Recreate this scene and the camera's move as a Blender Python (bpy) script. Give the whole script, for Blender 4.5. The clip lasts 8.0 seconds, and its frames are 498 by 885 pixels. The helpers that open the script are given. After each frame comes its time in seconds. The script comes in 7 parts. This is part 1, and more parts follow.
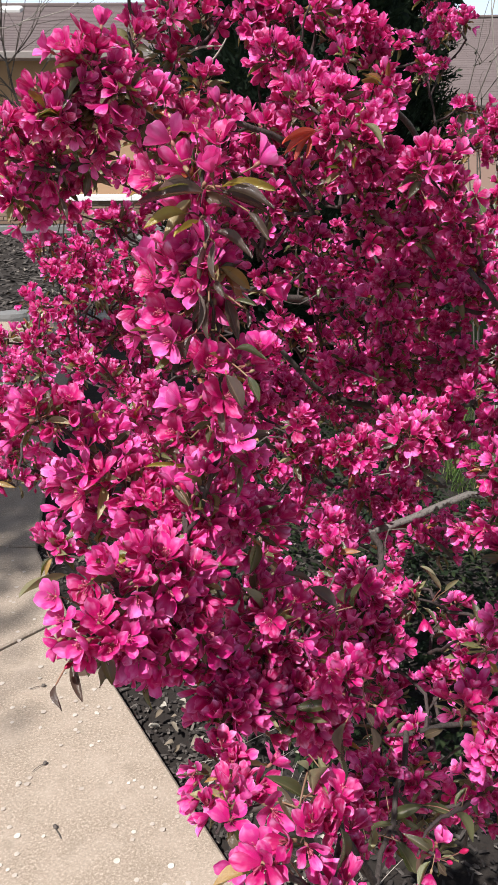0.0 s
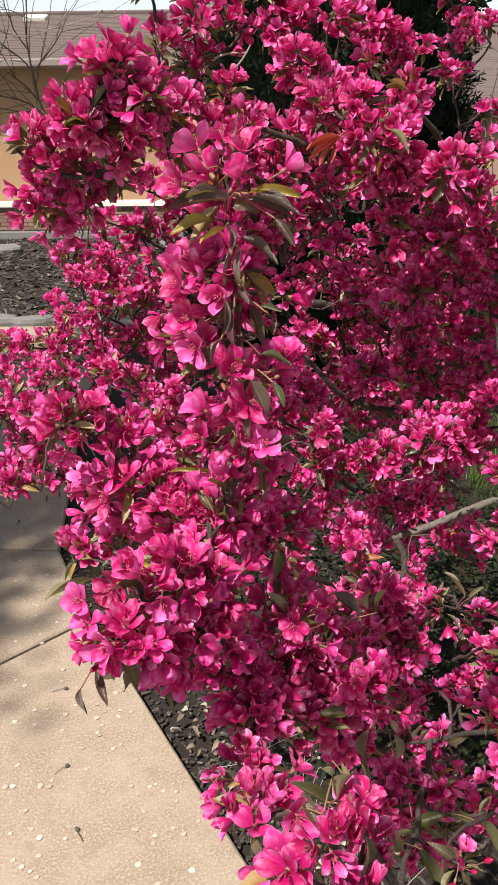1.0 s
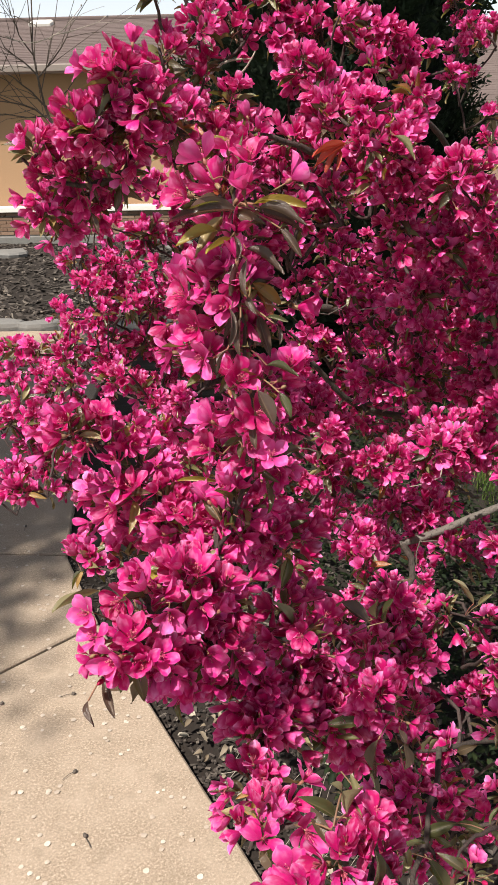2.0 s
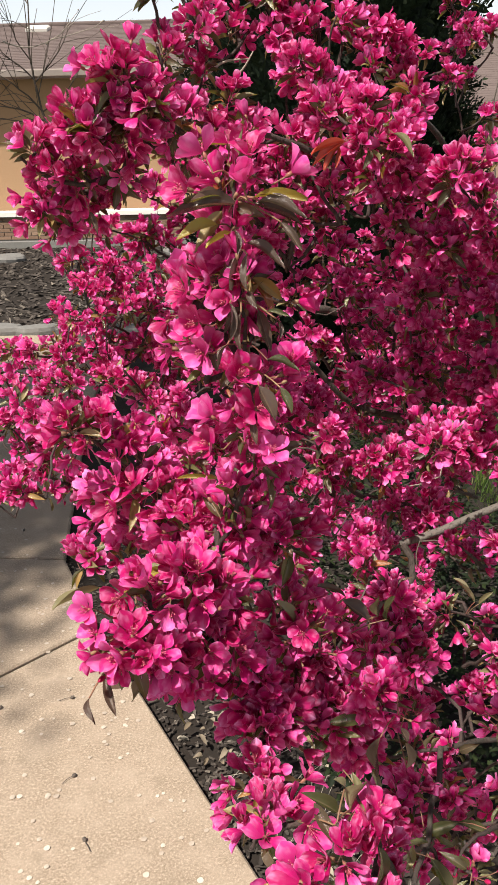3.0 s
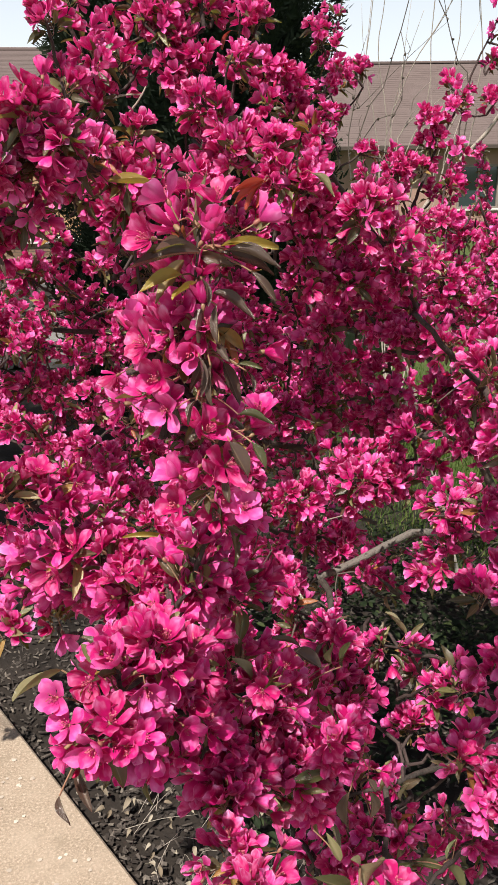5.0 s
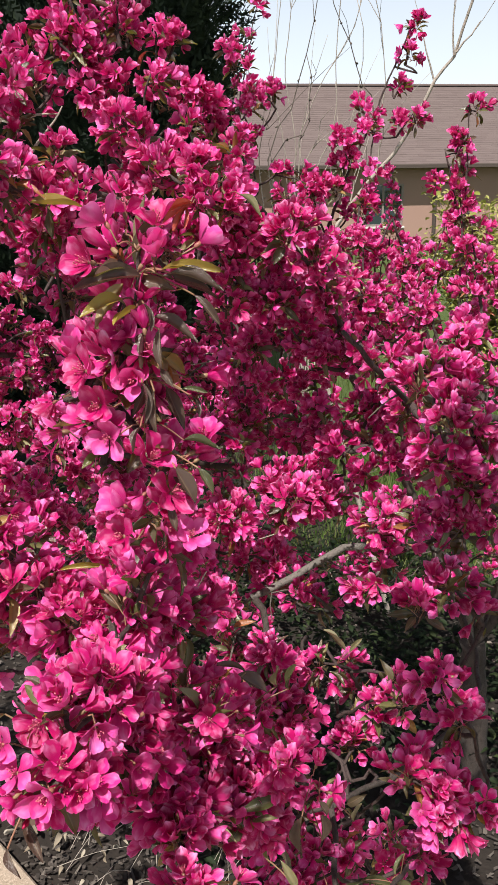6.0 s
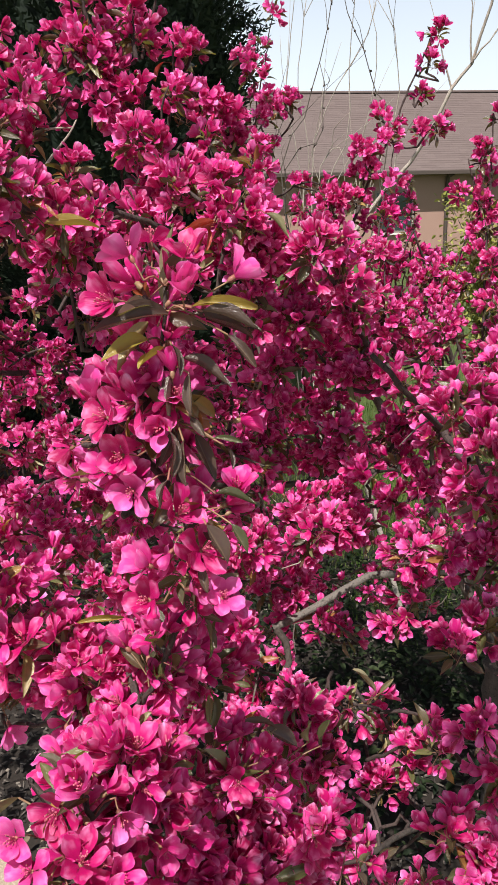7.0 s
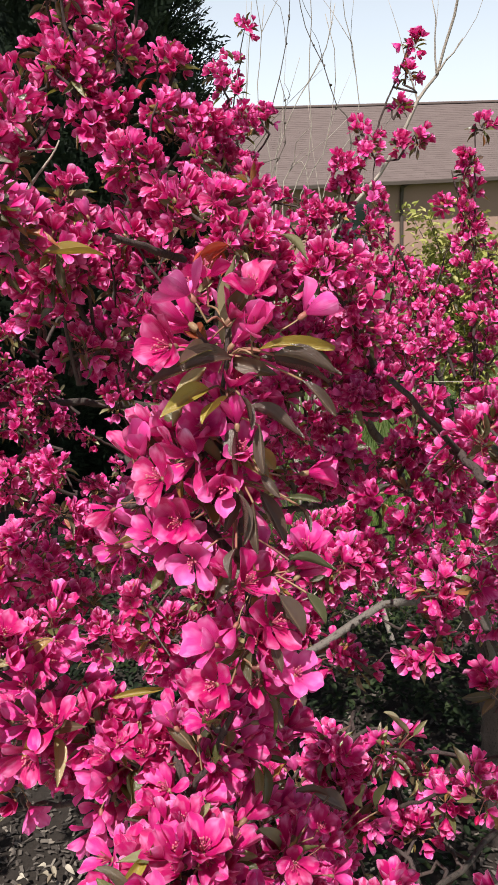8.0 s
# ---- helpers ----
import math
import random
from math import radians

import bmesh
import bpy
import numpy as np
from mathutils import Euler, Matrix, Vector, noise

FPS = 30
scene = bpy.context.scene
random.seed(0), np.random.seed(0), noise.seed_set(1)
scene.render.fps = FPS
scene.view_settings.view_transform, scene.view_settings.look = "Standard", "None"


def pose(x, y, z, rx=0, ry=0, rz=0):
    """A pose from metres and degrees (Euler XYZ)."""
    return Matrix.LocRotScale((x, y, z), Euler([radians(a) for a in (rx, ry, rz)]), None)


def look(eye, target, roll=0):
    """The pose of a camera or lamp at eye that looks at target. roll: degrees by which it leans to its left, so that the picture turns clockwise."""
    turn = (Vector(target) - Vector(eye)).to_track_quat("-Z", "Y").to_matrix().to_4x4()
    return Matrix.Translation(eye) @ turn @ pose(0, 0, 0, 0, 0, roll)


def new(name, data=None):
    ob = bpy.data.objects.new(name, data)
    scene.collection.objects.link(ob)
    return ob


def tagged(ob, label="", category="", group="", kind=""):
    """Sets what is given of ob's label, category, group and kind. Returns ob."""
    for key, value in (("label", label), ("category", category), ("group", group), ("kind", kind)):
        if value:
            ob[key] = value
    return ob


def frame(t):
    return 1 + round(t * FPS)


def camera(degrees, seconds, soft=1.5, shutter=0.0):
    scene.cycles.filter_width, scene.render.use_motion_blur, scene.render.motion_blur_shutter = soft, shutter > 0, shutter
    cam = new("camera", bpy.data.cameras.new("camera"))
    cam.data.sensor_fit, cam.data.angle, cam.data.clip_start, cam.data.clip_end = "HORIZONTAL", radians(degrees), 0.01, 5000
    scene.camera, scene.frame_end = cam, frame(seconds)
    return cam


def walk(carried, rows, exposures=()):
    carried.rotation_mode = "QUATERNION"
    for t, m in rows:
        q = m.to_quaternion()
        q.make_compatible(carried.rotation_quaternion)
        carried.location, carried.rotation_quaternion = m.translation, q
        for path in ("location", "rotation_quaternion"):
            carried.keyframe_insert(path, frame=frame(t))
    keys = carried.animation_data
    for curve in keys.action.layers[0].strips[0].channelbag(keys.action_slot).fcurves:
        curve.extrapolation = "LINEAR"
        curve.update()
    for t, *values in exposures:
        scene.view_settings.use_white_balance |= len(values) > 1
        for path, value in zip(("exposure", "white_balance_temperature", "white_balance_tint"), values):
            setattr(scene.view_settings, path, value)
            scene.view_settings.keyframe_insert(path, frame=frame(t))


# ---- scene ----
cam = camera(34.4, 8.0, soft=1.25)
PATH = [
    (0, (0.046, -0.003, 1.547), (0.044, 1.863, 0.827), -0.3),
    (0.5, (0.045, -0.006, 1.546), (0.014, 1.862, 0.832), -0.5),
    (1, (0.044, -0.004, 1.548), (-0.011, 1.865, 0.839), -0.7),
    (1.5, (0.044, 0.0, 1.552), (-0.027, 1.87, 0.846), -1.1),
    (3, (0.042, 0.0, 1.546), (-0.024, 1.875, 0.853), -1.3),
    (3.5, (0.041, -0.006, 1.543), (0.002, 1.871, 0.855), -1.1),
    (4, (0.045, -0.006, 1.546), (0.068, 1.876, 0.87), -1.2),
    (5.3, (-0.023, 0.04, 1.556), (0.307, 1.91, 0.93), -0.9),
    (5.5, (-0.023, 0.041, 1.556), (0.343, 1.907, 0.937), -0.9),
    (6, (-0.027, 0.042, 1.557), (0.442, 1.891, 0.957), -0.9),
    (6.5, (-0.034, 0.061, 1.561), (0.454, 1.907, 0.967), -1.1),
    (7, (-0.028, 0.089, 1.566), (0.416, 1.95, 0.982), -1.3),
    (7.5, (-0.024, 0.122, 1.553), (0.362, 2.002, 0.991), -1.6),
    (8, (-0.059, 0.148, 1.572), (0.472, 1.995, 1.018), -2.9),
]
WHITE = [(0, 0.42, 6000, 10), (0.5, 0.42, 6450, 10), (1.5, 0.42, 6700, 10), (3.5, 0.42, 6850, 10), (4.2, 0.42, 6800, 10), (5.3, 0.42, 6600, 10), (6.5, 0.42, 6400, 10), (8, 0.42, 6450, 10)]
walk(cam, [(t, look(eye, target, roll)) for t, eye, target, roll in PATH], WHITE)

# ---- light ----
SUN_EL, SUN_AZ = 58.0, 212.0          # degrees above the horizon; clockwise from +y
world = bpy.data.worlds.new("daylight")
scene.world = world
world.use_nodes = True
wn = world.node_tree.nodes
sky = wn.new("ShaderNodeTexSky")
sky.sky_type = "NISHITA"
sky.sun_disc = False
sky.sun_elevation = radians(SUN_EL)
sky.sun_rotation = radians(SUN_AZ)
sky.air_density, sky.dust_density = 1.0, 2.0
wn["Background"].inputs["Strength"].default_value = 0.042
# thin white haze that thickens towards the horizon
up = wn.new("ShaderNodeSeparateXYZ")
haze = wn.new("ShaderNodeValToRGB")
veil = wn.new("ShaderNodeMix")
veil.data_type = "RGBA"
haze.color_ramp.elements[0].position, haze.color_ramp.elements[0].color = 0.0, (0.92, 0.92, 0.92, 1)
haze.color_ramp.elements[1].position, haze.color_ramp.elements[1].color = 0.55, (0.05, 0.05, 0.05, 1)
veil.inputs[7].default_value = (21.2, 23.2, 25.4, 1)
wl = world.node_tree.links
wl.new(wn.new("ShaderNodeTexCoord").outputs["Generated"], up.inputs[0])
wl.new(up.outputs[2], haze.inputs[0])
wl.new(haze.outputs[0], veil.inputs[0])
wl.new(sky.outputs[0], veil.inputs[6])
wl.new(veil.outputs[2], wn["Background"].inputs["Color"])
sun_data = bpy.data.lights.new("sun", "SUN")
sun_data.energy, sun_data.angle, sun_data.color = 5.7, radians(0.53), (1.0, 0.955, 0.89)
sun = new("sun", sun_data)
se, sa = radians(SUN_EL), radians(SUN_AZ)
sun_dir = Vector((math.cos(se) * math.sin(sa), math.cos(se) * math.cos(sa), math.sin(se)))
sun.matrix_world = look((20 * sun_dir.x, 20 * sun_dir.y, 20 * sun_dir.z), (0, 0, 0))


# ---- materials ----
class Nodes:
    """A small builder of node materials."""

    def __init__(self, name):
        self.mat = bpy.data.materials.new(name)
        self.mat.use_nodes = True
        self.t = self.mat.node_tree
        self.bsdf = self.t.nodes["Principled BSDF"]
        self.out = self.t.nodes["Material Output"]

    def node(self, kind, **inputs):
        n = self.t.nodes.new("ShaderNode" + kind)
        for key, value in inputs.items():
            self.put(n, key.replace("_", " "), value)
        return n

    def put(self, n, key, value):
        if isinstance(value, bpy.types.NodeSocket):
            self.t.links.new(value, n.inputs[key])
        else:
            n.inputs[key].default_value = value

    def coords(self, kind="Object", scale=(1, 1, 1)):
        c = self.node("TexCoord")
        m = self.node("Mapping", Vector=c.outputs[kind], Scale=scale)
        return m.outputs[0]

    def noise(self, vec, scale, detail=4.0, rough=0.6):
        return self.node("TexNoise", Vector=vec, Scale=scale, Detail=detail, Roughness=rough).outputs[0]

    def ramp(self, fac, *stops):
        n = self.node("ValToRGB", Fac=fac)
        e = n.color_ramp.elements
        while len(e) < len(stops):
            e.new(0.5)
        for el, (p, c) in zip(e, stops):
            el.position, el.color = p, (*c, 1)
        return n.outputs[0]

    def mix(self, fac, a, b, mode="MIX"):
        n = self.t.nodes.new("ShaderNodeMix")
        n.data_type, n.blend_type = "RGBA", mode
        for i, v in ((0, fac), (6, a), (7, b)):
            if isinstance(v, bpy.types.NodeSocket):
                self.t.links.new(v, n.inputs[i])
            else:
                n.inputs[i].default_value = v if i == 0 else (*v, 1)
        return n.outputs[2]

    def math(self, op, a, b=0.0):
        n = self.t.nodes.new("ShaderNodeMath")
        n.operation = op
        for i, v in ((0, a), (1, b)):
            if isinstance(v, bpy.types.NodeSocket):
                self.t.links.new(v, n.inputs[i])
            else:
                n.inputs[i].default_value = v
        return n.outputs[0]

    def bump(self, height, strength, distance):
        return self.node("Bump", Height=height, Strength=strength, Distance=distance).outputs[0]

    def random(self):
        """One value for each piece, be it an object or an island of a joined mesh."""
        o = self.node("ObjectInfo").outputs["Random"]
        g = self.node("NewGeometry").outputs["Random Per Island"]
        return self.math("FRACT", self.math("ADD", o, g))

    def finish(self, color, rough=0.6, normal=None, translucent=0.0, glow=None, spec=0.5, metal=0.0, through_tint=None):
        self.put(self.bsdf, "Base Color", color if isinstance(color, bpy.types.NodeSocket) else (*color, 1))
        self.put(self.bsdf, "Roughness", rough)
        self.put(self.bsdf, "Metallic", metal)
        self.put(self.bsdf, "Specular IOR Level", spec)
        if normal:
            self.put(self.bsdf, "Normal", normal)
        if translucent:
            tr = self.node("BsdfTranslucent", Color=through_tint if through_tint else color)
            mx = self.node("MixShader", Fac=translucent)
            self.t.links.new(self.bsdf.outputs[0], mx.inputs[1])
            self.t.links.new(tr.outputs[0], mx.inputs[2])
            self.t.links.new(mx.outputs[0], self.out.inputs[0])
        return self.mat


def petal_material():
    n = Nodes("petal")
    uv = n.node("TexCoord").outputs["UV"]
    xyz = n.node("SeparateXYZ", Vector=uv)
    along = xyz.outputs[1]
    kind = n.math("FRACT", n.math("ADD", n.math("MULTIPLY", n.math("FLOOR", xyz.outputs[0]), 0.3819), n.node("ObjectInfo").outputs["Random"]))
    own = n.node("NewGeometry").outputs["Random Per Island"]
    r = n.math("ADD", n.math("MULTIPLY", kind, 0.80), n.math("SUBTRACT", n.math("MULTIPLY", own, 0.42), 0.07))
    tone = n.ramp(r, (0.0, (0.38, 0.004, 0.080)), (0.34, (0.60, 0.007, 0.160)), (0.66, (0.82, 0.025, 0.305)), (1.0, (0.94, 0.150, 0.540)))
    veins = n.noise(n.node("Mapping", Vector=uv, Scale=(26, 1.6, 1)).outputs[0], 1.0, 3.0)
    tone = n.mix(n.math("MULTIPLY", veins, 0.28), tone, (0.46, 0.006, 0.12))
    tone = n.mix(n.ramp(along, (0.0, (0.85,) * 3), (0.45, (0.25,) * 3), (0.7, (0.0,) * 3)), tone, (0.40, 0.004, 0.11))
    # pale petal margin, with the sheen of lit edges put into the same colour
    rim_patches = n.noise(n.node("Mapping", Vector=uv, Scale=(1.1, 0.9, 1)).outputs[0], 1.6, 2.0)
    rim_sheen = n.math("MULTIPLY", n.ramp(along, (0.38, (0.0,) * 3), (0.96, (1.0,) * 3)), n.ramp(rim_patches, (0.43, (0.02,) * 3), (0.66, (1.0,) * 3)))
    tone = n.mix(n.math("MULTIPLY", rim_sheen, 0.85), tone, (0.95, 0.46, 0.80))
    through_tint = n.mix(0.5, tone, (0.86, 0.006, 0.20))
    return n.finish(tone, 0.40, n.bump(veins, 0.7, 0.0008), 0.28, spec=0.36, through_tint=through_tint)


def leaf_material(name, stops, through_tint):
    n = Nodes(name)
    uv = n.node("TexCoord").outputs["UV"]
    r = n.random()
    tone = n.ramp(r, *stops)
    across = n.math("ABSOLUTE", n.math("SUBTRACT", n.node("SeparateXYZ", Vector=uv).outputs[0], 0.5))
    rib = n.ramp(across, (0.0, (1.0,) * 3), (0.07, (0.0,) * 3), (1.0, (0.0,) * 3))
    spots = n.noise(uv, 7.0)
    tone = n.mix(n.math("MULTIPLY", spots, 0.45), tone, (0.13, 0.105, 0.055))
    tone = n.mix(n.math("MULTIPLY", rib, 0.5), tone, (0.24, 0.17, 0.10))
    return n.finish(tone, 0.27, n.bump(n.noise(uv, 18.0), 0.5, 0.001), 0.22, spec=0.7, through_tint=n.mix(0.6, tone, through_tint))


def bark_material(name, dark, light, scale=60.0):
    n = Nodes(name)
    c = n.coords("Object")
    a = n.noise(c, scale, 6.0, 0.7)
    b2 = n.noise(c, scale * 0.13, 3.0)
    tone = n.mix(a, dark, light)
    tone = n.mix(n.math("MULTIPLY", b2, 0.5), tone, (light[0] * 1.15, light[1] * 1.15, light[2] * 1.1))
    crack = n.noise(n.coords("Object", (1.0, 1.0, 0.35)), scale * 4.0, 3.0, 0.7)
    tone = n.mix(n.ramp(crack, (0.34, (0.8,) * 3), (0.46, (0.0,) * 3)), tone, dark)
    return n.finish(tone, 0.8, n.bump(n.math("ADD", a, crack), 0.9, 0.003), spec=0.3)


def concrete_material():
    n = Nodes("concrete")
    c = n.coords("Object")
    grain = n.noise(c, 150.0, 4.0, 0.85)
    blot = n.noise(c, 2.2, 5.0)
    fine = n.noise(c, 60.0, 4.0)
    tone = n.mix(blot, (0.266, 0.204, 0.150), (0.360, 0.280, 0.211))
    tone = n.mix(n.ramp(grain, (0.36, (0.95,) * 3), (0.50, (0.0,) * 3)), tone, (0.20, 0.16, 0.115))
    tone = n.mix(n.ramp(grain, (0.53, (0.0,) * 3), (0.64, (0.8,) * 3)), tone, (0.58, 0.48, 0.383))
    tone = n.mix(n.ramp(fine, (0.55, (0.0,) * 3), (0.8, (0.3,) * 3)), tone, (0.30, 0.25, 0.20))
    cloud = n.noise(c, 9.0, 4.0, 0.7)
    tone = n.mix(n.ramp(cloud, (0.42, (0.0,) * 3), (0.68, (0.55,) * 3)), tone, (0.406, 0.325, 0.252))
    stain = n.noise(c, 16.0, 3.0, 0.55)
    tone = n.mix(n.ramp(stain, (0.30, (0.45,) * 3), (0.42, (0.0,) * 3)), tone, (0.235, 0.185, 0.135))
    return n.finish(tone, 0.88, n.bump(grain, 0.5, 0.002), spec=0.2)


def plain_noise(name, dark, light, scale, rough=0.85, bump=0.4, depth=0.004, coarse=0.1):
    n = Nodes(name)
    c = n.coords("Object")
    a, b2 = n.noise(c, scale, 5.0, 0.65), n.noise(c, scale * coarse, 3.0)
    tone = n.mix(a, dark, light)
    tone = n.mix(n.math("MULTIPLY", b2, 0.6), tone, tuple((p + q) / 2 for p, q in zip(dark, light)))
    return n.finish(tone, rough, n.bump(a, bump, depth), spec=0.25)


def piece_material(name, *stops, rough=0.8, translucent=0.0, grain=90.0):
    n = Nodes(name)
    tone = n.ramp(n.random(), *stops)
    g = n.noise(n.coords("Object"), grain, 4.0)
    tone = n.mix(n.math("MULTIPLY", g, 0.5), tone, tuple(0.45 * v for v in stops[0][1]))
    return n.finish(tone, rough, n.bump(g, 0.4, 0.002), translucent, spec=0.25)


def shingle_material():
    n = Nodes("roof_shingle")
    tone = n.ramp(n.random(), (0.0, (0.132, 0.098, 0.091)), (0.5, (0.142, 0.106, 0.099)), (1.0, (0.154, 0.116, 0.108)))
    g = n.noise(n.coords("Object"), 90.0, 4.0)
    tone = n.mix(n.math("MULTIPLY", g, 0.5), tone, (0.11, 0.09, 0.085))
    return n.finish(tone, 0.92, n.bump(g, 0.5, 0.01), spec=0.2)


PETAL = petal_material()
STAMEN = piece_material("stamen", (0.0, (0.60, 0.09, 0.20)), (0.6, (0.68, 0.20, 0.26)), (1.0, (0.26, 0.07, 0.06)), rough=0.6)
STALK = piece_material("stalk", (0.0, (0.16, 0.06, 0.05)), (0.5, (0.30, 0.20, 0.11)), (1.0, (0.34, 0.12, 0.10)), rough=0.4)
BUD = piece_material("bud", (0.0, (0.42, 0.004, 0.06)), (1.0, (0.62, 0.02, 0.15)), rough=0.4, translucent=0.15)
# the palest stop also stands in for leaf flecks bright with sun
LEAF = leaf_material("bronze_leaf", ((0.0, (0.035, 0.042, 0.022)), (0.22, (0.060, 0.052, 0.035)), (0.42, (0.100, 0.042, 0.044)), (0.58, (0.075, 0.085, 0.032)), (0.72, (0.150, 0.155, 0.060)), (0.84, (0.36, 0.33, 0.18)), (0.93, (0.40, 0.22, 0.06)), (1.0, (0.32, 0.05, 0.025))), (0.42, 0.40, 0.04))
GOLD_LEAF = leaf_material("golden_leaf", ((0.0, (0.30, 0.20, 0.03)), (1.0, (0.38, 0.30, 0.05))), (0.55, 0.42, 0.03))
RED_LEAF = leaf_material("red_leaf", ((0.0, (0.40, 0.020, 0.020)), (1.0, (0.52, 0.045, 0.026))), (0.72, 0.07, 0.02))
DARK_LEAF = leaf_material("dark_bronze_leaf", ((0.0, (0.055, 0.032, 0.032)), (1.0, (0.095, 0.055, 0.048))), (0.24, 0.08, 0.05))
OLIVE_LEAF = leaf_material("olive_leaf", ((0.0, (0.040, 0.050, 0.020)), (1.0, (0.105, 0.115, 0.045))), (0.22, 0.26, 0.05))
PALE_LEAF = leaf_material("pale_leaf", ((0.0, (0.22, 0.20, 0.10)), (1.0, (0.34, 0.30, 0.18))), (0.42, 0.38, 0.12))
# the first bark is darkened as in shade, the second paled as in sun
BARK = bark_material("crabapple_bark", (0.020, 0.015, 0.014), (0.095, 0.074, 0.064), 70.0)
LIT_BARK = bark_material("lit_limb_bark", (0.050, 0.042, 0.038), (0.21, 0.185, 0.165), 70.0)
PALE_BARK = bark_material("pale_twig_bark", (0.20, 0.165, 0.14), (0.46, 0.40, 0.345), 90.0)
DARK_TWIG = bark_material("dark_twig_bark", (0.04, 0.033, 0.03), (0.16, 0.13, 0.11), 90.0)
TWIG = bark_material("crabapple_twig", (0.022, 0.015, 0.016), (0.095, 0.066, 0.060), 90.0)
BROWN_TWIG = bark_material("brown_twig_bark", (0.030, 0.024, 0.020), (0.12, 0.092, 0.076), 90.0)
CONCRETE = concrete_material()
MULCH = plain_noise("mulch_soil", (0.010, 0.008, 0.006), (0.040, 0.031, 0.026), 60.0, 0.95, 0.8, 0.01)
CHIP = piece_material("wood_chip", (0.0, (0.030, 0.024, 0.021)), (0.6, (0.085, 0.070, 0.060)), (0.9, (0.16, 0.135, 0.115)), (1.0, (0.26, 0.22, 0.18)), rough=0.9)
DRY_LEAF = piece_material("dry_leaf", (0.0, (0.16, 0.12, 0.08)), (0.6, (0.33, 0.28, 0.21)), (1.0, (0.50, 0.45, 0.37)), rough=0.7)
STONE = plain_noise("bed_stone", (0.11, 0.105, 0.10), (0.25, 0.24, 0.225), 26.0, 0.85, 0.6, 0.01)
LAWN = plain_noise("lawn", (0.035, 0.055, 0.014), (0.095, 0.125, 0.035), 30.0, 0.95, 0.8, 0.02, 0.05)
GRASS = piece_material("grass_blade", (0.0, (0.05, 0.10, 0.018)), (0.6, (0.10, 0.17, 0.03)), (0.85, (0.16, 0.20, 0.05)), (1.0, (0.30, 0.26, 0.12)), rough=0.6, translucent=0.3)
# near-black tones put the deep shade under the tree into the leaf colour
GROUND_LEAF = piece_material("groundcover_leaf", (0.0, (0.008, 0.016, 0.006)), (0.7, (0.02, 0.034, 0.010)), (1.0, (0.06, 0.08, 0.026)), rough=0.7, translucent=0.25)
CONIFER = piece_material("conifer_spray", (0.0, (0.008, 0.016, 0.008)), (0.6, (0.014, 0.026, 0.012)), (1.0, (0.026, 0.038, 0.018)), rough=0.75, translucent=0.05)
HEDGE_LEAF = piece_material("spring_leaf", (0.0, (0.26, 0.28, 0.06)), (0.6, (0.44, 0.43, 0.12)), (1.0, (0.58, 0.52, 0.22)), rough=0.5, translucent=0.35)
TAN_WALL = plain_noise("tan_stucco", (0.27, 0.168, 0.098), (0.34, 0.215, 0.126), 40.0, 0.9, 0.3, 0.004, 0.04)
BROWN_WALL = plain_noise("brown_stucco", (0.30, 0.185, 0.148), (0.37, 0.240, 0.192), 40.0, 0.9, 0.3, 0.004, 0.04)
SHINGLE = shingle_material()
WHITE_TRIM = plain_noise("painted_trim", (0.50, 0.47, 0.43), (0.62, 0.59, 0.55), 30.0, 0.6, 0.1, 0.002)
TAUPE_TRIM = plain_noise("taupe_trim", (0.20, 0.165, 0.145), (0.27, 0.23, 0.205), 30.0, 0.6, 0.1, 0.002)
BROWN_TRIM = plain_noise("brown_trim", (0.055, 0.042, 0.036), (0.095, 0.073, 0.062), 30.0, 0.6, 0.1, 0.002)
WHITE_STONE = plain_noise("white_coping", (0.66, 0.62, 0.57), (0.78, 0.75, 0.70), 25.0, 0.8, 0.3, 0.004)
BRICK = piece_material("brown_brick", (0.0, (0.20, 0.125, 0.085)), (0.5, (0.26, 0.165, 0.115)), (1.0, (0.33, 0.22, 0.155)), rough=0.9)
MORTAR = plain_noise("mortar", (0.30, 0.28, 0.25), (0.42, 0.39, 0.35), 60.0, 0.95, 0.3, 0.003)
glass = Nodes("window_glass")
GLASS = glass.finish((0.03, 0.045, 0.05), 0.05, spec=0.8)


# ---- mesh helpers ----
def mesh_from(name, verts, quads, mats, mat_index=None, uvs=None, smooth=True):
    """A mesh from arrays: verts (n, 3), quads (m, 4), an index of material for each quad, uvs (m, 4, 2)."""
    verts, quads = np.asarray(verts, dtype=np.float32), np.asarray(quads, dtype=np.int32)
    me = bpy.data.meshes.new(name)
    me.vertices.add(len(verts))
    me.vertices.foreach_set("co", verts.ravel())
    me.loops.add(quads.size)
    me.loops.foreach_set("vertex_index", quads.ravel())
    me.polygons.add(len(quads))
    me.polygons.foreach_set("loop_start", np.arange(0, quads.size, 4, dtype=np.int32))
    me.polygons.foreach_set("use_smooth", np.full(len(quads), smooth))
    if mat_index is not None:
        me.polygons.foreach_set("material_index", np.asarray(mat_index, dtype=np.int32))
    for m in mats:
        me.materials.append(m)
    if uvs is not None:
        layer = me.uv_layers.new(name="UVMap")
        layer.data.foreach_set("uv", np.asarray(uvs, dtype=np.float32).ravel())
    me.update(calc_edges=True)
    me.validate()
    return me


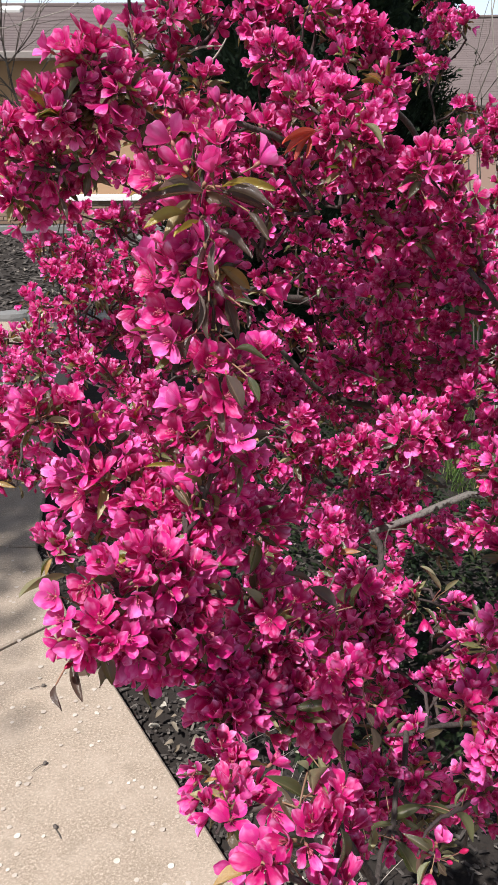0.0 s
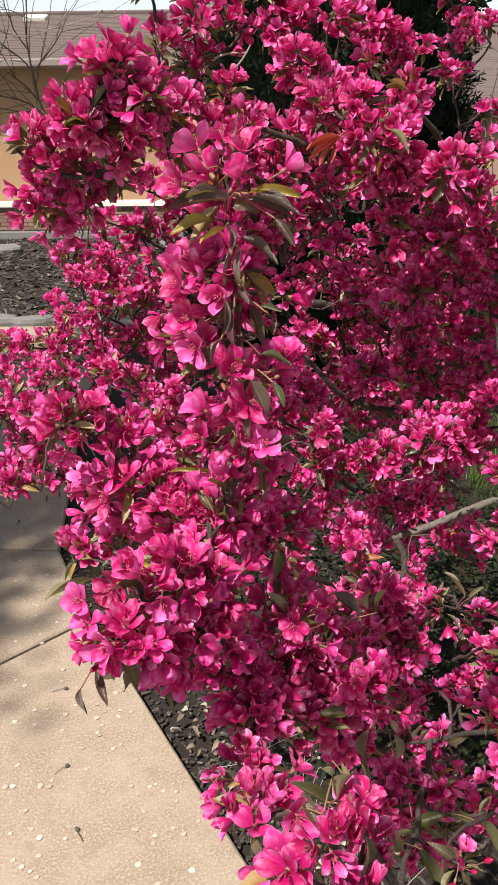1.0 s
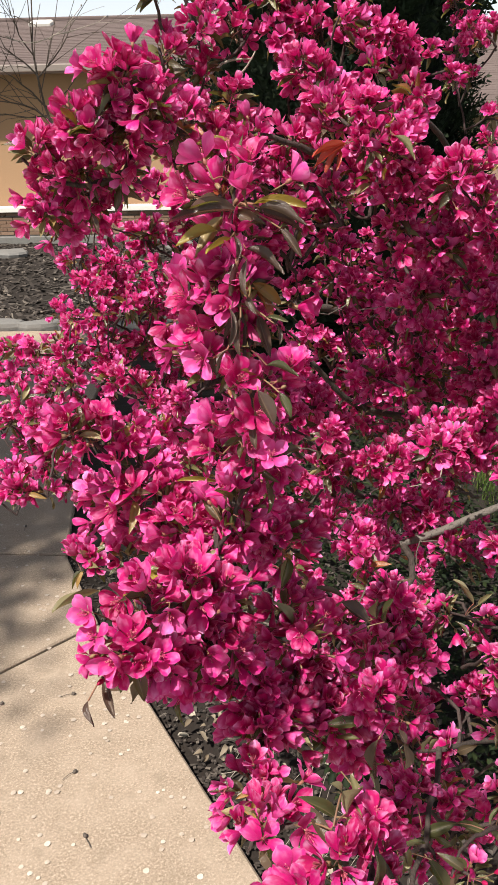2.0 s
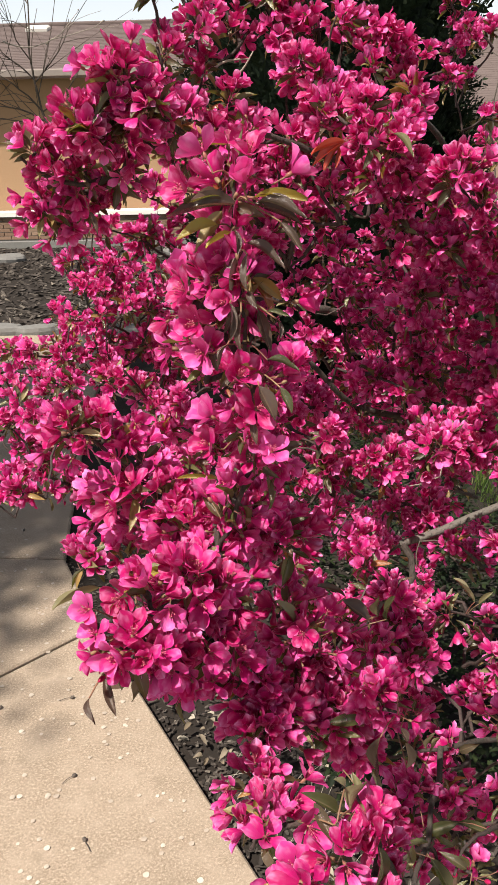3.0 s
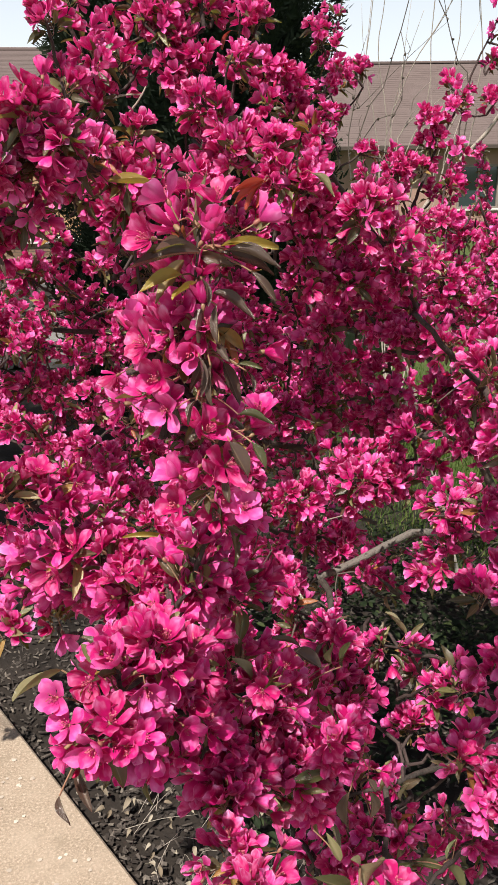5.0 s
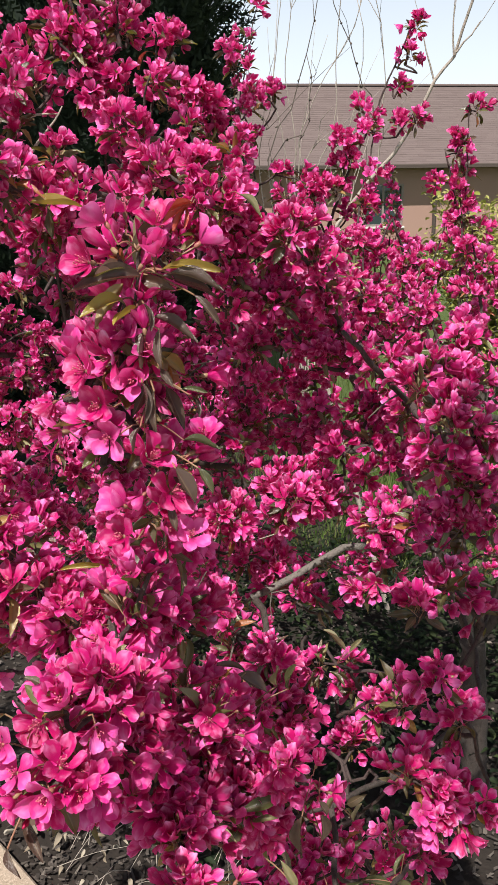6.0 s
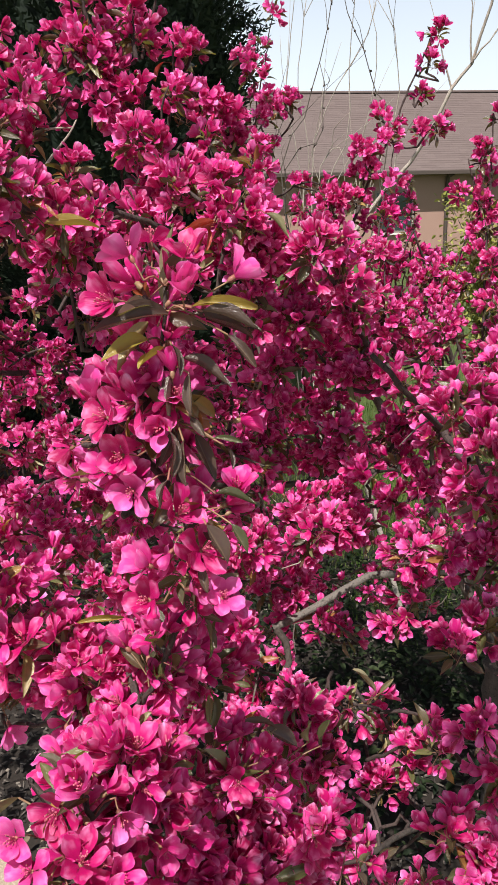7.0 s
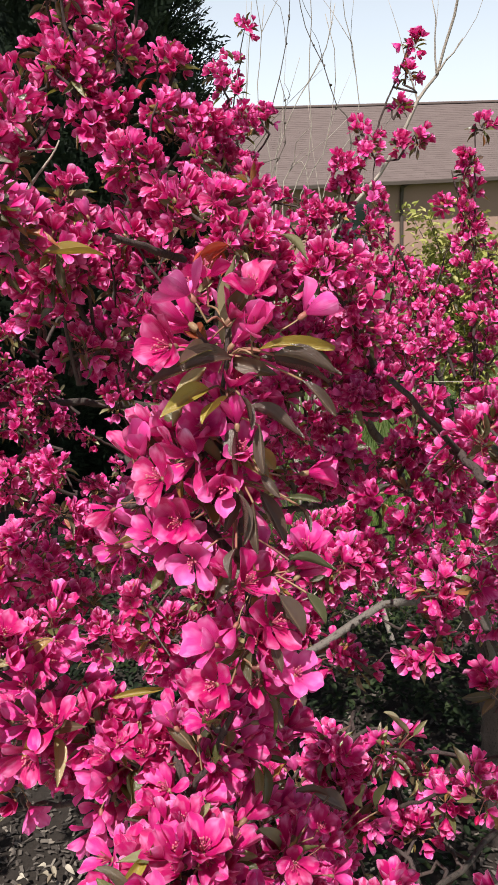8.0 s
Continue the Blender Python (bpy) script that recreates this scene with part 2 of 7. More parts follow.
class Bank:
    """Joins copies of templates (verts, quads, mat, uv) into one set of arrays."""

    def __init__(self):
        self.v, self.q, self.m, self.u, self.n = [], [], [], [], 0

    def add(self, tpl, matrix=None):
        v, q, m, u = tpl
        if matrix is not None:
            a = np.array(matrix)
            v = v @ a[:3, :3].T + a[:3, 3]
        self.v.append(v), self.q.append(q + self.n), self.m.append(m), self.u.append(u)
        self.n += len(v)

    def template(self):
        return np.concatenate(self.v), np.concatenate(self.q), np.concatenate(self.m), np.concatenate(self.u)

    def mesh(self, name, mats, smooth=True):
        v, q, m, u = self.template()
        return mesh_from(name, v, q, mats, m, u, smooth)


def grid_quads(nu, nv):
    i, j = np.meshgrid(np.arange(nu), np.arange(nv))
    a = (j * (nu + 1) + i).ravel()
    return np.stack([a, a + 1, a + nu + 2, a + nu + 1], 1)


def sheet(fn, nu, nv, mat=0, even=1.0):
    """A grid over u in -1..1 and v in 0..1, bent by fn(u, v)."""
    uu, vv = np.meshgrid(np.linspace(-1, 1, nu + 1), np.linspace(0, 1, nv + 1) ** even)
    v = np.stack(fn(uu.ravel(), vv.ravel()), 1)
    q = grid_quads(nu, nv)
    uv = np.stack([(uu.ravel() + 1) / 2, vv.ravel()], 1)[q]
    return v, q, np.full(len(q), mat), uv


def tube(points, radii, sides=6, mat=0, wobble=0.0, rng=None):
    """A tapered tube along points."""
    p = np.asarray(points, float)
    r = np.broadcast_to(np.asarray(radii, float), (len(p),))
    d = np.gradient(p, axis=0)
    d /= np.linalg.norm(d, axis=1)[:, None] + 1e-9
    ref = np.array([0.31, 0.17, 0.93]) if abs(d[0] @ np.array([0.31, 0.17, 0.93])) < 0.9 else np.array([0.9, 0.3, 0.1])
    rings = []
    for k in range(len(p)):
        a = np.cross(d[k], ref)
        a /= np.linalg.norm(a)
        b2 = np.cross(d[k], a)
        ref = np.cross(a, d[k])
        ang = np.arange(sides) * 2 * math.pi / sides
        rr = r[k] * (1 + (wobble * rng.uniform(-1, 1, sides) if rng is not None else 0))
        rings.append(p[k] + (np.cos(ang) * rr)[:, None] * a + (np.sin(ang) * rr)[:, None] * b2)
    v = np.concatenate(rings)
    q = []
    for k in range(len(p) - 1):
        for s in range(sides):
            s2 = (s + 1) % sides
            q.append((k * sides + s, k * sides + s2, (k + 1) * sides + s2, (k + 1) * sides + s))
    for s in range(sides // 2 - 1):       # end cap
        o = (len(p) - 1) * sides
        q.append((o, o + 2 * s + 1, o + 2 * s + 2, o + (2 * s + 3) % sides))
    q = np.array(q)
    return v, q, np.full(len(q), mat), np.zeros((len(q), 4, 2))


def spline(points, step):
    """Points every step metres or so along a smooth curve through the points."""
    p = np.asarray(points, float)
    e = np.vstack([2 * p[0] - p[1], p, 2 * p[-1] - p[-2]])
    out = []
    for k in range(1, len(e) - 2):
        n = max(2, int(np.linalg.norm(e[k + 1] - e[k]) / step))
        for t in np.arange(n) / n:
            a, b2, c, d = e[k - 1], e[k], e[k + 1], e[k + 2]
            out.append(0.5 * (2 * b2 + (c - a) * t + (2 * a - 5 * b2 + 4 * c - d) * t * t + (3 * b2 - a - 3 * c + d) * t ** 3))
    out.append(p[-1])
    return np.array(out)


def box(x0, y0, z0, x1, y1, z1, mat=0, soft=0.0):
    """A box with its upper edges softened."""
    b2 = min(soft, (x1 - x0) / 3, (y1 - y0) / 3)
    v = [(x0, y0, z0), (x1, y0, z0), (x1, y1, z0), (x0, y1, z0), (x0, y0, z1 - b2), (x1, y0, z1 - b2), (x1, y1, z1 - b2), (x0, y1, z1 - b2),
         (x0 + b2, y0 + b2, z1), (x1 - b2, y0 + b2, z1), (x1 - b2, y1 - b2, z1), (x0 + b2, y1 - b2, z1)]
    q = [(3, 2, 1, 0), (0, 1, 5, 4), (1, 2, 6, 5), (2, 3, 7, 6), (3, 0, 4, 7), (8, 9, 10, 11)]
    if b2:
        q += [(4, 5, 9, 8), (5, 6, 10, 9), (6, 7, 11, 10), (7, 4, 8, 11)]
    else:
        v = v[:4] + v[8:]
        q = [tuple(i - 4 if i > 7 else i for i in f) for f in q]
        q = [(3, 2, 1, 0), (0, 1, 5, 4), (1, 2, 6, 5), (2, 3, 7, 6), (3, 0, 4, 7), (4, 5, 6, 7)]
    q = np.array(q)
    return np.array(v, float), q, np.full(len(q), mat), np.zeros((len(q), 4, 2))


def part(name, tpl, mats, parent, label="", kind="", smooth=False, matrix=None):
    """Links arrays (or a mesh) as one mesh object under a thing or a part."""
    me = tpl if isinstance(tpl, bpy.types.Mesh) else mesh_from(name, tpl[0], tpl[1], mats, tpl[2], tpl[3], smooth)
    ob = new(name, me)
    ob.parent = parent
    if matrix is not None:
        ob.matrix_basis = matrix
    return tagged(ob, label, kind=kind)


def thing(name, at, label, category, group="", kind=""):
    ob = new(name)
    ob.location = at
    ob.empty_display_size = 0.05
    return tagged(ob, label, category, group, kind)


def shifted(tpl, at):
    return tpl[0] - np.asarray(at, float), tpl[1], tpl[2], tpl[3]


def leaf_shape(length, width, fold=0.25, droop=0.25, nu=2, nv=6, mat=0, curl=0.0):
    def fn(u, v):
        prof = np.sin(np.pi * np.clip(v, 0, 1) ** 0.95) ** 0.75 * (1 - 0.05 * v)
        prof = np.maximum(prof, 0.05)
        x = u * width / 2 * prof
        return x, v * length, np.abs(x) * fold * 2 - droop * length * v ** 2 + curl * length * np.sin(v * 5) * 0.1 * (1 + u)
    return sheet(fn, nu, nv, mat)


# ---- ground, slab, bed ----
rng = np.random.default_rng(7)


def ground_height(x, y):
    return 0.02 * np.sin(x * 0.7) * np.cos(y * 0.5)


def build_ground():
    xs = np.concatenate([[-2500, -400, -80, -30], np.linspace(-14, 16, 61), [40, 90, 400, 2500]])
    ys = np.concatenate([[-2500, -300, -40, -10], np.linspace(-4, 30, 69), [45, 90, 400, 2500]])
    xx, yy = np.meshgrid(xs, ys)
    zz = ground_height(xx, yy) * np.clip((30 - np.abs(yy)) / 20, 0, 1) - 0.06
    v = np.stack([xx.ravel(), yy.ravel(), zz.ravel()], 1)
    q = grid_quads(len(xs) - 1, len(ys) - 1)
    me = mesh_from("ground", v, q, [LAWN])
    tagged(new("ground", me), "spring lawn, patchy green and dull, reaching away", "ground", kind="structure")


build_ground()

# the walk's edge runs along this line; the bed lies to its right
EDGE_A, EDGE_D = np.array([-0.351, 1.915]), np.array([0.50, -0.866])


def edge_x(y):
    return EDGE_A[0] + EDGE_D[0] / EDGE_D[1] * (y - EDGE_A[1])


def slab_panel(corners, z0, z1, soft):
    """A concrete panel with a rounded upper edge, from four corners on the ground."""
    c = np.array(corners, float)
    mid = c.mean(0)
    inner = c + (mid - c) / np.linalg.norm(mid - c, axis=1)[:, None] * soft * 1.6
    v = np.vstack([np.column_stack([c, np.full(4, z0)]), np.column_stack([c, np.full(4, z1 - soft)]), np.column_stack([inner, np.full(4, z1)])])
    q = [(8, 9, 10, 11)]
    for k in range(4):
        k2 = (k + 1) % 4
        q += [(k, k2, k2 + 4, k + 4), (k + 4, k2 + 4, k2 + 8, k + 8)]
    q = np.array(q)
    return v, q, np.zeros(len(q), int), np.zeros((len(q), 4, 2))


def build_walk():
    walkway = thing("walkway", (-1.6, 2.5, 0), "pale tan concrete walk strewn with fallen petals", "walkway", kind="structure")
    panels = [((-2.6, -3.6), (2.833, -3.6), (1.455, -1.214), (-2.6, -1.214)),
              ((-2.6, -1.2), (1.447, -1.2), (-0.575, 2.362), (-2.6, 0.165)),
              ((-2.6, 0.180), (-0.583, 2.376), (-0.810, 2.852), (-2.6, 2.943)),
              ((-3.6, 3.000), (-0.816, 2.864), (-1.150, 4.900), (-3.6, 5.000)),
              ((-3.6, 5.012), (-1.150, 4.912), (-1.300, 7.000), (-3.6, 7.000))]
    for c in panels:
        part("concrete_panel", shifted(slab_panel(c, -0.12, 0.0, 0.006), walkway.location), [CONCRETE], walkway)
    return walkway


build_walk()


def chip(l, w2, h):
    """A splintered chip: a flat piece with ragged, unequal ends."""
    v, q, m, u = box(-l / 2, -w2 / 2, 0, l / 2, w2 / 2, h)
    v = v + rng.uniform(-1, 1, v.shape) * np.array([l * 0.28, w2 * 0.35, h * 0.3])
    return v, q, m, u


def build_bed():
    """The dark bed under the tree, with loose chips over it."""
    xs, ys = np.linspace(0, 1, 46), np.linspace(-0.6, 3.4, 60)
    uu, yy = np.meshgrid(xs, ys)
    x0 = np.maximum(edge_x(yy) + 0.004, -1.24)
    xx = x0 + uu * (2.0 - 0.25 * np.abs(yy - 1.4) - x0)
    zz = -0.055 + 0.05 * np.sin(uu * math.pi) + rng.uniform(-0.006, 0.006, uu.shape)
    me = mesh_from("planting_bed", np.stack([xx.ravel(), yy.ravel(), zz.ravel()], 1), grid_quads(45, 59), [MULCH])
    bed = tagged(new("planting_bed", me), "dark mulched planting bed under the crabapple tree", "planting bed", kind="structure")
    bank = Bank()
    for _ in range(14000):
        y = rng.uniform(-0.2, 3.2)
        e = edge_x(y) + 0.01
        x = e + (1.7 - e) * rng.random() ** 1.4
        l, w2, h = rng.uniform(0.005, 0.024), rng.uniform(0.003, 0.008), rng.uniform(0.0015, 0.004)
        u = (x - e) / (2.0 - e)
        m = pose(x, y, -0.05 + 0.05 * math.sin(min(1, max(0, u)) * math.pi) + 0.006, rng.uniform(-25, 25), rng.uniform(-25, 25), rng.uniform(0, 360))
        bank.add(chip(l, w2, h), m)
    tagged(new("wood_chips", bank.mesh("wood_chips", [CHIP], False)), "loose weathered wood chips on the bed", "mulch", kind="stuff")
    return bed


build_bed()


def build_litter():
    """Dry leaves and stems caught on the bed beside the walk."""
    r = np.random.default_rng(51)
    leaves, stems = Bank(), Bank()
    dry = [leaf_shape(0.045, 0.022, f, d, 2, 5, 0, c) for f, d, c in ((0.5, 0.3, 0.8), (0.8, -0.2, -0.6), (0.3, 0.5, 1.0))]
    for _ in range(150):
        y = r.uniform(0.95, 1.9)
        x = edge_x(y) + 0.05 + 0.38 * r.random()
        leaves.add(dry[r.integers(3)], pose(x, y, 0.004 + 0.012 * r.random(), r.uniform(-25, 25), r.uniform(-35, 35), r.uniform(0, 360)) @ Matrix.Scale(r.uniform(0.25, 0.7), 4))
    for _ in range(60):
        y = r.uniform(0.95, 1.8)
        x = edge_x(y) + 0.06 + 0.34 * r.random()
        a, l, up = r.uniform(-1.5, 1.5), r.uniform(0.06, 0.2), r.uniform(0.01, 0.13)
        p = spline([(x, y, -0.005), (x + 0.5 * l * math.cos(a), y + 0.5 * l * math.sin(a), up * 0.8), (x + l * math.cos(a), y + l * math.sin(a), up)], 0.03)
        stems.add(tube(p, np.linspace(0.0010, 0.0005, len(p)), 4))
    tagged(new("dry_leaves", leaves.mesh("dry_leaves", [DRY_LEAF])), "curled dry tan leaves lying on the dark bed", "leaf litter", kind="stuff")
    tagged(new("dry_stems", stems.mesh("dry_stems", [PALE_BARK])), "bleached dry stems lying over the bed", "leaf litter", kind="stuff")



build_litter()


def stone_mesh(name, sx, sy, sz, seed):
    """A flat field stone with a broken outline."""
    r = np.random.default_rng(seed)
    n, rings = 12, [(0.0, 0.96), (0.55, 1.0), (0.9, 0.93), (1.0, 0.72), (1.02, 0.3)]
    out = 1 + r.uniform(-0.22, 0.22, n)
    v, q = [], []
    for z, s in rings:
        for k in range(n):
            a = 2 * math.pi * k / n
            v.append((sx * s * out[k] * math.cos(a), sy * s * out[k] * math.sin(a), sz * (z + r.uniform(-0.05, 0.05))))
    for i in range(len(rings) - 1):
        for k in range(n):
            k2 = (k + 1) % n
            q.append((i * n + k, i * n + k2, (i + 1) * n + k2, (i + 1) * n + k))
    o = (len(rings) - 1) * n
    for k in range(n // 2 - 1):
        q.append((o + k, o + k + 1, o + n - 2 - k, o + n - 1 - k))
    return mesh_from(name, v, q, [STONE], smooth=False)


def build_far_bed():
    """The mulched bed across the walk, edged and dotted with flat stones."""
    xs, ys = np.linspace(-9, 0.5, 60), np.linspace(7.05, 13.2, 44)
    xx, yy = np.meshgrid(xs, ys)
    zz = -0.02 + 0.03 * rng.random(xx.shape) + 0.01 * (yy - 7)
    me = mesh_from("mulch_bed", np.stack([xx.ravel(), yy.ravel(), zz.ravel()], 1), grid_quads(59, 43), [MULCH])
    tagged(new("mulch_bed", me), "wide bed of grey weathered bark mulch", "mulch bed", kind="structure")
    bank = Bank()
    for _ in range(7000):
        x, y = rng.uniform(-6.5, 0.0), 7.1 + 6.0 * rng.random() ** 1.3
        l, w2, h = rng.uniform(0.03, 0.12), rng.uniform(0.012, 0.035), rng.uniform(0.004, 0.014)
        bank.add(chip(l, w2, h), pose(x, y, 0.0 + 0.01 * (y - 7), rng.uniform(-25, 25), rng.uniform(-25, 25), rng.uniform(0, 360)))
    tagged(new("bark_chips", bank.mesh("bark_chips", [CHIP], False)), "grey bark chips scattered over the far bed", "mulch", kind="stuff")
    for k in range(8):
        x, y = rng.uniform(-5.5, -0.6), rng.uniform(7.3, 12.6)
        me = stone_mesh("flat_stone", rng.uniform(0.22, 0.5), rng.uniform(0.15, 0.3), rng.uniform(0.05, 0.11), 40 + k)
        ob = tagged(new("flat_stone", me), "flat grey field stone half sunk in the mulch", "stone", "stones of the far bed")
        ob.matrix_world = pose(x, y, -0.01 + 0.01 * (y - 7), 0, 0, rng.uniform(0, 360))
    for k in range(12):
        me = stone_mesh("edging_stone", rng.uniform(0.2, 0.34), rng.uniform(0.1, 0.15), rng.uniform(0.06, 0.1), 80 + k)
        ob = tagged(new("edging_stone", me), "blue-grey stone edging the walk's far side", "stone", "stones along the walk")
        ob.matrix_world = pose(-4.6 + 0.42 * k, 7.12 + rng.uniform(-0.03, 0.03), -0.02, 0, 0, rng.uniform(-12, 12))


build_far_bed()


def build_conifer_bed():
    """Dark mulch round the conifer's foot, between the tree and the far bed."""
    u, v = np.meshgrid(np.linspace(0, 1, 30), np.linspace(2.4, 7.0, 80))
    x0 = np.array([[max(edge_x(b), -1.2) + 0.02 for b in row] for row in v])
    x1 = 1.55 + 0.06 * np.sin(v * 5.0)
    xx = x0 + (x1 - x0) * u
    zz = -0.045 + 0.025 * rng.random(xx.shape) * np.clip(np.minimum(u, 1 - u) * 12, 0, 1) + ground_height(xx, v)
    me = mesh_from("conifer_bed", np.stack([xx.ravel(), v.ravel(), zz.ravel()], 1), grid_quads(29, 79), [MULCH])
    tagged(new("conifer_bed", me), "dark shaded mulch round the conifer", "mulch bed", kind="structure")


build_conifer_bed()


def build_patio_wall():
    """A low brick wall with a white coping in front of the tan house."""
    wall = thing("patio_wall", (-4.0, 13.6, 0), "low brown brick patio wall with white coping", "garden wall", kind="structure")
    x0, x1 = -4.8, 5.6
    part("core", box(x0, 0.03, -0.2, x1, 0.22, 0.52), [MORTAR], wall)
    b2 = box(0, 0, 0, 0.215, 0.05, 0.05, soft=0.003)
    brick = mesh_from("brick", b2[0], b2[1], [BRICK], b2[2], b2[3], False)
    for row in range(6):
        for k in range(46):
            part("brick", brick, None, wall, matrix=Matrix.Translation((x0 + (k + 0.5 * (row % 2)) * 0.225, 0.0, 0.16 + row * 0.06)))
    for k in range(9):
        part("coping_slab", box(x0 + 1.16 * k, -0.05, 0.525, x0 + 1.16 * k + 1.15, 0.34, 0.60, soft=0.008), [WHITE_STONE], wall)
    part("footing", box(x0, -0.12, -0.2, x1, 0.0, 0.14, soft=0.01), [STONE], wall)
    # the terrace behind
    part("terrace", box(x0, 0.225, 0.1, x1, 1.6, 0.5, soft=0.01), [WHITE_STONE], wall)


build_patio_wall()


# ---- houses ----
def build_house(name, at, turn, width, depth, eave, rise, wall_mat, trim_mat, label, windows, vent=False, spout=None):
    """A one-storey house: its front faces -y; a gable roof with the ridge along x and shingle courses."""
    h = thing(name, at, label, "house")
    h.rotation_euler = (0, 0, radians(turn))
    over, t = 0.45, 0.15
    hw = width / 2
    # front wall with its openings cut through, other walls plain
    spans, x = [], -hw
    for wx, ww, wz, wh in sorted(windows):
        spans.append((x, wx - ww / 2))
        x = wx + ww / 2
    spans.append((x, hw))
    pieces = [(a, -0.3, b2, eave) for a, b2 in spans]
    pieces += [(wx - ww / 2, -0.3, wx + ww / 2, wz) for wx, ww, wz, wh in windows]
    pieces += [(wx - ww / 2, wz + wh, wx + ww / 2, eave) for wx, ww, wz, wh in windows]
    for a, z0, b2, z1 in pieces:
        part("front_wall", box(a, 0, z0, b2, t, z1), [wall_mat], h)
    part("back_wall", box(-hw, depth - t, -0.3, hw, depth, eave), [wall_mat], h)
    for s in (-1, 1):
        xa, xb = sorted((s * hw, s * (hw - t)))
        v = np.array([(xx, yy, zz) for xx in (xa, xb) for yy, zz in ((t, -0.3), (depth - t, -0.3), (depth - t, eave), (depth / 2, eave + rise - 0.1), (t, eave))])
        q = np.array([(0, 1, 2, 4), (4, 2, 3, 3), (5, 6, 7, 9), (9, 7, 8, 8), (0, 1, 6, 5), (1, 2, 7, 6), (2, 3, 8, 7), (3, 4, 9, 8), (4, 0, 5, 9)])
        part("end_wall", (v, q[[0, 2, 4, 5, 6, 7, 8]], np.zeros(7, int), np.zeros((7, 4, 2))), [wall_mat], h)
    # roof: deck and courses of shingles on the front slope
    run = depth / 2 + over
    drop = rise / (depth / 2) * over
    slope = math.hypot(run, rise + drop)
    deck = part("roof", (np.array([(-hw - over, -over, eave - drop), (hw + over, -over, eave - drop), (hw + over, depth / 2, eave + rise), (-hw - over, depth / 2, eave + rise),
                                   (hw + over, depth + over, eave - drop), (-hw - over, depth + over, eave - drop),
                                   (-hw - over, -over, eave - drop - 0.1), (hw + over, -over, eave - drop - 0.1), (hw + over, depth + over, eave - drop - 0.1), (-hw - over, depth + over, eave - drop - 0.1)]),
                         np.array([(0, 1, 2, 3), (3, 2, 4, 5), (6, 7, 1, 0), (8, 9, 5, 4), (9, 8, 7, 6)]), np.zeros(5, int), np.zeros((5, 4, 2))), [SHINGLE], h)
    bank = Bank()
    courses = int(slope / 0.15)
    r = np.random.default_rng(3)
    pitch = math.degrees(math.atan2(rise + drop, run))
    for c in range(courses):
        x = -hw - over - r.uniform(0, 0.3)
        while x < hw + over:
            w2 = r.uniform(0.28, 0.46)
            bank.add(box(max(x, -hw - over), 0, 0, min(x + w2, hw + over), 0.17, 0.006 + r.uniform(0, 0.001)), pose(0, -over, eave - drop + 0.004, pitch) @ pose(0, c * 0.15, 0, -1.6))
            x += w2 + 0.002
    part("shingles", bank.template(), [SHINGLE], deck, kind="stuff")
    part("gutter", box(-hw - over, -over - 0.11, eave - drop - 0.10, hw + over, -over - 0.005, eave - drop + 0.005, soft=0.02), [trim_mat], h, "long gutter along the eave")
    part("ridge_cap", box(-hw - over, depth / 2 - 0.12, eave + rise - 0.02, hw + over, depth / 2 + 0.12, eave + rise + 0.05, soft=0.03), [SHINGLE], h)
    for wx, ww, wz, wh in windows:
        bank = Bank()
        f = 0.06
        for a in ((-ww / 2, -0.03, 0, -ww / 2 + f, 0.10, wh), (ww / 2 - f, -0.03, 0, ww / 2, 0.10, wh), (-ww / 2 + f, -0.03, 0, ww / 2 - f, 0.10, f), (-ww / 2 + f, -0.03, wh - f, ww / 2 - f, 0.10, wh),
                  (-0.03, 0.0, f, 0.03, 0.08, wh - f)):
            bank.add(box(*a))
        wob = part("window", bank.template(), [TAUPE_TRIM], h, matrix=pose(wx, 0, wz))
        for a, b2 in ((-ww / 2 + f, -0.03), (0.03, ww / 2 - f)):
            part("pane", box(a, 0.04, f, b2, 0.05, wh - f), [GLASS], wob)
        part("sill", box(-ww / 2 - 0.05, -0.08, -0.05, ww / 2 + 0.05, 0.0, 0.0, soft=0.01), [WHITE_TRIM], wob)
    if vent:
        vx, vy = vent
        z = eave + rise * vy / (depth / 2)
        part("skylight", box(-0.22, -0.16, 0, 0.22, 0.16, 0.09, soft=0.03), [WHITE_STONE], h, "low white roof skylight", matrix=pose(vx, vy, z, pitch))
    if spout is not None:
        p = spline([(spout, -over - 0.05, eave - drop - 0.08), (spout, -over * 0.6, eave - 0.35), (spout, -0.06, eave - 0.5), (spout, -0.06, -0.1)], 0.2)
        part("downspout", tube(p, 0.055, 8), [BROWN_TRIM], h, "brown metal downspout")
    return h


build_house("tan_house", (-6.6, 14.8, 0.0), 0.0, 16.0, 8.0, 2.90, 1.10, TAN_WALL, TAUPE_TRIM, "single-storey tan stucco house with a brown shingle roof",
            [(-5.6, 1.6, 1.0, 1.2)], vent=(1.90, 3.35))
build_house("brown_house", (11.61, 21.71, -0.25), -6.0, 19.0, 9.6, 2.62, 2.35, BROWN_WALL, BROWN_TRIM, "single-storey brown stucco house under a wide shingle roof",
            [(-2.1, 1.15, 0.75, 1.15), (5.0, 1.5, 0.95, 1.1)], spout=-0.6)


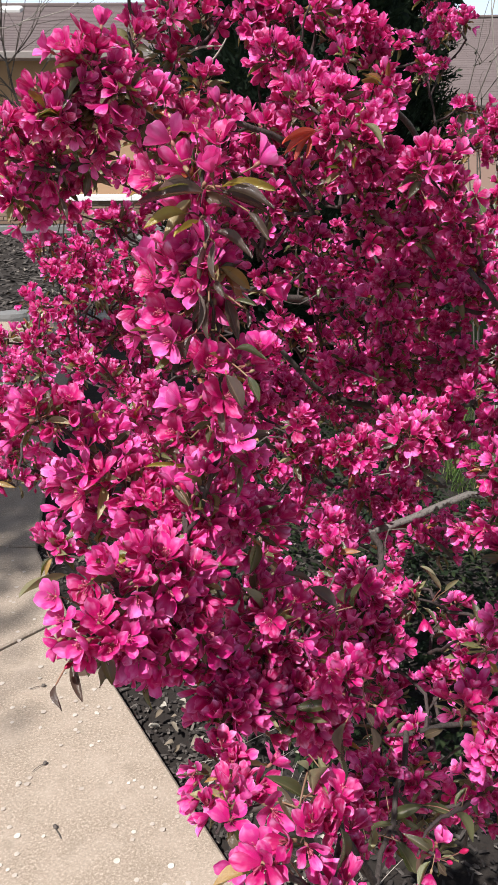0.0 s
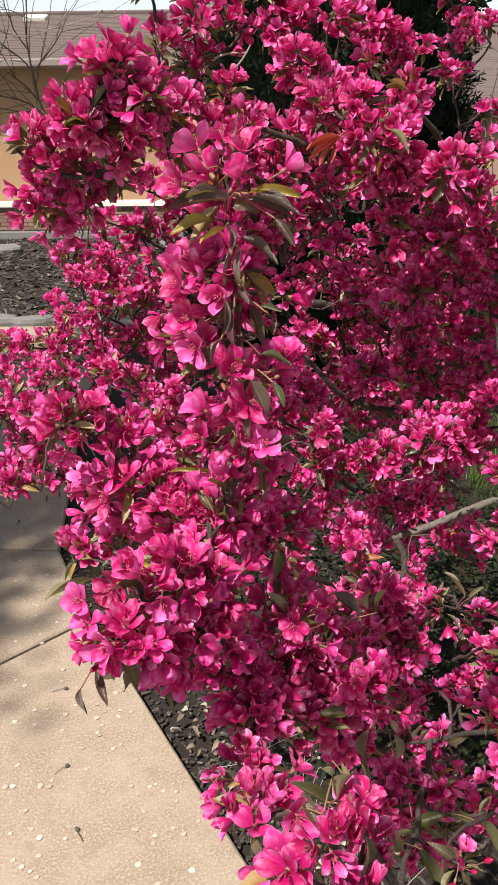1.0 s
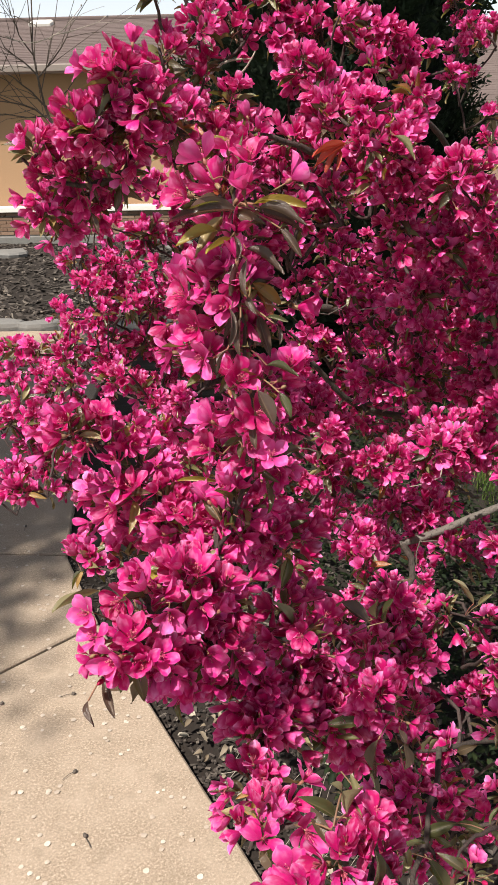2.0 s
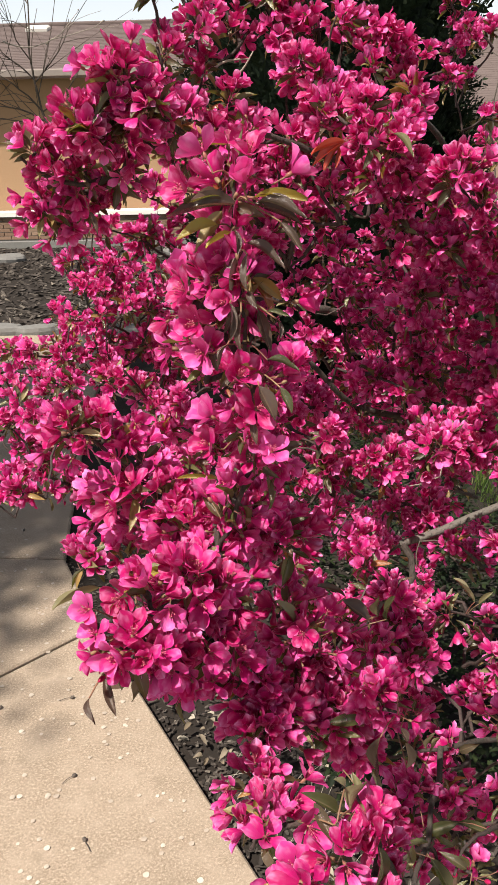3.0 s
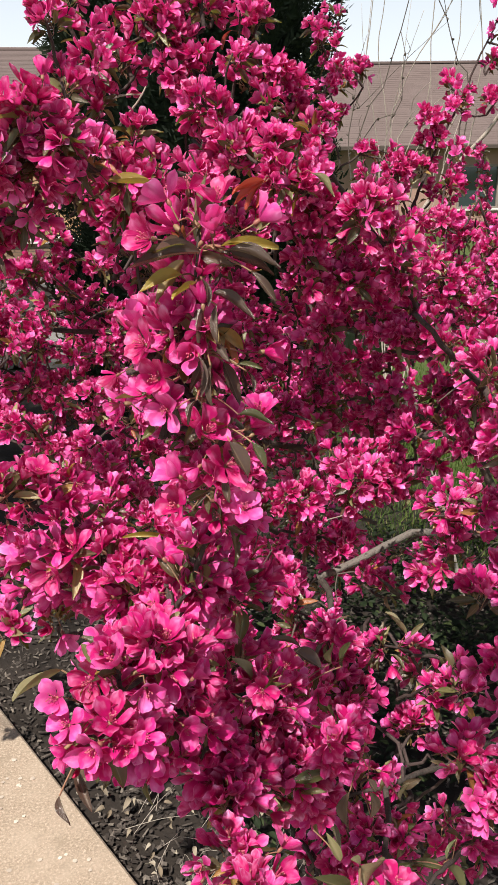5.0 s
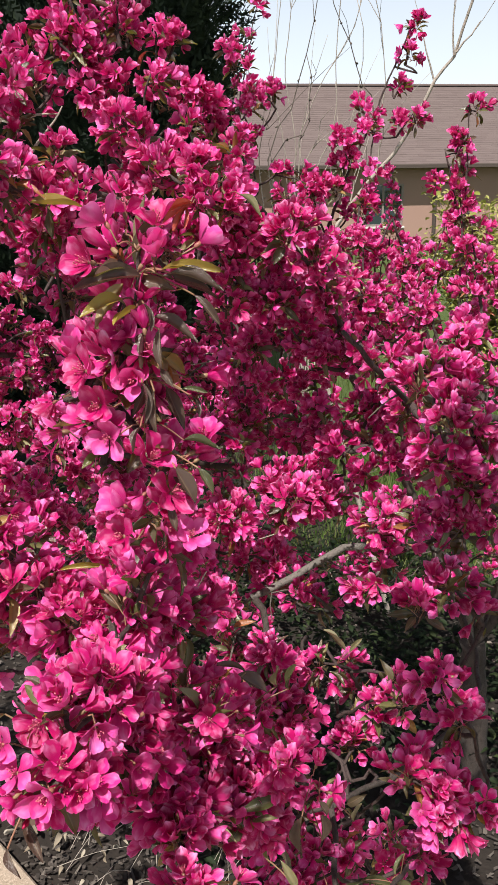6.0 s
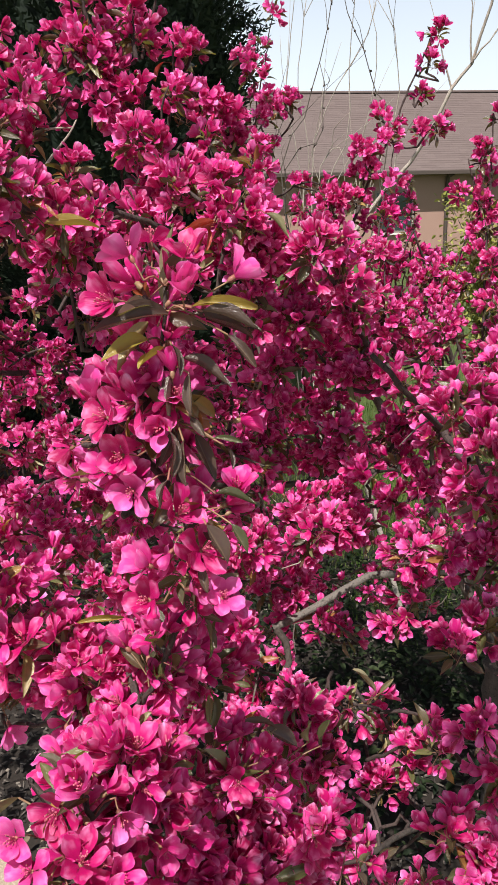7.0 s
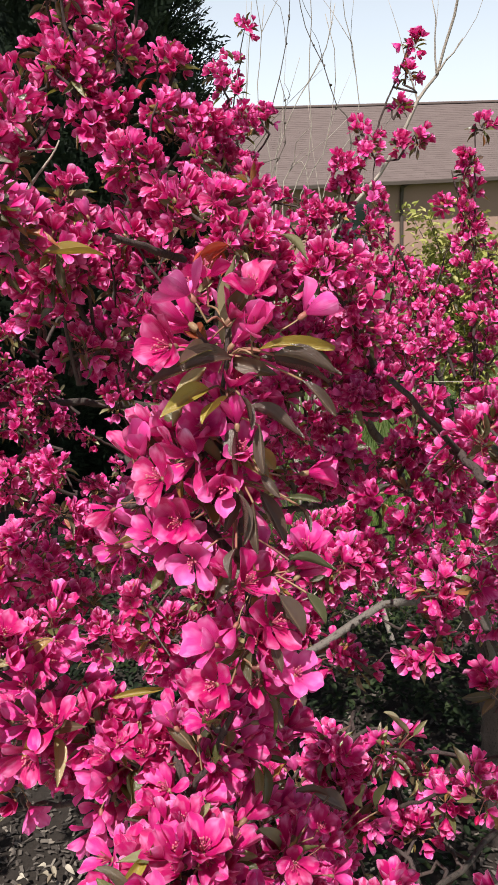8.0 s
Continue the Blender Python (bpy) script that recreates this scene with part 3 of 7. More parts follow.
# ---- conifer ----
def build_conifer(at, height, radius):
    """A dense dark arborvitae: upright sprays of small scale leaves round a trunk."""
    tree = thing("conifer_tree", at, "dense dark green columnar conifer", "conifer tree")
    r = np.random.default_rng(11)
    part("trunk", tube([(0, 0, -0.05), (0.02, 0, height * 0.5), (0, 0.01, height * 0.97)], [0.11, 0.07, 0.01], 10), [BARK], tree)
    bank = Bank()

    def scale_spray():
        b3 = Bank()
        for k in range(6):
            s = 0.10 * (1 - 0.07 * k)
            a = (-1) ** k * r.uniform(25, 55)
            l = sheet(lambda u, v: (u * 0.0095 * (1 - v * 0.7), v * s * 0.55, 0.004 * np.sin(v * 6 + k)), 1, 1)
            b3.add(l, pose(0, 0.022 * k, 0, 0, 0, a) @ pose(0, 0, 0, r.uniform(-20, 20)))
        return b3.template()

    def body(u, v):
        z = height * (0.01 + 0.96 * v)
        f = z / height
        prof = radius * np.minimum(1.0, 0.90 + f * 1.6) * (1 - np.maximum(0, f - 0.35) ** 1.5 / 0.65 ** 1.5 * 0.96)
        a = u * math.pi
        lump = 0.70 * (1 + 0.12 * np.sin(a * 5 + z * 3) + 0.08 * np.sin(a * 11 - z * 7) + 0.05 * np.sin(a * 23 + z * 19) + 0.04 * np.sin(a * 17 - z * 31))
        return prof * lump * np.cos(a), prof * lump * np.sin(a), z
    part("inner_foliage", sheet(body, 60, 90), [CONIFER], tree, smooth=True)
    sprays = [scale_spray() for _ in range(6)]
    for _ in range(32000):
        z = height * (0.01 + 0.97 * r.random() ** 2.3)
        prof = radius * min(1.0, 0.90 + z / height * 1.6) * (1 - max(0, z / height - 0.35) ** 1.5 / 0.65 ** 1.5 * 0.96)
        ang = r.uniform(0, 2 * math.pi)
        lump = 1 + 0.12 * math.sin(ang * 5 + z * 3) + 0.08 * math.sin(ang * 11 - z * 7)
        rad = prof * lump * (0.72 + 0.20 * r.random() ** 0.6)
        m = pose(rad * math.cos(ang), rad * math.sin(ang), z, 0, 0, math.degrees(ang) - 90) @ pose(0, 0, 0, r.uniform(25, 75), r.uniform(-50, 50), r.uniform(-25, 25)) @ Matrix.Scale(r.uniform(0.7, 1.25), 4)
        bank.add(sprays[r.integers(6)], m)
    part("foliage", bank.template(), [CONIFER], tree, kind="stuff")


build_conifer((0.42, 5.45, 0.0), 6.8, 0.87)


# ---- bare shrub and bare tree ----
def twig_bank(stems, r, bank, spread, forks, bud=0.0):
    """Adds tubes for each stem (points, radius) and side twigs."""
    for pts, rad in stems:
        if isinstance(bank, tuple):
            owner, mat, name = bank
            alone = Bank()
            twig_bank([(pts, rad)], r, alone, spread, forks, bud)
            part(name, alone.template(), [mat], owner, smooth=True)
            continue
        p = spline(pts, 0.12)
        p = p + r.normal(0, 0.006, p.shape) * np.linspace(0, 1, len(p))[:, None]
        bank.add(tube(p, np.linspace(rad, rad * 0.35, len(p)), 5))
        for _ in range(forks):
            k = r.integers(len(p) // 4, len(p) - 1)
            d = p[k] - p[k - 1]
            d = d / np.linalg.norm(d) + r.normal(0, spread, 3)
            l = r.uniform(0.15, 0.5)
            q = np.array([p[k], p[k] + d * l * 0.5 + r.normal(0, 0.015, 3), p[k] + d * l + np.array([0, 0, -0.1 * l]) + r.normal(0, 0.03, 3)])
            bank.add(tube(spline(q, 0.08), np.linspace(rad * 0.4, rad * 0.18, len(spline(q, 0.08))), 4))
        if bud:
            for k in range(3, len(p)):
                if r.random() < bud:
                    bank.add(tube([p[k], p[k] + r.normal(0, 0.006, 3), p[k] + r.normal(0, 0.010, 3)], [0.003, 0.006, 0.002], 5))


def build_bare_shrub():
    at = np.array([1.30, 4.05, 0.0])
    shrub = thing("bare_shrub", at, "tall bare shrub of pale arching twigs with small buds", "shrub")
    r = np.random.default_rng(21)
    pale, dark = (shrub, PALE_BARK, "stem"), (shrub, DARK_TWIG, "stem")
    darker = [[(-0.040, 0.000, 0.000), (-0.107, 0.015, 0.931), (-0.179, 0.025, 1.692), (-0.078, -0.021, 1.931), (-0.016, -0.070, 2.170), (0.011, -0.122, 2.396), (0.016, -0.156, 2.534)],
              [(0.040, 0.000, 0.000), (0.169, -0.121, 1.019), (0.281, -0.201, 1.853), (0.219, -0.190, 2.013), (0.140, -0.184, 2.191), (0.068, -0.187, 2.350), (0.022, -0.199, 2.480)],
              [(-0.040, 0.000, 0.000), (-0.091, 0.041, 0.931), (-0.152, 0.069, 1.693), (-0.008, 0.019, 1.807), (0.026, -0.006, 1.970), (0.010, -0.025, 2.165)],
              [(-0.040, 0.000, 0.000), (-0.131, 0.052, 0.947), (-0.219, 0.087, 1.721), (-0.166, 0.065, 1.849), (-0.246, 0.081, 1.928), (-0.325, 0.102, 1.917)]]
    paler = [[(0.040, 0.000, 0.000), (0.010, 0.137, 0.872), (0.016, 0.229, 1.585), (0.024, 0.223, 1.724), (-0.001, 0.220, 1.913), (-0.047, 0.215, 2.097), (-0.027, 0.183, 2.271), (-0.014, 0.132, 2.507)],
             [(0.040, 0.000, 0.000), (0.024, 0.069, 0.871), (0.040, 0.115, 1.583), (0.065, 0.103, 1.745), (0.131, 0.078, 1.791), (0.159, 0.072, 1.689), (0.156, 0.075, 1.580)],
             [(0.040, 0.000, 0.000), (0.022, 0.133, 0.879), (0.036, 0.222, 1.598), (0.045, 0.214, 1.778), (0.067, 0.200, 1.885), (0.153, 0.149, 2.091), (0.267, 0.072, 2.308), (0.299, 0.021, 2.493)],
             [(0.040, 0.000, 0.000), (0.040, 0.064, 0.863), (0.067, 0.106, 1.569), (0.162, 0.066, 1.795), (0.162, 0.033, 2.126), (0.159, -0.016, 2.410), (0.138, -0.044, 2.565)]]
    outer = [[(0.040, 0.000, 0.000), (0.011, 0.200, 0.888), (0.018, 0.333, 1.615), (-0.026, 0.338, 1.841), (-0.072, 0.329, 2.084), (-0.054, 0.285, 2.339), (-0.046, 0.238, 2.554)],
             [(0.040, 0.000, 0.000), (0.121, 0.162, 0.901), (0.202, 0.270, 1.639), (0.307, 0.223, 1.831), (0.361, 0.165, 2.173), (0.303, 0.135, 2.469)],
             [(0.040, 0.000, 0.000), (0.187, 0.137, 0.915), (0.312, 0.228, 1.664), (0.461, 0.152, 1.934), (0.450, 0.125, 2.194), (0.391, 0.100, 2.464), (0.353, 0.088, 2.581)]]
    twig_bank([(p, 0.0050) for p in paler + outer], r, pale, 0.30, 5)
    twig_bank([(p, 0.0050) for p in darker], r, dark, 0.30, 3, 0.6)


build_bare_shrub()


def build_tall_twigs():
    """A thin bare sapling beside the shrub, forking high."""
    at = np.array([1.15, 2.55, 0.0])
    s = thing("bare_sapling", at, "thin bare sapling with pale grey forking twigs", "sapling")
    r = np.random.default_rng(5)
    bank = (s, PALE_BARK, "stem")
    twig_bank([([(0.000, 0.000, 0.000), (-0.158, 0.066, 0.626), (-0.316, 0.132, 1.252), (-0.225, 0.113, 1.397), (-0.092, 0.065, 1.589), (0.013, 0.012, 1.738), (0.064, -0.026, 1.864), (0.107, -0.059, 1.938), (0.137, -0.102, 2.082), (0.145, -0.125, 2.164)], 0.0105),
               ([(0.064, -0.026, 1.864), (0.032, -0.023, 1.958), (0.012, -0.024, 2.019)], 0.0035),
               ([(0.107, -0.059, 1.938), (0.092, -0.066, 2.029), (0.073, -0.081, 2.143)], 0.0035),
               ([(0.114, -0.063, 1.946), (0.143, -0.088, 1.996), (0.158, -0.104, 2.038)], 0.0035),
               ([(-0.092, 0.065, 1.589), (-0.071, 0.054, 1.674), (-0.058, 0.044, 1.740)], 0.0035),
               ([(-0.173, 0.097, 1.468), (-0.149, 0.089, 1.556), (-0.142, 0.086, 1.625)], 0.0035)], r, bank, 0.25, 1)


build_tall_twigs()


def build_bare_tree():
    at = np.array([-1.25, 5.9, 0.0])
    tree = thing("bare_tree", at, "small bare tree with thin dark spreading branches", "bare tree")
    r = np.random.default_rng(31)
    bank = (tree, BROWN_TWIG, "branch")
    stems = [([(0, 0, -0.05), (-0.14, 0, 0.85), (-0.24, 0, 1.69)], 0.014),
             ([(-0.24, 0.00, 1.69), (-0.28, 0.00, 1.80), (-0.31, 0.00, 1.99), (-0.33, 0.03, 2.17), (-0.31, 0.05, 2.44), (-0.31, 0.05, 2.63)], 0.0095),
             ([(-0.24, 0.00, 1.69), (-0.34, -0.05, 1.78), (-0.48, -0.10, 1.82), (-0.70, -0.10, 1.85)], 0.0075),
             ([(-0.26, 0.00, 1.74), (-0.42, 0.05, 1.73), (-0.59, 0.10, 1.76), (-0.79, 0.10, 1.74)], 0.0060),
             ([(-0.28, 0.00, 1.80), (-0.35, -0.05, 1.89), (-0.44, -0.10, 1.97), (-0.60, -0.10, 2.05)], 0.0070),
             ([(-0.31, 0.00, 1.99), (-0.41, 0.05, 2.08), (-0.52, 0.05, 2.17), (-0.61, 0.05, 2.31)], 0.0060),
             ([(-0.31, 0.00, 1.97), (-0.20, 0.05, 2.10), (-0.10, 0.05, 2.22), (-0.06, 0.10, 2.37)], 0.0060),
             ([(-0.28, 0.00, 1.79), (-0.17, 0.05, 1.86), (-0.08, 0.05, 1.95), (0.00, 0.10, 2.10)], 0.0060),
             ([(-0.32, 0.00, 2.11), (-0.39, -0.05, 2.23), (-0.41, -0.10, 2.35), (-0.46, -0.10, 2.51)], 0.0050)]
    twig_bank(stems, r, bank, 0.55, 7)
    # pale drooping shoot with buds in front of the roof
    b2 = (tree, PALE_BARK, "young_shoot")
    twig_bank([([(-0.46, -0.10, 2.22), (-0.39, -0.10, 2.19), (-0.26, -0.10, 2.18), (-0.09, -0.10, 2.25), (0.05, -0.10, 2.39)], 0.0050),
               ([(-0.15, -0.10, 2.22), (0.06, -0.10, 2.26), (0.21, -0.10, 2.32)], 0.0040)], r, b2, 0.3, 1, 0.6)


build_bare_tree()


def build_unseen_shade_tree(at, crown_at, spread):
    """An unseen tall tree, added leaning over the walk so its leafy crown shades the far panels."""
    tree = thing("unseen_shade_tree", at, "unseen tall leafy tree added to shade the walk", "tree")
    r = np.random.default_rng(41)
    wood, bank = Bank(), Bank()
    c = np.array(crown_at) - np.array(at)
    p = spline([(0, 0, -0.1), (0.1, 0.05, 2.0), tuple(c * np.array([0.45, 0.45, 0.6])), tuple(c * np.array([0.9, 0.9, 0.92]))], 0.3)
    wood.add(tube(p, np.linspace(0.20, 0.06, len(p)), 10, 0, 0.06, r))
    leaf = leaf_shape(0.085, 0.055, 0.2, 0.2, 2, 3)
    for k in range(76):
        a = r.uniform(0, 2 * math.pi)
        tip = c + np.array([math.cos(a) * spread[0] * r.uniform(0.2, 1.0), math.sin(a) * spread[1] * r.uniform(0.2, 1.0), r.uniform(-0.5, 1.0)])
        q = spline([tuple(c * np.array([0.75, 0.75, 0.82])), tuple((c + tip) / 2 + np.array([0, 0, -0.2])), tuple(tip)], 0.15)
        wood.add(tube(q, np.linspace(0.03, 0.006, len(q)), 6))
        for g in q[len(q) // 3:]:
            for _ in range(30):
                bank.add(leaf, Matrix.Translation(g + r.normal(0, 0.22, 3)) @ pose(0, 0, 0, r.uniform(-50, 50), r.uniform(-40, 40), r.uniform(0, 360)) @ Matrix.Scale(r.uniform(0.7, 1.3), 4))
    part("trunk", wood.template(), [BARK], tree, smooth=True)
    part("crown", bank.template(), [GROUND_LEAF], tree, kind="stuff", smooth=True)


# set by the sun's angle so the unseen crown's shadow meets the far panels
build_unseen_shade_tree((-6.2, -1.6, -0.05), (-4.32, -0.30, 9.0), (1.8, 3.2))


def build_bush():
    at = np.array([3.15, 5.3, 0.0])
    bush = thing("spring_bush", at, "loose bush with fresh yellow-green spring leaves", "bush")
    r = np.random.default_rng(17)
    bank = Bank()
    leaf = leaf_shape(0.05, 0.028)
    for k in range(34):
        a, s = r.uniform(0, 2 * math.pi), r.uniform(0.1, 0.58)
        tip = np.array([math.cos(a) * s, math.sin(a) * s, r.uniform(0.9, 1.55)])
        p = spline([(0.06 * math.cos(a), 0.06 * math.sin(a), 0), tuple(tip * np.array([0.4, 0.4, 0.6])), tuple(tip)], 0.05)
        part("stem", tube(p, np.linspace(0.008, 0.002, len(p)), 5), [DARK_TWIG], bush, smooth=True)
        for q in p[len(p) // 4:]:
            for _ in range(9):
                bank.add(leaf, Matrix.Translation(q + r.normal(0, 0.045, 3)) @ pose(0, 0, 0, r.uniform(-50, 60), r.uniform(-40, 40), r.uniform(0, 360)) @ Matrix.Scale(r.uniform(0.6, 1.3), 4))
    part("foliage", bank.template(), [HEDGE_LEAF], bush, kind="stuff", smooth=True)


build_bush()


def build_grass():
    r = np.random.default_rng(23)
    bank = Bank()
    blades = [sheet(lambda u, v: (u * 0.0028 * (1 - v * 0.9), 0.02 * c * v * v, 0.07 * v), 1, 2) for c in (0.4, 1.0, 1.8, 2.4)]
    for _ in range(20000):
        y = 2.7 + abs(r.normal(0, 2.2))
        x = 0.98 + abs(r.normal(0, 1.9))
        bank.add(blades[r.integers(4)], pose(x, y, -0.06 + ground_height(x, y), r.uniform(-14, 14), r.uniform(-14, 14), r.uniform(0, 360)) @ Matrix.Scale(r.uniform(0.7, 1.6), 4))
    tagged(new("grass", bank.mesh("grass", [GRASS])), "fresh green lawn grass behind the tree", "grass", kind="stuff")


build_grass()


def build_groundcover():
    """Low green plants under the tree, their leaves coloured near black as in its shade."""
    r = np.random.default_rng(29)
    bank = Bank()
    leaf = leaf_shape(0.032, 0.016, 0.3, 0.3, 2, 3)
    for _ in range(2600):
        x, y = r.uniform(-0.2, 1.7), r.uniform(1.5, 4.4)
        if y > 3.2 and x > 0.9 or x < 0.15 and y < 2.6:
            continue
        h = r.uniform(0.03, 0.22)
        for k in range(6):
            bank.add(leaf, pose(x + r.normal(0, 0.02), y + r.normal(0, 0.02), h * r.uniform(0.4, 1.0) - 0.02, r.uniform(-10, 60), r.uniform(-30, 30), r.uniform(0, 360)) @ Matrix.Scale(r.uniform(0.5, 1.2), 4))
    tagged(new("groundcover", bank.mesh("groundcover", [GROUND_LEAF])), "low green groundcover under the tree, coloured dark as in shade", "groundcover", kind="stuff")


build_groundcover()


# ---- crabapple tree ----
FLOWER_MATS = [PETAL, STAMEN, STALK, BUD]


def petal(length, width, cup, curl, ruffle, seed, nu=4, nv=6):
    r = np.random.default_rng(seed)
    ph = r.uniform(0, 6.28)
    skew, back = r.uniform(-0.10, 0.10), r.uniform(-0.15, 0.35)

    def fn(u, v):
        w2 = np.interp(v, [0, 0.10, 0.22, 0.38, 0.54, 0.68, 0.80, 0.89, 0.95, 1.0], [0.13, 0.19, 0.40, 0.74, 0.94, 1.0, 0.95, 0.83, 0.67, 0.40])
        x = u * width / 2 * w2 + skew * length * v * v
        y = length * (v - 0.075 * u * u * v ** 3)
        z = cup * length * v ** 1.6 + curl * width * (u * w2) ** 2 * 0.42 + ruffle * length * v ** 2 * np.sin(2.2 * u + ph) * 0.4 - back * length * np.clip(v - 0.62, 0, 1) ** 2 * 2.0
        return x, y, z
    return sheet(fn, nu, nv, 0, 0.65)


def flower(seed, opening, stalk, nod, full=True, broad=1.0, grid=(4, 9), stamens=14):
    """Five petals round a tuft of stamens on a thin stalk; the stalk's foot is the origin."""
    r = np.random.default_rng(seed)
    bank, head = Bank(), Bank()
    for k in range(5):
        p = petal(0.0178 * r.uniform(0.88, 1.1), 0.0116 * broad * r.uniform(0.88, 1.12), r.uniform(0.05, 0.38), r.uniform(0.25, 0.8), r.uniform(0.0, 0.14), seed * 10 + k, *grid)
        m = pose(0, 0, 0.0005 * (k % 2), 0, 0, 72 * k + r.uniform(-10, 10)) @ pose(0, 0.0012, 0, opening + r.uniform(-15, 15), r.uniform(-12, 12), 0)
        head.add(p, m)
    for k in range(stamens):
        a, lean, l = r.uniform(0, 360), r.uniform(4, 34), r.uniform(0.006, 0.010)
        m = pose(0, 0, 0.001, 0, 0, a) @ pose(0, 0, 0, -lean)
        if full:
            head.add(tube([(0, 0, 0), (0, 0, l * 0.88)], [0.00022, 0.00018], 3, 1), m)
            head.add(tube([(0, 0, l * 0.86), (0, 0, l * 0.95), (0, 0, l)], [0.0003, 0.0006, 0.0003], 4, 1), m)
        else:
            head.add(tube([(0, 0, 0), (0, 0, l)], [0.0003, 0.0006], 3, 1), m)
    if stamens > 1:
        head.add(tube([(0, 0, -0.0048), (0, 0, -0.003), (0, 0, 0.0006)], [0.0009, 0.0018, 0.0016], 6 if full else 4, 2))
    bend = pose(0, 0, stalk) @ pose(0, 0, 0, nod)
    top = np.array(bend @ Vector((0, 0, -0.0046)))
    bank.add(tube(spline([(0, 0, 0), (0.0006, 0.0006, stalk * 0.5), tuple(top)], 0.008 if full else 0.03), 0.00055, 4 if full else 3, 2))
    v, q, m, u = head.template()
    bank.add((v, q, m, u), bend)
    return bank.template()


def bud_shape(seed):
    r = np.random.default_rng(seed)
    l = r.uniform(0.016, 0.026)
    bank = Bank()
    bank.add(tube(spline([(0, 0, 0), (0.001, 0, l * 0.5), (0, 0.001, l)], 0.01), 0.0005, 4, 2))
    bank.add(tube([(0, 0.001, l), (0, 0.001, l + 0.002), (0, 0.001, l + 0.005), (0, 0.001, l + 0.008), (0, 0.001, l + 0.0105)], [0.0008, 0.0018, 0.0026, 0.0020, 0.0005], 8, 3))
    return bank.template()


POSES = [(30, 0.020, 10), (44, 0.018, 20), (20, 0.022, 30), (54, 0.021, 5), (62, 0.019, 15), (36, 0.017, 30), (48, 0.024, 12), (68, 0.020, 10), (26, 0.018, 0), (56, 0.023, 20)]
FLOWERS = [flower(100 + k, *p, True, 0.88) for k, p in enumerate(POSES)]
FAR_FLOWERS = [flower(100 + k, *p, False, 0.90, (2, 5), 4) for k, p in enumerate(POSES)]
MID_FLOWERS = [flower(100 + k, *p, False, 0.88, (3, 8), 9) for k, p in enumerate(POSES)]
DEEP_FLOWERS = [flower(100 + k, *p, False, 0.98, (2, 3), 1) for k, p in enumerate(POSES)]
REAR_FLOWERS = [flower(100 + k, *p, False, 0.95, (2, 4), 1) for k, p in enumerate(POSES)]
BUDS = [bud_shape(200 + k) for k in range(4)]
FAR_LEAVES = [leaf_shape(0.031, 0.0105, 0.5, d, 2, 4, 0, c) for d, c in ((0.1, 0.2), (0.3, 0.5), (0.5, 0.1), (-0.1, 0.6), (0.2, -0.5))]
LEAVES = [leaf_shape(0.031, 0.0105, 0.5, d, 4, 7, 0, c) for d, c in ((0.1, 0.2), (0.3, 0.5), (0.5, 0.1), (-0.1, 0.6), (0.2, -0.5))]
OPEN_FLOWERS = [flower(140 + k, o, 0.016, 3, True, 1.12) for k, o in enumerate((20, 42, 28, 56, 34, 14, 48, 30))]
OPEN_MESH = [mesh_from("flower", *t[:2], FLOWER_MATS, t[2], t[3]) for t in OPEN_FLOWERS]
FLOWER_MESH = [mesh_from("flower", *t[:2], FLOWER_MATS, t[2], t[3]) for t in FLOWERS]
BUD_MESH = [mesh_from("flower_bud", *t[:2], FLOWER_MATS, t[2], t[3]) for t in BUDS]
LEAF_MESH = [mesh_from("leaf", *t[:2], [LEAF], t[2], t[3]) for t in LEAVES]

TRUNK_AT = np.array([0.98, 1.62, 0.0])
crabapple = thing("crabapple_tree", TRUNK_AT, "flowering crabapple tree thick with deep magenta blossom", "crabapple tree")
trng = np.random.default_rng(77)


def limb(name, pts, r0, r1, mat=BARK, label=""):
    p = spline(pts, 0.03)
    p = p + trng.normal(0, 0.0016, p.shape)
    part(name, shifted(tube(p, np.linspace(r0, r1, len(p)), 9, 0, 0.10, trng), TRUNK_AT), [mat], crabapple, label, smooth=True)
    return p


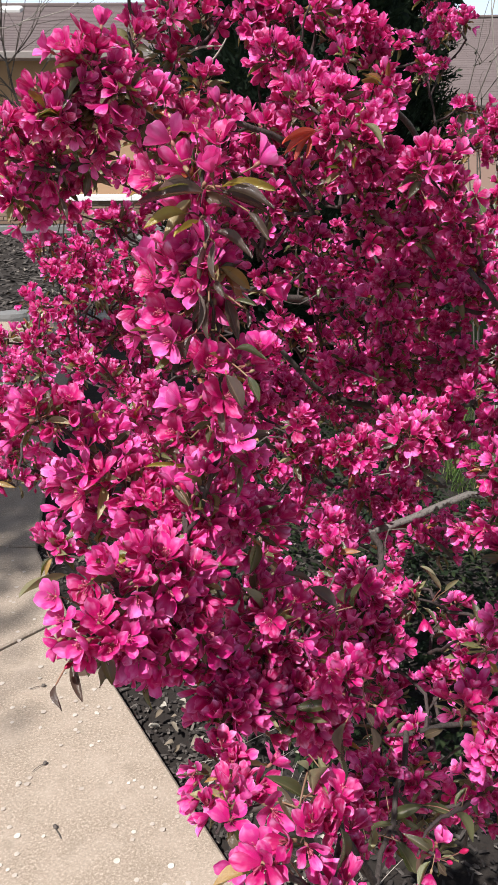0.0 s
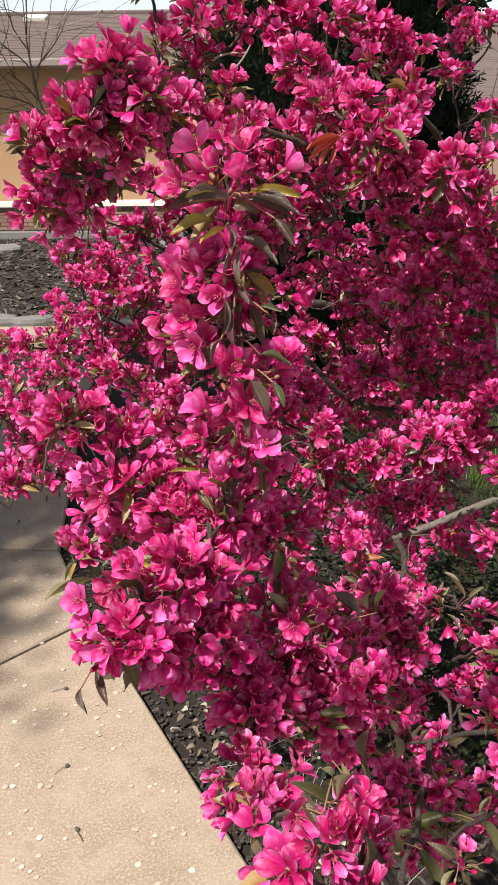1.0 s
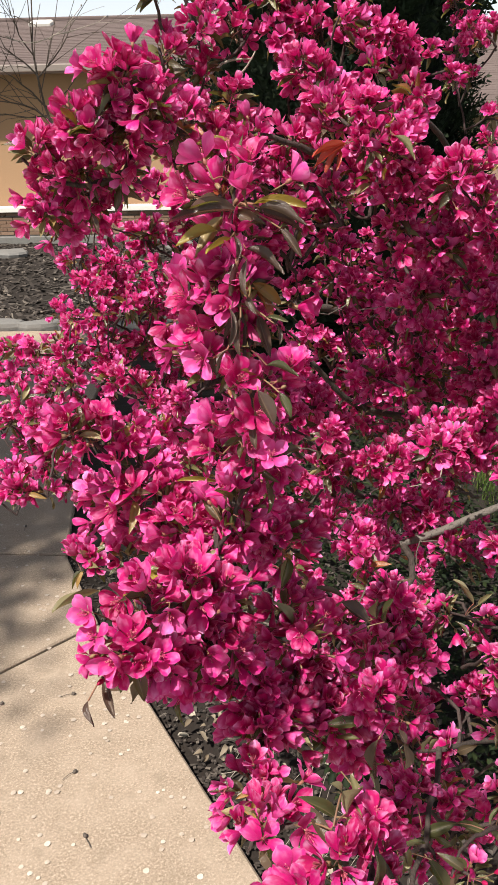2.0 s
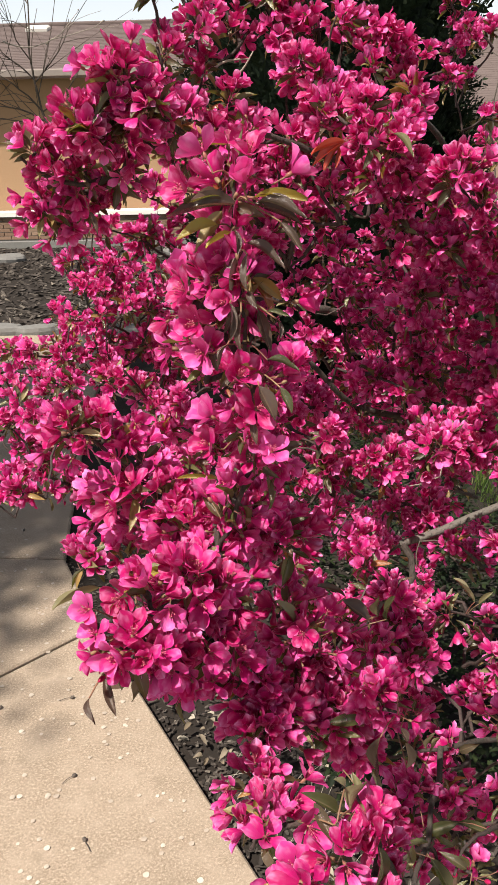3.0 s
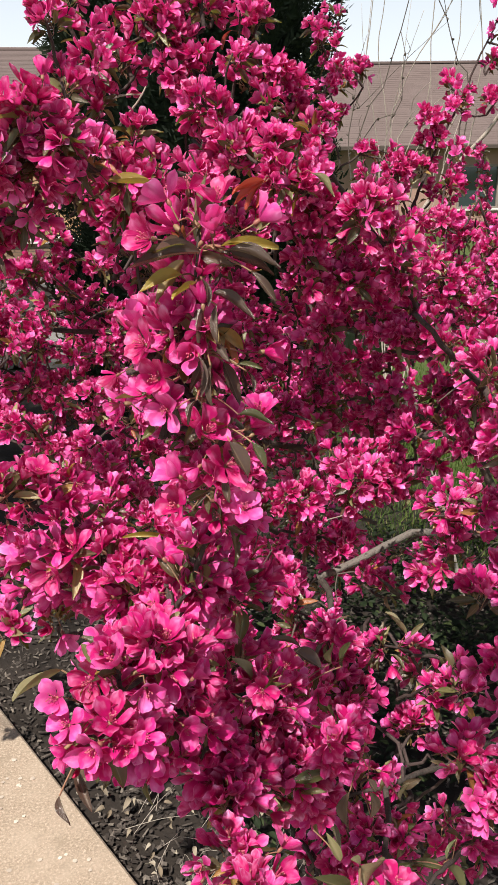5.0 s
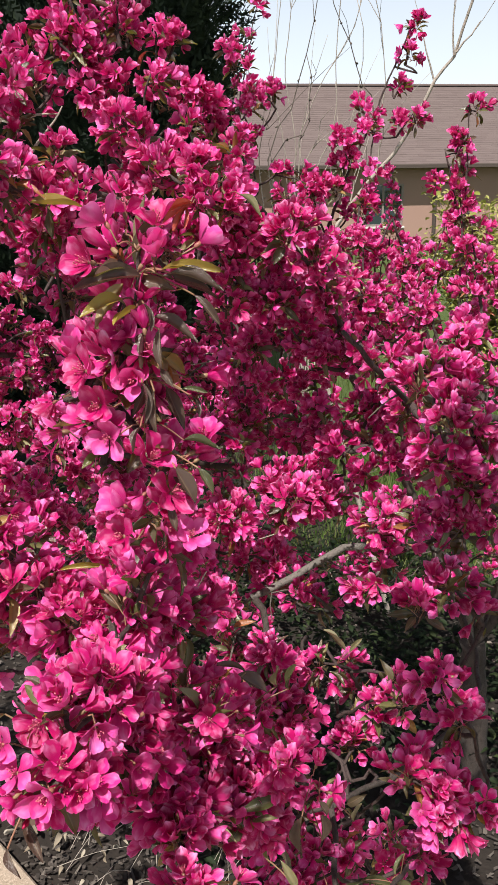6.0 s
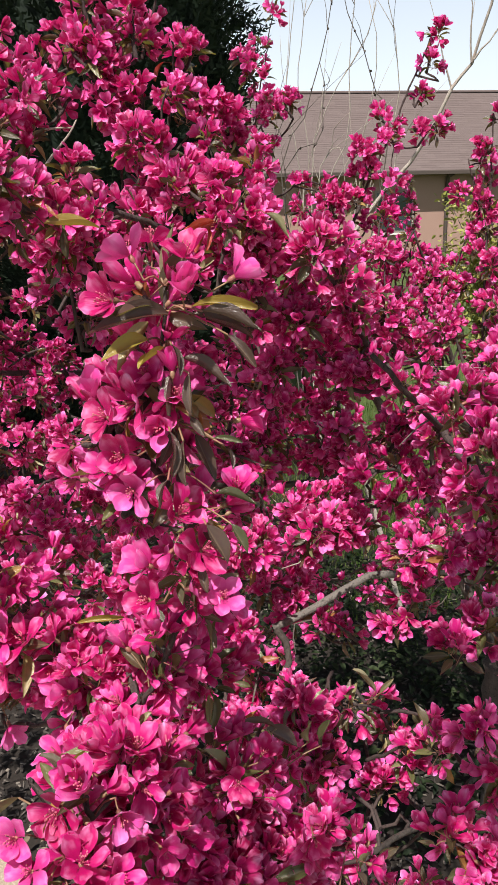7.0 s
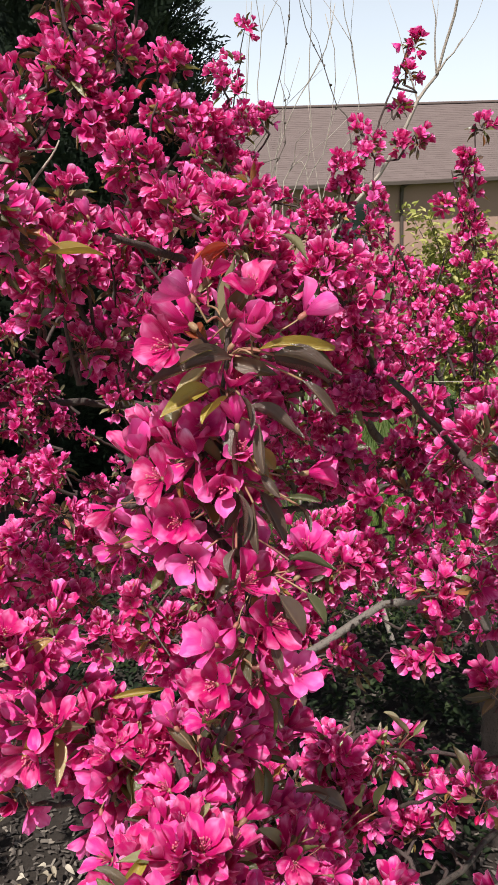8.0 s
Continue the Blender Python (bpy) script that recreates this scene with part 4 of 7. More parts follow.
# trunk and main limbs
SCAFFOLD = [
    limb("trunk", [(0.98, 1.62, -0.06), (0.95, 1.60, 0.25), (0.90, 1.55, 0.52)], 0.040, 0.030),
    limb("limb", [(0.90, 1.55, 0.50), (0.74, 1.35, 0.80), (0.53, 1.08, 1.02), (0.42, 1.00, 1.07), (0.335, 0.965, 1.098), (0.26, 0.962, 1.065), (0.205, 0.962, 1.042)], 0.0072, 0.0048, LIT_BARK, "smooth limb with bark coloured pale as in sun"),
    limb("limb", [(0.212, 0.960, 1.046), (0.219, 0.945, 1.005), (0.18, 0.90, 0.96), (0.10, 0.78, 1.00)], 0.0052, 0.0030),
    limb("limb", [(0.90, 1.55, 0.52), (0.72, 1.42, 0.98), (0.52, 1.28, 1.12), (0.37, 1.24, 1.130), (0.25, 1.262, 1.124), (0.18, 1.229, 1.149), (0.147, 1.189, 1.180), (0.085, 1.161, 1.251)], 0.012, 0.0038, BARK),
    limb("limb", [(0.90, 1.55, 0.52), (0.86, 1.30, 0.95), (0.62, 1.00, 1.22), (0.46, 0.90, 1.29), (0.36, 0.90, 1.345)], 0.011, 0.0045),
    limb("limb", [(0.90, 1.55, 0.52), (0.70, 1.62, 1.0), (0.45, 1.45, 1.35), (0.30, 1.22, 1.52), (0.20, 1.08, 1.60)], 0.013, 0.003),
    limb("limb", [(0.70, 1.62, 1.0), (0.35, 1.75, 1.15), (0.05, 1.60, 1.25), (-0.15, 1.45, 1.30)], 0.014, 0.004),
    limb("limb", [(0.53, 1.08, 1.02), (0.50, 0.88, 0.93), (0.34, 0.74, 0.93), (0.20, 0.64, 0.99)], 0.0042, 0.0026),
    limb("limb", [(0.10, 0.78, 1.00), (0.04, 0.62, 1.12), (0.002, 0.520, 1.262)], 0.0032, 0.0018),
    limb("limb", [(0.90, 1.55, 0.52), (0.82, 1.62, 1.1), (0.64, 1.52, 1.50)], 0.012, 0.002),
    limb("limb", [(0.90, 1.55, 0.52), (1.15, 1.35, 1.1), (1.05, 1.30, 1.5), (0.95, 1.2, 1.9)], 0.016, 0.007),
    # unseen overhead limb, added to carry the shading sprays
    limb("limb", [(0.95, 1.2, 1.9), (0.82, 0.85, 2.15), (0.55, 0.45, 2.25), (0.40, 0.20, 2.25)], 0.009, 0.004),
    limb("limb", [(0.62, 1.00, 1.22), (0.62, 0.75, 1.28), (0.58, 0.50, 1.35)], 0.007, 0.004),
    limb("limb", [(0.620, 1.000, 1.220), (0.404, 0.880, 1.301), (0.313, 0.800, 1.368), (0.278, 0.785, 1.402), (0.262, 0.795, 1.418)], 0.0042, 0.0026, TWIG, "dark slanting limb"),
    limb("limb", [(0.20, 0.64, 0.99), (0.17, 0.54, 0.975), (0.13, 0.43, 0.99)], 0.003, 0.002),
]
JOINTS = [np.concatenate([s[2:] for s in SCAFFOLD])]
NEAR_Y = 0.60            # clusters nearer than this plan line keep each flower and leaf as its own part
back_bank, back_leaves = Bank(), Bank()
count = {"flower": 0, "leaf": 0, "cluster": 0, "tone": 0}


def aim(d, spin):
    """A turn that lays z along d."""
    return Vector(d).to_track_quat("Z", "Y").to_matrix().to_4x4() @ pose(0, 0, 0, 0, 0, spin)


def cluster(at, axis, flowers, leaves, size=1.0, buds=0.05):
    """A spur with its umbel of flowers and a few leaves."""
    flowers = round(flowers * 1.05)
    r = trng
    near = at[1] < NEAR_Y and at[2] < 1.7
    fl, lf = [], []
    for k in range(flowers):
        d = axis * r.uniform(-0.2, 0.9) + r.normal(0, 0.75, 3) + np.array([0, -0.24, 0.58])
        d /= np.linalg.norm(d)
        s = size * r.uniform(0.66, 0.95)
        m = Matrix.Translation(at + r.normal(0, 0.004, 3)) @ aim(d, r.uniform(0, 360)) @ Matrix.Scale(s, 4)
        fl.append((r.random() < buds, int(r.integers(10)), int(r.integers(4)), m))
    for k in range(leaves + (1 if near else 5)):
        d = axis * r.uniform(-0.3, 0.8) + r.normal(0, 0.8, 3) + np.array([0, 0, 0.15])
        d /= np.linalg.norm(d)
        y = Vector(d)
        m = Matrix.Translation(at + d * 0.006) @ y.to_track_quat("Y", "Z").to_matrix().to_4x4() @ pose(0, 0, 0, 0, r.uniform(-70, 70)) @ Matrix.Scale(r.uniform(0.38, 0.86), 4)
        lf.append((int(r.integers(5)), m))
    if near and count["flower"] + flowers <= 300:
        spur = part("spur", tube([(0, 0, 0), tuple(axis * 0.004), tuple(axis * 0.010)], [0.0022, 0.0026, 0.0012], 6), [BARK], crabapple, smooth=True, matrix=Matrix.Translation(at - TRUNK_AT))
        back = Matrix.Translation(-Vector(at))
        for is_bud, i, j, m in fl:
            part("flower_bud" if is_bud else "flower", BUD_MESH[j] if is_bud else FLOWER_MESH[i], None, spur, matrix=back @ m)
        for i, m in lf:
            part("leaf", LEAF_MESH[i], None, spur, matrix=back @ m)
        count["flower"] += flowers
        count["leaf"] += leaves
    else:
        single = count["cluster"] < 300 and at[1] < 1.2
        bank = Bank() if single else back_bank
        shift = Matrix.Translation(-Vector(at)) if single else Matrix.Identity(4)
        kinds = DEEP_FLOWERS if at[1] > 1.4 or at[2] > 1.9 else REAR_FLOWERS if at[1] > 1.0 or at[2] > 1.72 else MID_FLOWERS if at[1] < 0.62 else FAR_FLOWERS
        for is_bud, i, j, m in fl:
            v, q, mi, u = BUDS[j] if is_bud else kinds[i]
            count["tone"] += 1
            bank.add((v, q, mi, u * np.array([0.98, 1.0]) + np.array([count["tone"] % 89 + 0.01, 0.0])), shift @ m)
        for i, m in lf:
            v, q, mi, u = (LEAVES if at[1] < 0.62 else FAR_LEAVES)[i]
            bank.add((v, q, mi + 4, u), shift @ m)
        if single:
            part("umbel", bank.template(), FLOWER_MATS + [LEAF], crabapple, smooth=True, matrix=Matrix.Translation(at - TRUNK_AT))
            count["cluster"] += 1


near_wood = []


def nearest_wood(wood, foot, most=0.03):
    w2 = wood[int(np.argmin(np.linalg.norm(wood - foot, axis=1)))] - foot
    l = np.linalg.norm(w2)
    return foot + w2 * min(1.0, most / max(l, 1e-6))


brng = np.random.default_rng(91)


def bloom(spray):
    """Single open flowers of a near spray: place, facing and size of each; a short stalk runs to the nearest wood."""
    wood = np.concatenate(near_wood)
    for k, (at, facing, size) in enumerate(spray):
        at, d = np.array(at), np.array(facing, float) + brng.normal(0, 0.28, 3)
        d /= np.linalg.norm(d)
        foot = at - d * 0.016 * size
        w2 = nearest_wood(wood, foot)
        m = Matrix.Translation(foot - TRUNK_AT) @ aim(d, 37.0 * k) @ Matrix.Scale(size, 4)
        f = part("flower", OPEN_MESH[k % 8], None, crabapple, matrix=m)
        bend = (foot + w2) / 2 + np.array([0, 0, 0.003])
        stalk = shifted(tube(spline([w2, bend, foot], 0.006), 0.00048, 5), foot)
        back = (aim(d, 37.0 * k) @ Matrix.Scale(size, 4)).inverted()
        part("stalk", stalk, [STALK], f, smooth=True, matrix=back)
        count["flower"] += 1


BLADE_MESH = {}


def blades(mat, leaves):
    """Single large leaves of a near spray: foot, tip and width of each."""
    wood = np.concatenate(near_wood)
    for k, (foot, tip_at, wide) in enumerate(leaves):
        foot, tip_at = np.array(foot), np.array(tip_at)
        key = (mat.name, k % 3)
        if key not in BLADE_MESH:
            t = leaf_shape(1.0, 0.30, 0.6, (0.06, 0.16, -0.05)[k % 3], 4, 9, 0, (0.3, -0.3, 0.5)[k % 3])
            BLADE_MESH[key] = mesh_from("leaf", t[0], t[1], [mat], t[2], t[3])
        d = tip_at - foot
        l = np.linalg.norm(d)
        turn = Vector(d).to_track_quat("Y", "Z").to_matrix().to_4x4() @ pose(0, 0, 0, 0, (-35, 20, 50)[k % 3])
        ob = part("leaf", BLADE_MESH[key], None, crabapple, matrix=Matrix.Translation(foot - TRUNK_AT) @ turn @ Matrix.Diagonal((l * wide, l, l, 1)))
        w2 = nearest_wood(wood, foot)
        part("petiole", shifted(tube(spline([w2, (w2 + foot) / 2 + np.array([0, 0, 0.002]), foot], 0.006), 0.0005, 5), foot), [STALK], ob, smooth=True,
             matrix=(turn @ Matrix.Diagonal((l * wide, l, l, 1))).inverted())


def bough(pts, clusters, flowers, spread, radius, leaves, tip=0, size=1.0, buds=0.05, start=0.12, joined=True):
    """A flowering bough through pts; from its foot a twig runs back to the nearest limb."""
    r = trng
    p = spline(pts, 0.012)
    twigs = Bank()
    if joined:
        foot = p[0]
        wood = np.concatenate(JOINTS)
        wood = wood[wood[:, 2] > 1.70] if foot[2] > 1.72 else wood
        d = np.linalg.norm(wood - foot, axis=1)
        j = wood[int(np.argmin(d))]
        if np.min(d) < 0.26:
            mid = (foot + j) / 2 + np.array([0, 0.02, -0.10 * np.min(d)]) + r.normal(0, 0.012, 3)
            lead = spline([j, mid, foot], 0.02)
            lead[1:-1] += r.normal(0, 0.002, lead[1:-1].shape)
            twigs.add(tube(lead, min(0.0020, radius), 6, 0, 0.12, r))
    JOINTS.append(p[::3])
    wood = p + r.normal(0, 0.0009, p.shape)
    near_wood.append(p)
    twigs.add(tube(wood, np.linspace(radius * 1.1, max(0.0009, radius * 0.45), len(p)), 7, 0, 0.12, r))
    for k in range(clusters):
        f = start + (1 - start) * (k + r.uniform(0.25, 0.75)) / clusters
        if k == clusters - 1:
            f = 0.985
        i = min(len(p) - 1, int(f * (len(p) - 1)))
        d = p[i] - p[max(0, i - 3)]
        d = d / (np.linalg.norm(d) + 1e-9)
        side = r.normal(0, 1, 3)
        side -= d * (side @ d)
        side /= np.linalg.norm(side)
        at = p[i] + side * spread * r.uniform(0.3, 1.0)
        twigs.add(tube([p[i], (p[i] + at) / 2 + d * 0.002, at], [0.0016, 0.0014, 0.0016], 5))
        axis = d * 0.5 + side * 0.8 + np.array([0, 0, 0.25])
        cluster(at, axis / np.linalg.norm(axis), flowers, leaves, size, buds)
    part("bough", shifted(twigs.template(), TRUNK_AT), [TWIG], crabapple, smooth=True)


bough([(0.001, 0.501, 1.278), (0.021, 0.481, 1.333), (0.030, 0.467, 1.382), (0.025, 0.462, 1.423), (0.022, 0.457, 1.464), (0.021, 0.454, 1.502), (0.021, 0.450, 1.529)], 9, 8, 0.009, 0.0016, 7, size=0.92, joined=False)
bough([(0.003, 0.481, 1.288), (-0.014, 0.442, 1.284), (-0.031, 0.411, 1.287), (-0.044, 0.394, 1.283), (-0.050, 0.395, 1.268)], 4, 6, 0.010, 0.0022, 5, joined=False)
bough([(0.001, 0.507, 1.274), (-0.007, 0.469, 1.250), (-0.014, 0.453, 1.229), (-0.036, 0.447, 1.224)], 5, 10, 0.012, 0.0020, 5)
bough([(-0.049, 0.603, 1.208), (-0.108, 0.647, 1.183), (-0.150, 0.675, 1.170)], 2, 10, 0.010, 0.0018, 5)
bough([(-0.001, 0.525, 1.265), (-0.039, 0.554, 1.287), (-0.075, 0.554, 1.327), (-0.097, 0.548, 1.352), (-0.108, 0.547, 1.359)], 7, 10, 0.012, 0.0024, 6, joined=False)
bough([(-0.004, 0.560, 1.245), (-0.049, 0.585, 1.260), (-0.082, 0.595, 1.271), (-0.109, 0.614, 1.253)], 5, 11, 0.012, 0.0022, 4)
bough([(-0.001, 0.525, 1.265), (0.005, 0.536, 1.285), (0.026, 0.537, 1.284), (0.060, 0.553, 1.251)], 6, 11, 0.012, 0.0022, 5)
bough([(0.011, 0.575, 1.229), (-0.021, 0.575, 1.234), (-0.047, 0.594, 1.234)], 4, 11, 0.012, 0.0020, 4)
bough([(0.096, 0.562, 1.058), (0.074, 0.543, 1.144), (0.062, 0.537, 1.186), (0.033, 0.557, 1.198)], 6, 11, 0.012, 0.0024, 5)
bough([(0.117, 0.574, 1.029), (0.100, 0.526, 1.124), (0.133, 0.507, 1.139)], 5, 11, 0.012, 0.0024, 6)
bough([(0.193, 0.726, 1.007), (0.161, 0.690, 1.088), (0.147, 0.692, 1.144)], 5, 11, 0.012, 0.0024, 5)
bough([(0.290, 0.773, 1.002), (0.250, 0.733, 1.073), (0.211, 0.721, 1.094)], 2, 8, 0.010, 0.0024, 7)
bough([(0.072, 0.501, 1.123), (0.038, 0.496, 1.148), (0.022, 0.479, 1.191), (0.012, 0.473, 1.184)], 5, 11, 0.014, 0.0024, 4)
bough([(0.046, 0.501, 1.123), (0.034, 0.476, 1.139), (0.026, 0.438, 1.143), (0.023, 0.424, 1.142)], 5, 10, 0.010, 0.0022, 4)
bough([(0.034, 0.426, 1.130), (0.028, 0.393, 1.139), (0.025, 0.370, 1.145)], 2, 5, 0.008, 0.0018, 7, buds=.2)
bough([(0.102, 0.541, 1.112), (0.059, 0.504, 1.126), (0.056, 0.532, 1.162)], 5, 11, 0.012, 0.0022, 5)
bough([(0.085, 0.297, 1.177), (0.077, 0.287, 1.220), (0.069, 0.293, 1.245)], 2, 4, 0.008, 0.0022, 0, size=.82)
bough([(0.085, 0.297, 1.177), (0.060, 0.271, 1.231), (0.048, 0.270, 1.244)], 2, 3, 0.008, 0.0020, 0, size=.82)
bough([(0.114, 0.329, 1.155), (0.091, 0.312, 1.217), (0.097, 0.321, 1.227)], 2, 5, 0.008, 0.0020, 0, size=.82)
bough([(0.254, 0.576, 0.964), (0.203, 0.522, 0.994), (0.181, 0.485, 0.997)], 1, 6, 0.014, 0.0024, 9)
bough([(0.227, 0.772, 0.790), (0.245, 0.813, 0.839), (0.232, 0.834, 0.892)], 2, 6, 0.014, 0.0024, 6)
bough([(0.357, 0.667, 1.077), (0.298, 0.645, 1.092), (0.256, 0.644, 1.081)], 2, 8, 0.008, 0.0024, 5)
bough([(0.294, 0.550, 1.116), (0.278, 0.560, 1.148), (0.272, 0.570, 1.173)], 2, 8, 0.010, 0.0024, 6)
bough([(0.275, 0.512, 1.069), (0.232, 0.507, 1.111), (0.212, 0.513, 1.121)], 4, 11, 0.012, 0.0024, 7)
bough([(0.360, 0.653, 1.152), (0.319, 0.656, 1.198), (0.277, 0.636, 1.172)], 4, 8, 0.010, 0.0024, 5)
bough([(0.452, 0.772, 1.180), (0.383, 0.791, 1.181), (0.326, 0.807, 1.154), (0.298, 0.778, 1.127)], 5, 10, 0.016, 0.0026, 5)
bough([(0.430, 0.724, 1.212), (0.362, 0.704, 1.287), (0.321, 0.687, 1.335), (0.317, 0.704, 1.377), (0.315, 0.745, 1.393)], 10, 13, 0.016, 0.0026, 4, joined=False)
bough([(0.396, 0.728, 1.274), (0.368, 0.720, 1.336), (0.374, 0.756, 1.381), (0.401, 0.816, 1.401)], 6, 11, 0.014, 0.0024, 4)
bough([(0.374, 0.801, 1.299), (0.359, 0.893, 1.343), (0.330, 0.975, 1.396), (0.297, 1.003, 1.427), (0.243, 0.963, 1.474), (0.187, 0.900, 1.527)], 12, 13, 0.020, 0.0045, 4, joined=False)
bough([(0.322, 0.956, 1.400), (0.264, 0.892, 1.468), (0.230, 0.865, 1.511), (0.259, 0.865, 1.499)], 6, 13, 0.016, 0.0030, 4)
bough([(0.287, 0.975, 1.432), (0.212, 0.927, 1.442), (0.171, 0.910, 1.470), (0.175, 0.932, 1.419)], 6, 13, 0.018, 0.0030, 4)
bough([(0.275, 1.001, 1.374), (0.215, 0.986, 1.368), (0.216, 1.022, 1.303)], 5, 13, 0.020, 0.0030, 3)
bough([(0.361, 0.960, 1.342), (0.305, 0.962, 1.346), (0.257, 0.947, 1.399)], 5, 13, 0.020, 0.0030, 3)
bough([(0.192, 0.919, 1.520), (0.151, 0.868, 1.545), (0.115, 0.876, 1.567), (0.087, 0.901, 1.583)], 7, 13, 0.014, 0.0032, 6)
bough([(0.372, 0.950, 1.323), (0.357, 0.961, 1.264), (0.327, 0.959, 1.224)], 5, 13, 0.020, 0.0030, 3)
bough([(0.394, 0.932, 1.298), (0.387, 0.912, 1.234), (0.356, 0.937, 1.199)], 5, 13, 0.020, 0.0030, 4)
bough([(0.299, 0.881, 1.206), (0.251, 0.844, 1.221), (0.215, 0.825, 1.235), (0.201, 0.837, 1.204)], 6, 11, 0.014, 0.0030, 4)
bough([(0.322, 1.000, 1.179), (0.266, 0.971, 1.197), (0.219, 0.960, 1.192)], 5, 11, 0.016, 0.0030, 5)
bough([(0.130, 1.026, 1.579), (0.088, 0.980, 1.613), (0.072, 0.981, 1.635)], 4, 10, 0.010, 0.0030, 2)
bough([(0.234, 1.157, 1.600), (0.200, 1.131, 1.646), (0.176, 1.114, 1.670), (0.152, 1.127, 1.684)], 5, 10, 0.012, 0.0030, 2)
bough([(0.162, 1.183, 1.711), (0.173, 1.196, 1.752)], 2, 9, 0.008, 0.0026, 3)
bough([(0.084, 1.138, 1.673), (0.065, 1.125, 1.708), (0.047, 1.111, 1.741), (0.037, 1.107, 1.769), (0.034, 1.098, 1.812)], 5, 9, 0.012, 0.0030, 3)
bough([(0.093, 1.131, 1.721), (0.093, 1.135, 1.758), (0.095, 1.153, 1.816)], 3, 9, 0.010, 0.0026, 2)
bough([(0.003, 1.124, 1.665), (-0.012, 1.140, 1.703), (-0.019, 1.146, 1.734)], 3, 10, 0.010, 0.0030, 2)
bough([(-0.051, 1.082, 1.684), (-0.065, 1.077, 1.717), (-0.078, 1.071, 1.748)], 2, 8, 0.010, 0.0030, 2)
bough([(0.469, 1.729, 1.713), (0.431, 1.716, 1.742)], 2, 10, 0.014, 0.0024, 1)
bough([(0.113, 0.937, 1.528), (0.030, 0.887, 1.557), (-0.015, 0.879, 1.552), (-0.041, 0.869, 1.560), (-0.053, 0.848, 1.579), (-0.059, 0.837, 1.606), (-0.065, 0.825, 1.632)], 5, 10, 0.016, 0.0034, 5, start=.45, joined=False)
bough([(-0.014, 0.889, 1.552), (-0.014, 0.889, 1.579), (0.013, 0.908, 1.589)], 2, 8, 0.012, 0.0020, 9)
bough([(0.016, 0.947, 1.531), (-0.040, 0.948, 1.532), (-0.075, 0.946, 1.512)], 5, 11, 0.018, 0.0030, 4)
bough([(-0.039, 0.796, 1.554), (-0.055, 0.763, 1.570), (-0.075, 0.739, 1.592), (-0.088, 0.726, 1.609)], 4, 10, 0.012, 0.0030, 6, joined=False)
bough([(-0.058, 0.773, 1.575), (-0.089, 0.758, 1.566), (-0.112, 0.744, 1.557), (-0.120, 0.732, 1.551)], 5, 11, 0.014, 0.0030, 5)
bough([(-0.079, 0.780, 1.552), (-0.094, 0.757, 1.571), (-0.102, 0.734, 1.597)], 4, 10, 0.012, 0.0026, 5)
bough([(-0.096, 0.808, 1.527), (-0.139, 0.778, 1.516), (-0.168, 0.771, 1.525), (-0.185, 0.766, 1.540)], 5, 10, 0.014, 0.0030, 6)
bough([(-0.103, 0.846, 1.510), (-0.143, 0.818, 1.507), (-0.167, 0.801, 1.500), (-0.196, 0.803, 1.493)], 5, 10, 0.014, 0.0030, 5)
bough([(-0.158, 0.874, 1.481), (-0.177, 0.848, 1.472), (-0.158, 0.835, 1.511)], 4, 11, 0.014, 0.0026, 5)
bough([(-0.055, 0.955, 1.557), (-0.070, 0.950, 1.625), (-0.075, 0.935, 1.667), (-0.080, 0.920, 1.701)], 4, 10, 0.010, 0.0030, 6)
bough([(-0.026, 0.978, 1.551), (-0.044, 0.975, 1.586), (-0.037, 0.994, 1.622), (-0.044, 0.988, 1.678)], 4, 8, 0.010, 0.0020, 6)
bough([(0.053, 1.093, 1.671), (0.039, 1.090, 1.702), (0.013, 1.085, 1.731)], 4, 11, 0.010, 0.0030, 5)
bough([(-0.033, 1.573, 1.270), (-0.120, 1.476, 1.340), (-0.182, 1.373, 1.402), (-0.226, 1.317, 1.426)], 7, 11, 0.022, 0.0030, 5)
bough([(-0.039, 1.663, 1.207), (-0.165, 1.558, 1.252), (-0.251, 1.453, 1.325), (-0.301, 1.356, 1.312)], 7, 11, 0.022, 0.0030, 5)
bough([(-0.039, 1.652, 1.161), (-0.174, 1.587, 1.155), (-0.264, 1.486, 1.235), (-0.338, 1.370, 1.271)], 7, 11, 0.022, 0.0030, 5)
bough([(-0.040, 1.628, 1.070), (-0.169, 1.518, 1.092), (-0.237, 1.419, 1.155), (-0.265, 1.310, 1.166)], 6, 11, 0.022, 0.0030, 5)
bough([(-0.193, 2.032, 0.997), (-0.288, 1.835, 1.093), (-0.367, 1.673, 1.147), (-0.481, 1.541, 1.181)], 8, 11, 0.022, 0.0030, 5)
bough([(-0.290, 1.806, 0.992), (-0.346, 1.617, 1.113), (-0.417, 1.496, 1.135), (-0.466, 1.429, 1.149)], 8, 11, 0.022, 0.0030, 5)
bough([(-0.249, 1.691, 0.947), (-0.336, 1.479, 1.012), (-0.386, 1.310, 1.043), (-0.411, 1.236, 1.021)], 7, 11, 0.022, 0.0030, 5)
bough([(-0.283, 1.453, 0.914), (-0.358, 1.303, 1.002), (-0.389, 1.271, 1.089), (-0.419, 1.269, 1.115)], 7, 11, 0.022, 0.0030, 5)
bough([(-0.021, 1.585, 1.344), (-0.097, 1.487, 1.418), (-0.169, 1.381, 1.474), (-0.186, 1.329, 1.502)], 6, 11, 0.022, 0.0030, 5)
